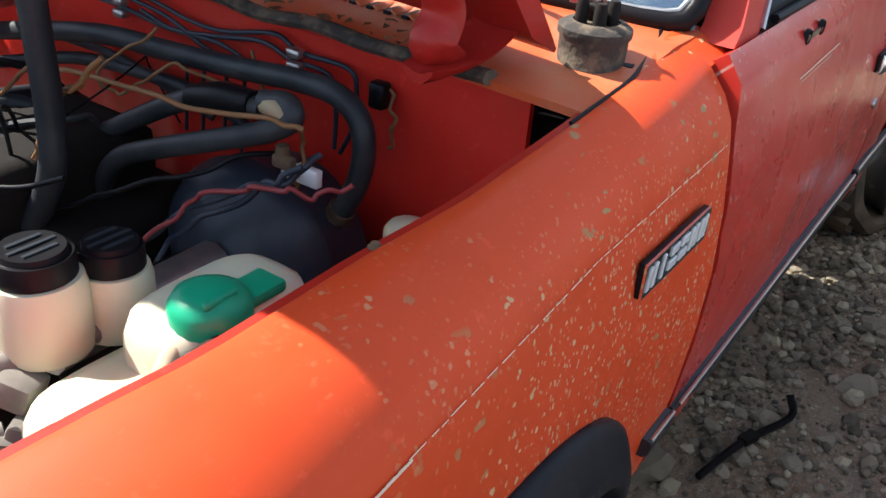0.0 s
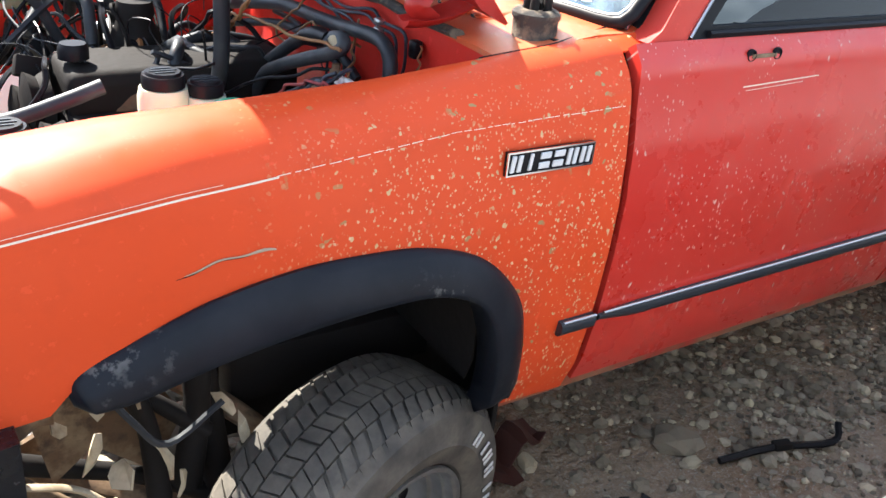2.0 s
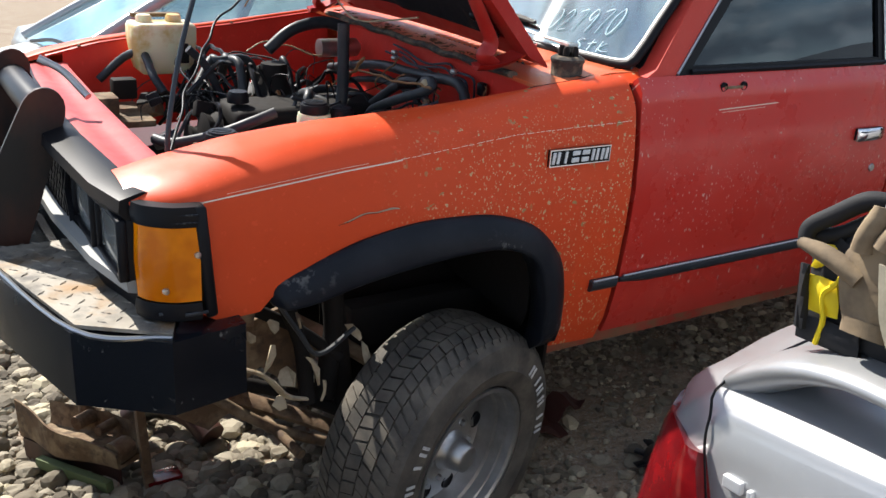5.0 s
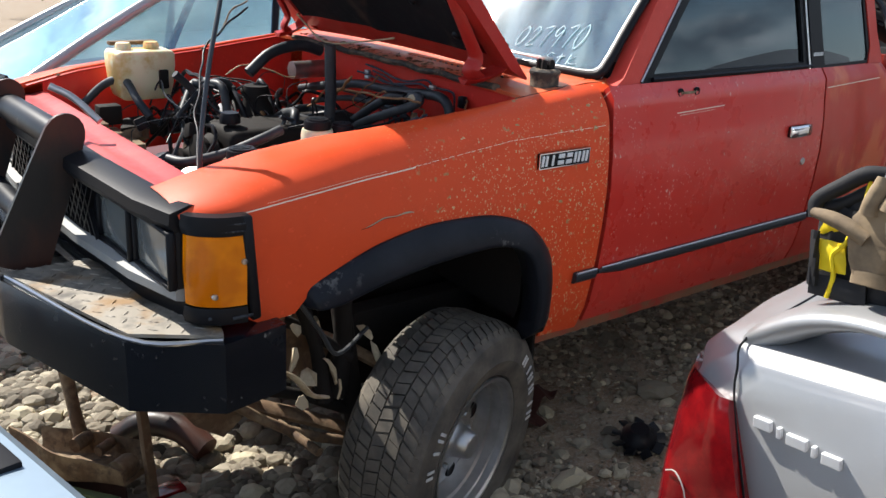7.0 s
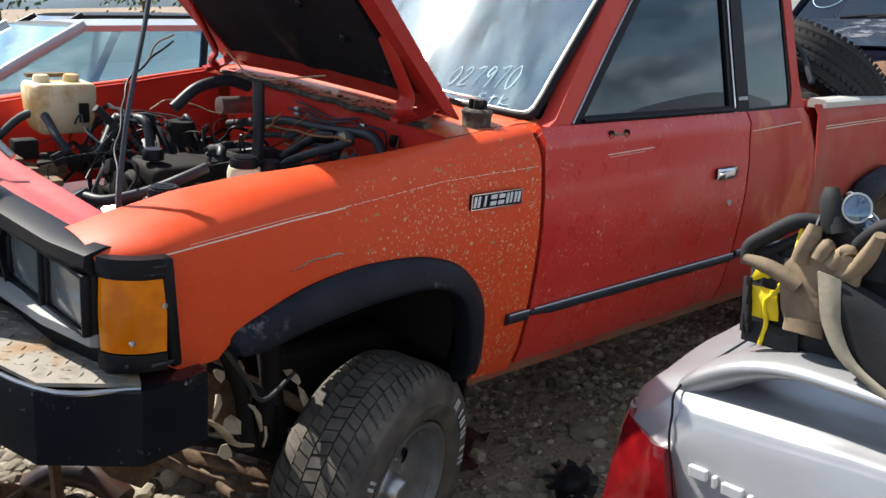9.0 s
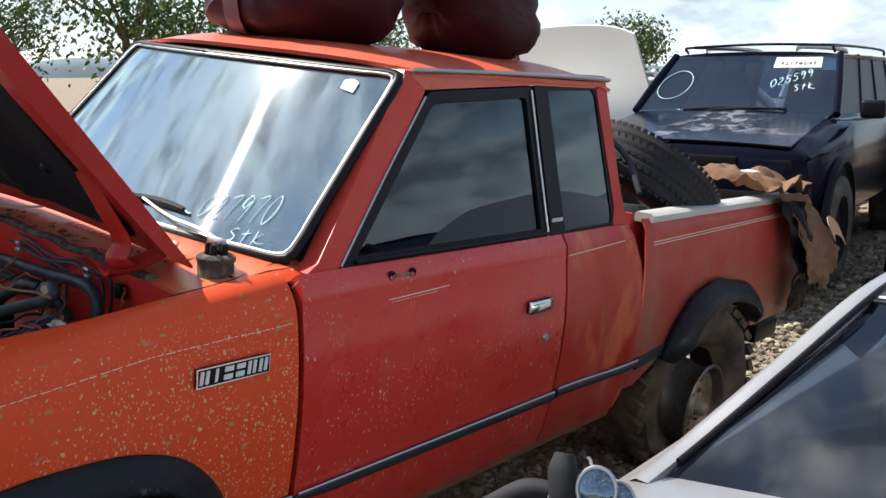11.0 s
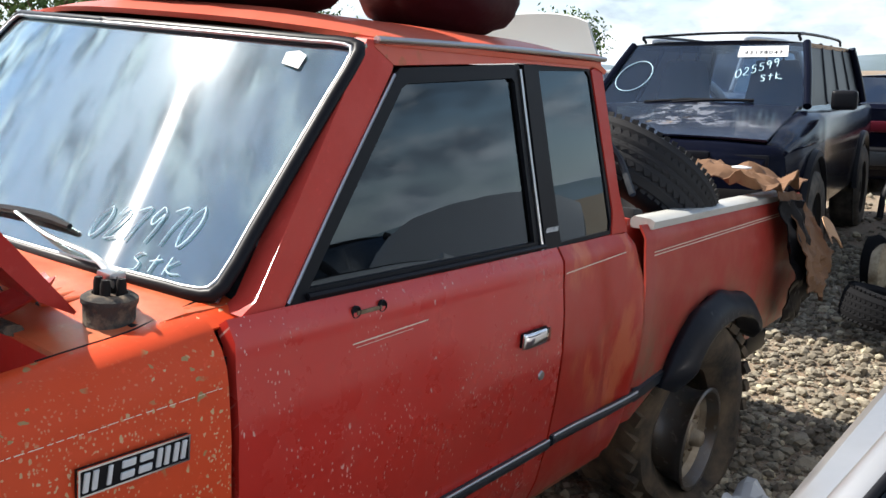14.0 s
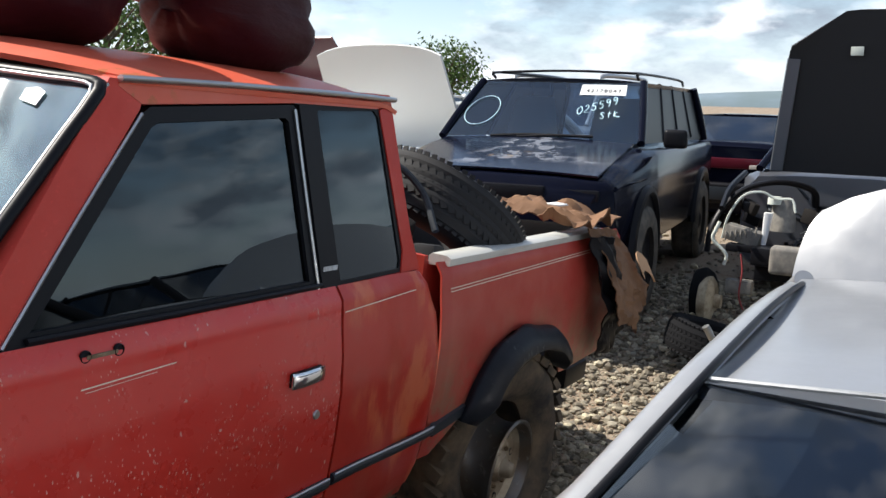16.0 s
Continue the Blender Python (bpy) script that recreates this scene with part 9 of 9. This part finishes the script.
dk = thing("dark_saloon", "dark saloon in the far row", "car", Matrix.Translation((4.6, 6.3, 0.15)))
part("body", ring_body([(0.0, 0.72, 0.3, 0.66, 0.70, 0.64), (0.08, 0.83, 0.2, 0.78, 0.82, 0.70), (1.0, 0.86, 0.18, 0.95, 0.98, 0.72), (4.1, 0.86, 0.2, 1.0, 1.0, 0.72), (4.3, 0.75, 0.3, 0.85, 0.85, 0.66)]), "silver", dk, "grey body", sharp=45)
greenhouse(dk, (1.05, 3.7, 1.0, 1.02), (1.85, 3.1, 1.42, 1.40), "black", 0.74, 0.58)
for s in (-1, 1):
    plain_wheel("wheel", dk, 0.85, s * 0.76); plain_wheel("wheel", dk, 3.3, s * 0.76)
dk2 = copy_thing(dk, pose(9.0, 7.5, 0.25))
tagged(dk2, "grey saloon standing in the far row")
dk3 = copy_thing(dk, pose(-0.5, 7.0, 0.05))
tagged(dk3, "grey saloon in the far row beyond the white car")

# pale car standing ahead of the bumper, its near corner close to the lane
ft = thing("pale_hatchback", "pale silver-blue car with a black cowl channel", "car", pose(-1.945, -0.25, 0.0, 0, 0, 7))
m = Mat("pale_blue_silver", (0.22, 0.29, 0.36), 0.35, 0.25, 0.3)
M["palesilver"] = m.over(m.fac(8, 0.4, 0.8), (0.19, 0.25, 0.31), 0.6).m
part("body", loft([[(-3.6, y, 0.30), (0.36 - e, y, 0.32), (0.42 - e, y, 0.60), (0.415 - e, y, 0.72), (0.39 - e, y, 0.745), (0.30 - e, y, 0.75), (-0.9, y, 0.80), (-3.5, y, 0.78)] for y, e in ((-0.44, 0.06), (-0.42, 0.01), (-0.40, 0.0), (0.0, 0.0), (0.6, 0.0), (1.10, 0.0), (1.16, 0.06))]), "palesilver", ft, "pale silver-blue body", sharp=30)
greenhouse(ft, (-0.75, -2.9, 0.79, 0.79), (-1.15, -2.5, 1.15, 1.15), "palesilver", 0.74, 0.60)
for ob in list(ft.children)[1:]:
    ob.matrix_basis = Matrix.Translation((0, 0.36, 0))
part("channel", box(0.305, 0.14, 0.752, 0.13, 0.38, 0.012, 0.004), "black", ft, "black channel")
part("latch", box(0.30, 0.10, 0.760, 0.06, 0.20, 0.010, 0.004), "greytrim", ft)
for wx, wy in ((-0.35, -0.36), (-0.35, 1.06), (-2.9, -0.36), (-2.9, 1.06)):
    plain_wheel("wheel", ft, wx, wy, 0.29, 0.17)

# out-of-view row of cars, added for the truck's glass to mirror
for k, (x, y, r) in enumerate(((-2.2, -7.6, 90), (0.4, -7.9, 92), (3.0, -7.7, 88), (5.7, -8.0, 91), (-5.0, -7.8, 90))):
    c_ = copy_thing(dk, pose(x, y, 0.0, 0, 0, r))
    tagged(c_, "grey saloon in the row across the lane", group="row across the lane")
# ---- loose junk on the ground ----
def gz(x, y, up=0.0):
    return ground_z(x, y) + up


M["mossgreen"] = Mat("mossy_paint", (0.10, 0.13, 0.055), 0.8).bump(40, 0.4, 0.003).m
jk = thing("rusty_subframe", "bent rusty subframe piece lying under the front bumper", "car part", pose(-1.20, 0.91, gz(-1.20, 0.91)))
AX = Matrix.Rotation(radians(-59.5), 4, "Z")


def channel_row(u, w):
    t = (u + 0.20) / 0.40
    return [(u, -w, 0.13 + 0.075 * (1 - t)), (u, -w, 0.10), (u, -w + 0.012, 0.088), (u, w - 0.012, 0.080 + 0.02 * math.sin(5 * u)), (u, w, 0.10), (u, w, 0.15 + 0.02 * math.sin(9 * u)), (u, w + 0.006, 0.15), (u, w + 0.006, 0.09), (u, w, 0.074), (u, -w, 0.078), (u, -w - 0.006, 0.09), (u, -w - 0.006, 0.13 + 0.075 * (1 - t))]


part("channel", xf(loft([channel_row(u, 0.055 + 0.035 * math.exp(-((u + 0.02) / 0.1) ** 2)) for u in np.linspace(-0.22, 0.20, 14)]), AX), "rust", jk, "pressed steel channel, dusty and rusty", sharp=35)
part("web", xf(sheet(list(np.linspace(-0.20, 0.19, 8)), [0, 0.5, 1], lambda u, v: (u, -0.058 + 0.012 * math.sin(11 * u), 0.085 * v), 0.006), AX), "rustblack", jk)
part("post", tube([(0.03, 0.10, 0.10), (0.025, 0.13, 0.22), (0.03, 0.20, 0.42)], [0.034, 0.028, 0.034], 10, 3, flat=0.7), "rust", jk, "rusty bracket arm")
for u, v_, z_, r_ in ((0.17, -0.02, 0.115, 0.036), (-0.02, 0.02, 0.15, 0.022), (0.06, 0.03, 0.14, 0.016)):
    part("bushing", xf(lathe([(0, 0.04), (r_ * 0.45, 0.04), (r_ * 0.5, 0.034), (r_ * 0.9, 0.034), (r_, 0.026), (r_, -0.03), (0, -0.03)], 18, "y", (u, v_, z_)), AX), "rust", jk)
part("bar", xf(box(0.05, -0.095, 0.045, 0.30, 0.028, 0.035, 0.006), AX), "mossgreen", jk, "moss-green painted bar")
part("upright", xf(box(0.125, -0.22, 0.17, 0.026, 0.040, 0.34, 0.006), Matrix.Identity(4)), "rust", jk, "rusty upright flat bar")
coil = thing("rubber_hose", "ribbed dark rubber hose bent on the gravel", "hose", pose(-0.93, 1.0, gz(-0.93, 1.0)))
part("tube", tube([(-0.10, 0.12, 0.05), (-0.02, 0.06, 0.10), (0.06, -0.04, 0.09), (0.10, -0.14, 0.04)], 0.045, 12, 8), "rustblack", coil)
fan = thing("fan_clutch", "broken black plastic fan on the gravel", "car part", pose(0.26, -0.04, gz(0.26, -0.04, 0.035), 14, -10, 0))
part("fan_hub", lathe([(0, 0.045), (0.030, 0.045), (0.040, 0.03), (0.056, 0.02), (0.060, 0.0), (0.055, -0.02), (0, -0.02)], 20, "z"), "black", fan)
for k in range(9):
    part("blade", xf(box(0.062, 0, 0.004, 0.050, 0.036, 0.008, 0.003), Matrix.Rotation(2 * math.pi * k / 9, 4, "Z") @ Matrix.Rotation(radians(28), 4, "X")), "black", fan)
ww = thing("wiper_arm", "old black wiper arm lying on the dirt", "wiper", pose(0.80, 0.0, gz(0.80, 0.0, 0.02), 0, 0, -20))
part("stem", tube([(-0.17, 0.0, 0.0), (0.0, 0.01, 0.012), (0.17, 0.0, 0.01), (0.20, 0.03, 0.05)], 0.010, 6, 4), "black", ww)
part("stem_clip", box(0.02, 0.01, 0.015, 0.05, 0.03, 0.02, 0.004), "dark", ww)
rg = thing("red_scrap", "crushed rusty red sheet-metal scraps under the sill", "scrap metal", pose(0.10, 0.38, gz(0.10, 0.38)))
M["rusted_red"] = Mat("rusted_red", (0.055, 0.018, 0.013), 0.85).bump(30, 0.4, 0.004).m
part("scrap_sheet", sheet(list(np.linspace(-0.12, 0.06, 7)), list(np.linspace(-0.10, 0.10, 7)), lambda x, y: (x, y, 0.03 + 0.06 * noise.noise((x * 11, y * 11, 4)) + 0.15 * abs(x)), 0.004), "rusted_red", rg, sharp=20)
part("scrap_strip", sheet(list(np.linspace(0.04, 0.20, 7)), list(np.linspace(-0.04, 0.06, 4)), lambda x, y: (x, y + 0.3 * (x - 0.1), 0.03 + 0.05 * noise.noise((x * 13, y * 13, 9)) + 0.02), 0.004), "rusted_red", rg, sharp=20)
pb = thing("plastic_scrap", "clear crumpled plastic scrap behind the rear wheel", "plastic scrap", pose(2.3, -0.25, gz(2.3, -0.25, 0.02)))
part("scrap_sheet", sheet(list(np.linspace(-0.12, 0.12, 8)), list(np.linspace(-0.1, 0.1, 7)), lambda x, y: (x, y, 0.04 + 0.09 * noise.noise((x * 11, y * 11, 2))), 0.003), Mat("milky_plastic", (0.6, 0.63, 0.66), 0.25).m, pb, sharp=20)
re = thing("red_lens_shard", "small broken red lens shard", "lens shard", pose(-1.03, 0.70, gz(-1.03, 0.70, 0.03)))
part("shard", box(0, 0, 0.01, 0.10, 0.07, 0.012, 0.004), "redlens", re)


# ---- stones ----
def stone_mesh(seed, sub=1):
    bm = bmesh.new()
    bmesh.ops.create_icosphere(bm, subdivisions=sub, radius=1)
    rs_ = random.Random(seed)
    sq = Vector((rs_.uniform(0.8, 1.25), rs_.uniform(0.7, 1.1), rs_.uniform(0.45, 0.75)))
    for v in bm.verts:
        n = 1 + 0.30 * noise.noise(v.co * 1.6 + Vector((seed * 3.1, 0, 0)))
        v.co = Vector((v.co.x * sq.x, v.co.y * sq.y, v.co.z * sq.z)) * n
    return bm


m = Mat("stone", (0.27, 0.245, 0.205), 0.9)
oi, rp = m.n("ObjectInfo"), m.n("ValToRGB")
geo = m.n("NewGeometry")
ad = m.n("Math"); ad.operation = "ADD"
m.l(oi.outputs["Random"], ad.inputs[0]); m.l(geo.outputs["Random Per Island"], ad.inputs[1])
fr = m.n("Math"); fr.operation = "FRACT"
m.l(ad.outputs[0], fr.inputs[0]); m.l(fr.outputs[0], rp.inputs[0])
els = rp.color_ramp.elements
els[0].color, els[1].color = (0.10, 0.085, 0.065, 1), (0.50, 0.44, 0.31, 1)
e2 = els.new(0.5); e2.color = (0.22, 0.19, 0.14, 1)
e3 = els.new(0.8); e3.color = (0.32, 0.285, 0.22, 1)
m.col = rp.outputs[0]
m.l(m.col, m.b.inputs["Base Color"])
m.over(m.fac(30, 0.5, 0.75, detail=6), (0.14, 0.11, 0.08), 0.5)
M["stone"] = m.bump(55, 0.5, 0.004).m
ground = bpy.data.objects["ground"]


def stone_size(x, y, rs_):
    base, most = (0.024, 2.0) if x < -0.2 else (0.0085, 4.0) if x < 2.2 else (0.0115, 3.2)
    return base * min(most, math.exp(rs_.gauss(-0.1, 0.45 if x < -0.2 else 0.7)))


def density(x, y):
    """How thickly the stones lie: bare oily soil beside the cab, gravel before and behind it."""
    if -0.1 < x < 1.4 and -1.0 < y < 0.7:
        return 0.42 + 0.9 * max(-0.3, noise.noise((x * 2.5, y * 2.5, 8)))
    return 1.0


rs = random.Random(31)
# joined gravel
base = []
for s in range(14):
    bm = stone_mesh(s, 2 if s < 7 else 1)
    bm.verts.ensure_lookup_table(); bm.verts.index_update()
    base.append((np.array([v.co for v in bm.verts]), np.array([[v.index for v in f.verts] for f in bm.faces])))
    bm.free()
allv, allf, off = [], [], 0


def scatter(n, x0, x1, y0, y1, scale=1.0):
    global off
    for _ in range(n):
        x, y = rs.uniform(x0, x1), rs.uniform(y0, y1)
        if rs.random() > density(x, y):
            continue
        r = stone_size(x, y, rs) * scale
        a = rs.uniform(0, 6.283)
        V, F = base[rs.randrange(7) + (0 if x < -0.25 else 7)]
        c, s = math.cos(a), math.sin(a)
        W = V * r * np.array([1, 1, rs.uniform(0.8, 1.2)])
        W = np.stack([W[:, 0] * c - W[:, 1] * s + x, W[:, 0] * s + W[:, 1] * c + y, W[:, 2] + ground_z(x, y) + r * rs.uniform(-0.1, 0.7)], 1)
        allv.append(W); allf.append(F + off); off += len(W)


scatter(14000, -2.4, 0.0, -0.9, 2.6, 0.9)
scatter(26000, -0.2, 2.6, -0.9, 0.9, 0.8)
scatter(24000, 2.4, 6.5, -1.0, 1.6, 0.9)
scatter(3800, 6.0, 12.0, -2.0, 3.0, 1.2)
me = bpy.data.meshes.new("gravel")
V, F = np.concatenate(allv), np.concatenate(allf)
me.from_pydata(V.tolist(), [], F.tolist())
me.materials.append(M["stone"])
gv = new("gravel", me)
tagged(gv, "loose grey and tan crushed stones on soil", "gravel", kind="stuff")
# the larger stones that can be told apart
stones = []
for s in range(8):
    bm = stone_mesh(40 + s, 2)
    for v in bm.verts:
        v.co *= 1 + 0.22 * noise.cell(v.co * 1.6 + Vector((s, 0, 0)))
    for f_ in bm.faces:
        f_.smooth = False
    me = bpy.data.meshes.new("stone"); bm.to_mesh(me); bm.free(); me.materials.append(M["stone"])
    stones.append(me)
for k in range(280):
    x, y = (rs.uniform(-1.9, -0.2), rs.uniform(-0.5, 1.8)) if k < 120 else (rs.uniform(-0.2, 2.0), rs.uniform(-0.75, 0.35)) if k < 220 else (rs.uniform(2.6, 5.0), rs.uniform(-0.8, 0.5))
    r = (rs.uniform(0.020, 0.040) if k % 9 else rs.uniform(0.045, 0.06)) * (0.8 if 120 <= k < 220 else 1)
    ob = new("stone", stones[k % 8]); ob.parent = ground
    ob.matrix_basis = Matrix.Translation((x, y, ground_z(x, y) + r * 0.2)) @ Euler((rs.uniform(-0.4, 0.4), rs.uniform(-0.4, 0.4), rs.uniform(0, 6))).to_matrix().to_4x4() @ Matrix.Diagonal((r, r, r, 1))

for k, (x, y, r) in enumerate(((0.62, 0.18, 0.062), (0.146, 0.105, 0.034), (-0.045, -0.027, 0.055), (0.215, 0.044, 0.030), (0.86, 0.62, 0.050), (0.40, 0.10, 0.028), (0.05, 0.10, 0.030), (0.10, -0.10, 0.026))):
    ob = new("stone", stones[(3 * k) % 8]); ob.parent = ground
    ob.matrix_basis = Matrix.Translation((x, y, ground_z(x, y) + r * 0.25)) @ Euler((0.2 * (k % 3), 0.15 * (k % 4), 1.3 * k)).to_matrix().to_4x4() @ Matrix.Diagonal((r, r, r * 0.9, 1))

# ---- trees and distance ----
m = Mat("leaf", (0.055, 0.11, 0.022), 0.6)
g2, r2 = m.n("NewGeometry"), m.n("ValToRGB")
m.l(g2.outputs["Random Per Island"], r2.inputs[0])
r2.color_ramp.elements[0].color, r2.color_ramp.elements[1].color = (0.028, 0.065, 0.012, 1), (0.10, 0.17, 0.035, 1)
m.l(r2.outputs[0], m.b.inputs["Base Color"])
M["leaf"] = m.m
M["bark"] = Mat("bark", (0.10, 0.075, 0.05), 0.9).bump(20, 0.6, 0.02).m


def tree(x, y, h, spread, seed, label, leaves=2600):
    rs_ = random.Random(seed)
    z0 = ground_z(x, y) if abs(x) < 40 else 0.3
    t = thing("tree", label, "tree", Matrix.Translation((x, y, z0)), "trees behind the yard")
    part("trunk", tube([(0, 0, -0.2), (0.1, 0.05, h * 0.25), (-0.05, 0.1, h * 0.5), (0.1, 0, h * 0.75)], [h * 0.035, h * 0.028, h * 0.02, h * 0.008], 8, 4), "bark", t)
    tips = []
    for k in range(11):
        a, e = rs_.uniform(0, 6.28), rs_.uniform(0.15, 1.1)
        s0 = Vector((0, 0, h * rs_.uniform(0.25, 0.65)))
        d = Vector((math.cos(a) * math.cos(e), math.sin(a) * math.cos(e), math.sin(e)))
        ln = spread * rs_.uniform(0.6, 1.05)
        tip = s0 + d * ln
        tip.z = min(tip.z, h * 0.97)
        part("limb", tube([s0, s0 + d * ln * 0.5 + Vector((0, 0, 0.1)), tip], [h * 0.014, h * 0.009, h * 0.004], 6, 3), "bark", t)
        tips += [tip, s0 + d * ln * 0.65]
    V, F = [], []
    for k in range(leaves):
        c = rs_.choice(tips) + Vector((rs_.gauss(0, 1), rs_.gauss(0, 1), rs_.gauss(0, 0.7))) * spread * 0.22
        if c.z < h * 0.12:
            continue
        n = Vector((rs_.gauss(0, 1), rs_.gauss(0, 1), rs_.gauss(0.6, 1))).normalized()
        u = n.orthogonal().normalized(); w = n.cross(u)
        r = rs_.uniform(0.06, 0.15) * (h / 4.5)
        i = len(V)
        V += [c - u * r, c + w * r * 0.45, c + u * r, c - w * r * 0.45]
        F.append((i, i + 1, i + 2, i + 3))
    me = bpy.data.meshes.new("crown"); me.from_pydata([tuple(v) for v in V], [], F); me.materials.append(M["leaf"])
    cr = new("crown", me); cr.parent = t
    return t


tree(14.5, 34, 4.6, 3.0, 1, "broad green leafy tree at the yard's edge")
tree(15.2, 26, 5.0, 2.8, 2, "leafy green tree with light gaps")
tree(18.5, 27, 4.2, 2.4, 3, "low green tree behind the cars")
tree(22.0, 25, 5.0, 3.0, 4, "green leafy tree behind the roof")
tree(26.0, 26, 4.0, 2.6, 5, "bushy green tree far off")
tree(29.0, 15.2, 3.4, 1.5, 6, "lone green tree behind the parked cars")
tree(9.5, 36, 4.8, 3.2, 7, "tall broad green tree at the yard's edge")
for k in range(9):
    copy_thing(bpy.data.objects["tree"] if k % 2 else bpy.data.objects["tree.001"], pose(-40 + 11 * k, -62 - 4 * (k % 3), 0, 0, 0, 50 * k))
# scrub line and far hills
bm = bmesh.new()
rowsv = []
for a in np.linspace(-180, 180, 200):
    d = 420
    x, y = d * math.cos(radians(a)), d * math.sin(radians(a))
    hgt = 11 + 6 * noise.noise((a * 0.06, 0.3, 0)) + 2 * noise.noise((a * 0.3, 1.3, 0))
    rowsv.append([bm.verts.new((x, y, -3)), bm.verts.new((x * 1.02, y * 1.02, hgt * 0.6)), bm.verts.new((x * 1.08, y * 1.08, hgt)), bm.verts.new((x * 1.2, y * 1.2, hgt * 0.9))])
for a, b in zip(rowsv, rowsv[1:]):
    for k in range(3):
        bm.faces.new((a[k], b[k], b[k + 1], a[k + 1]))
# Distance haze is put into the hills' blue-grey colour.
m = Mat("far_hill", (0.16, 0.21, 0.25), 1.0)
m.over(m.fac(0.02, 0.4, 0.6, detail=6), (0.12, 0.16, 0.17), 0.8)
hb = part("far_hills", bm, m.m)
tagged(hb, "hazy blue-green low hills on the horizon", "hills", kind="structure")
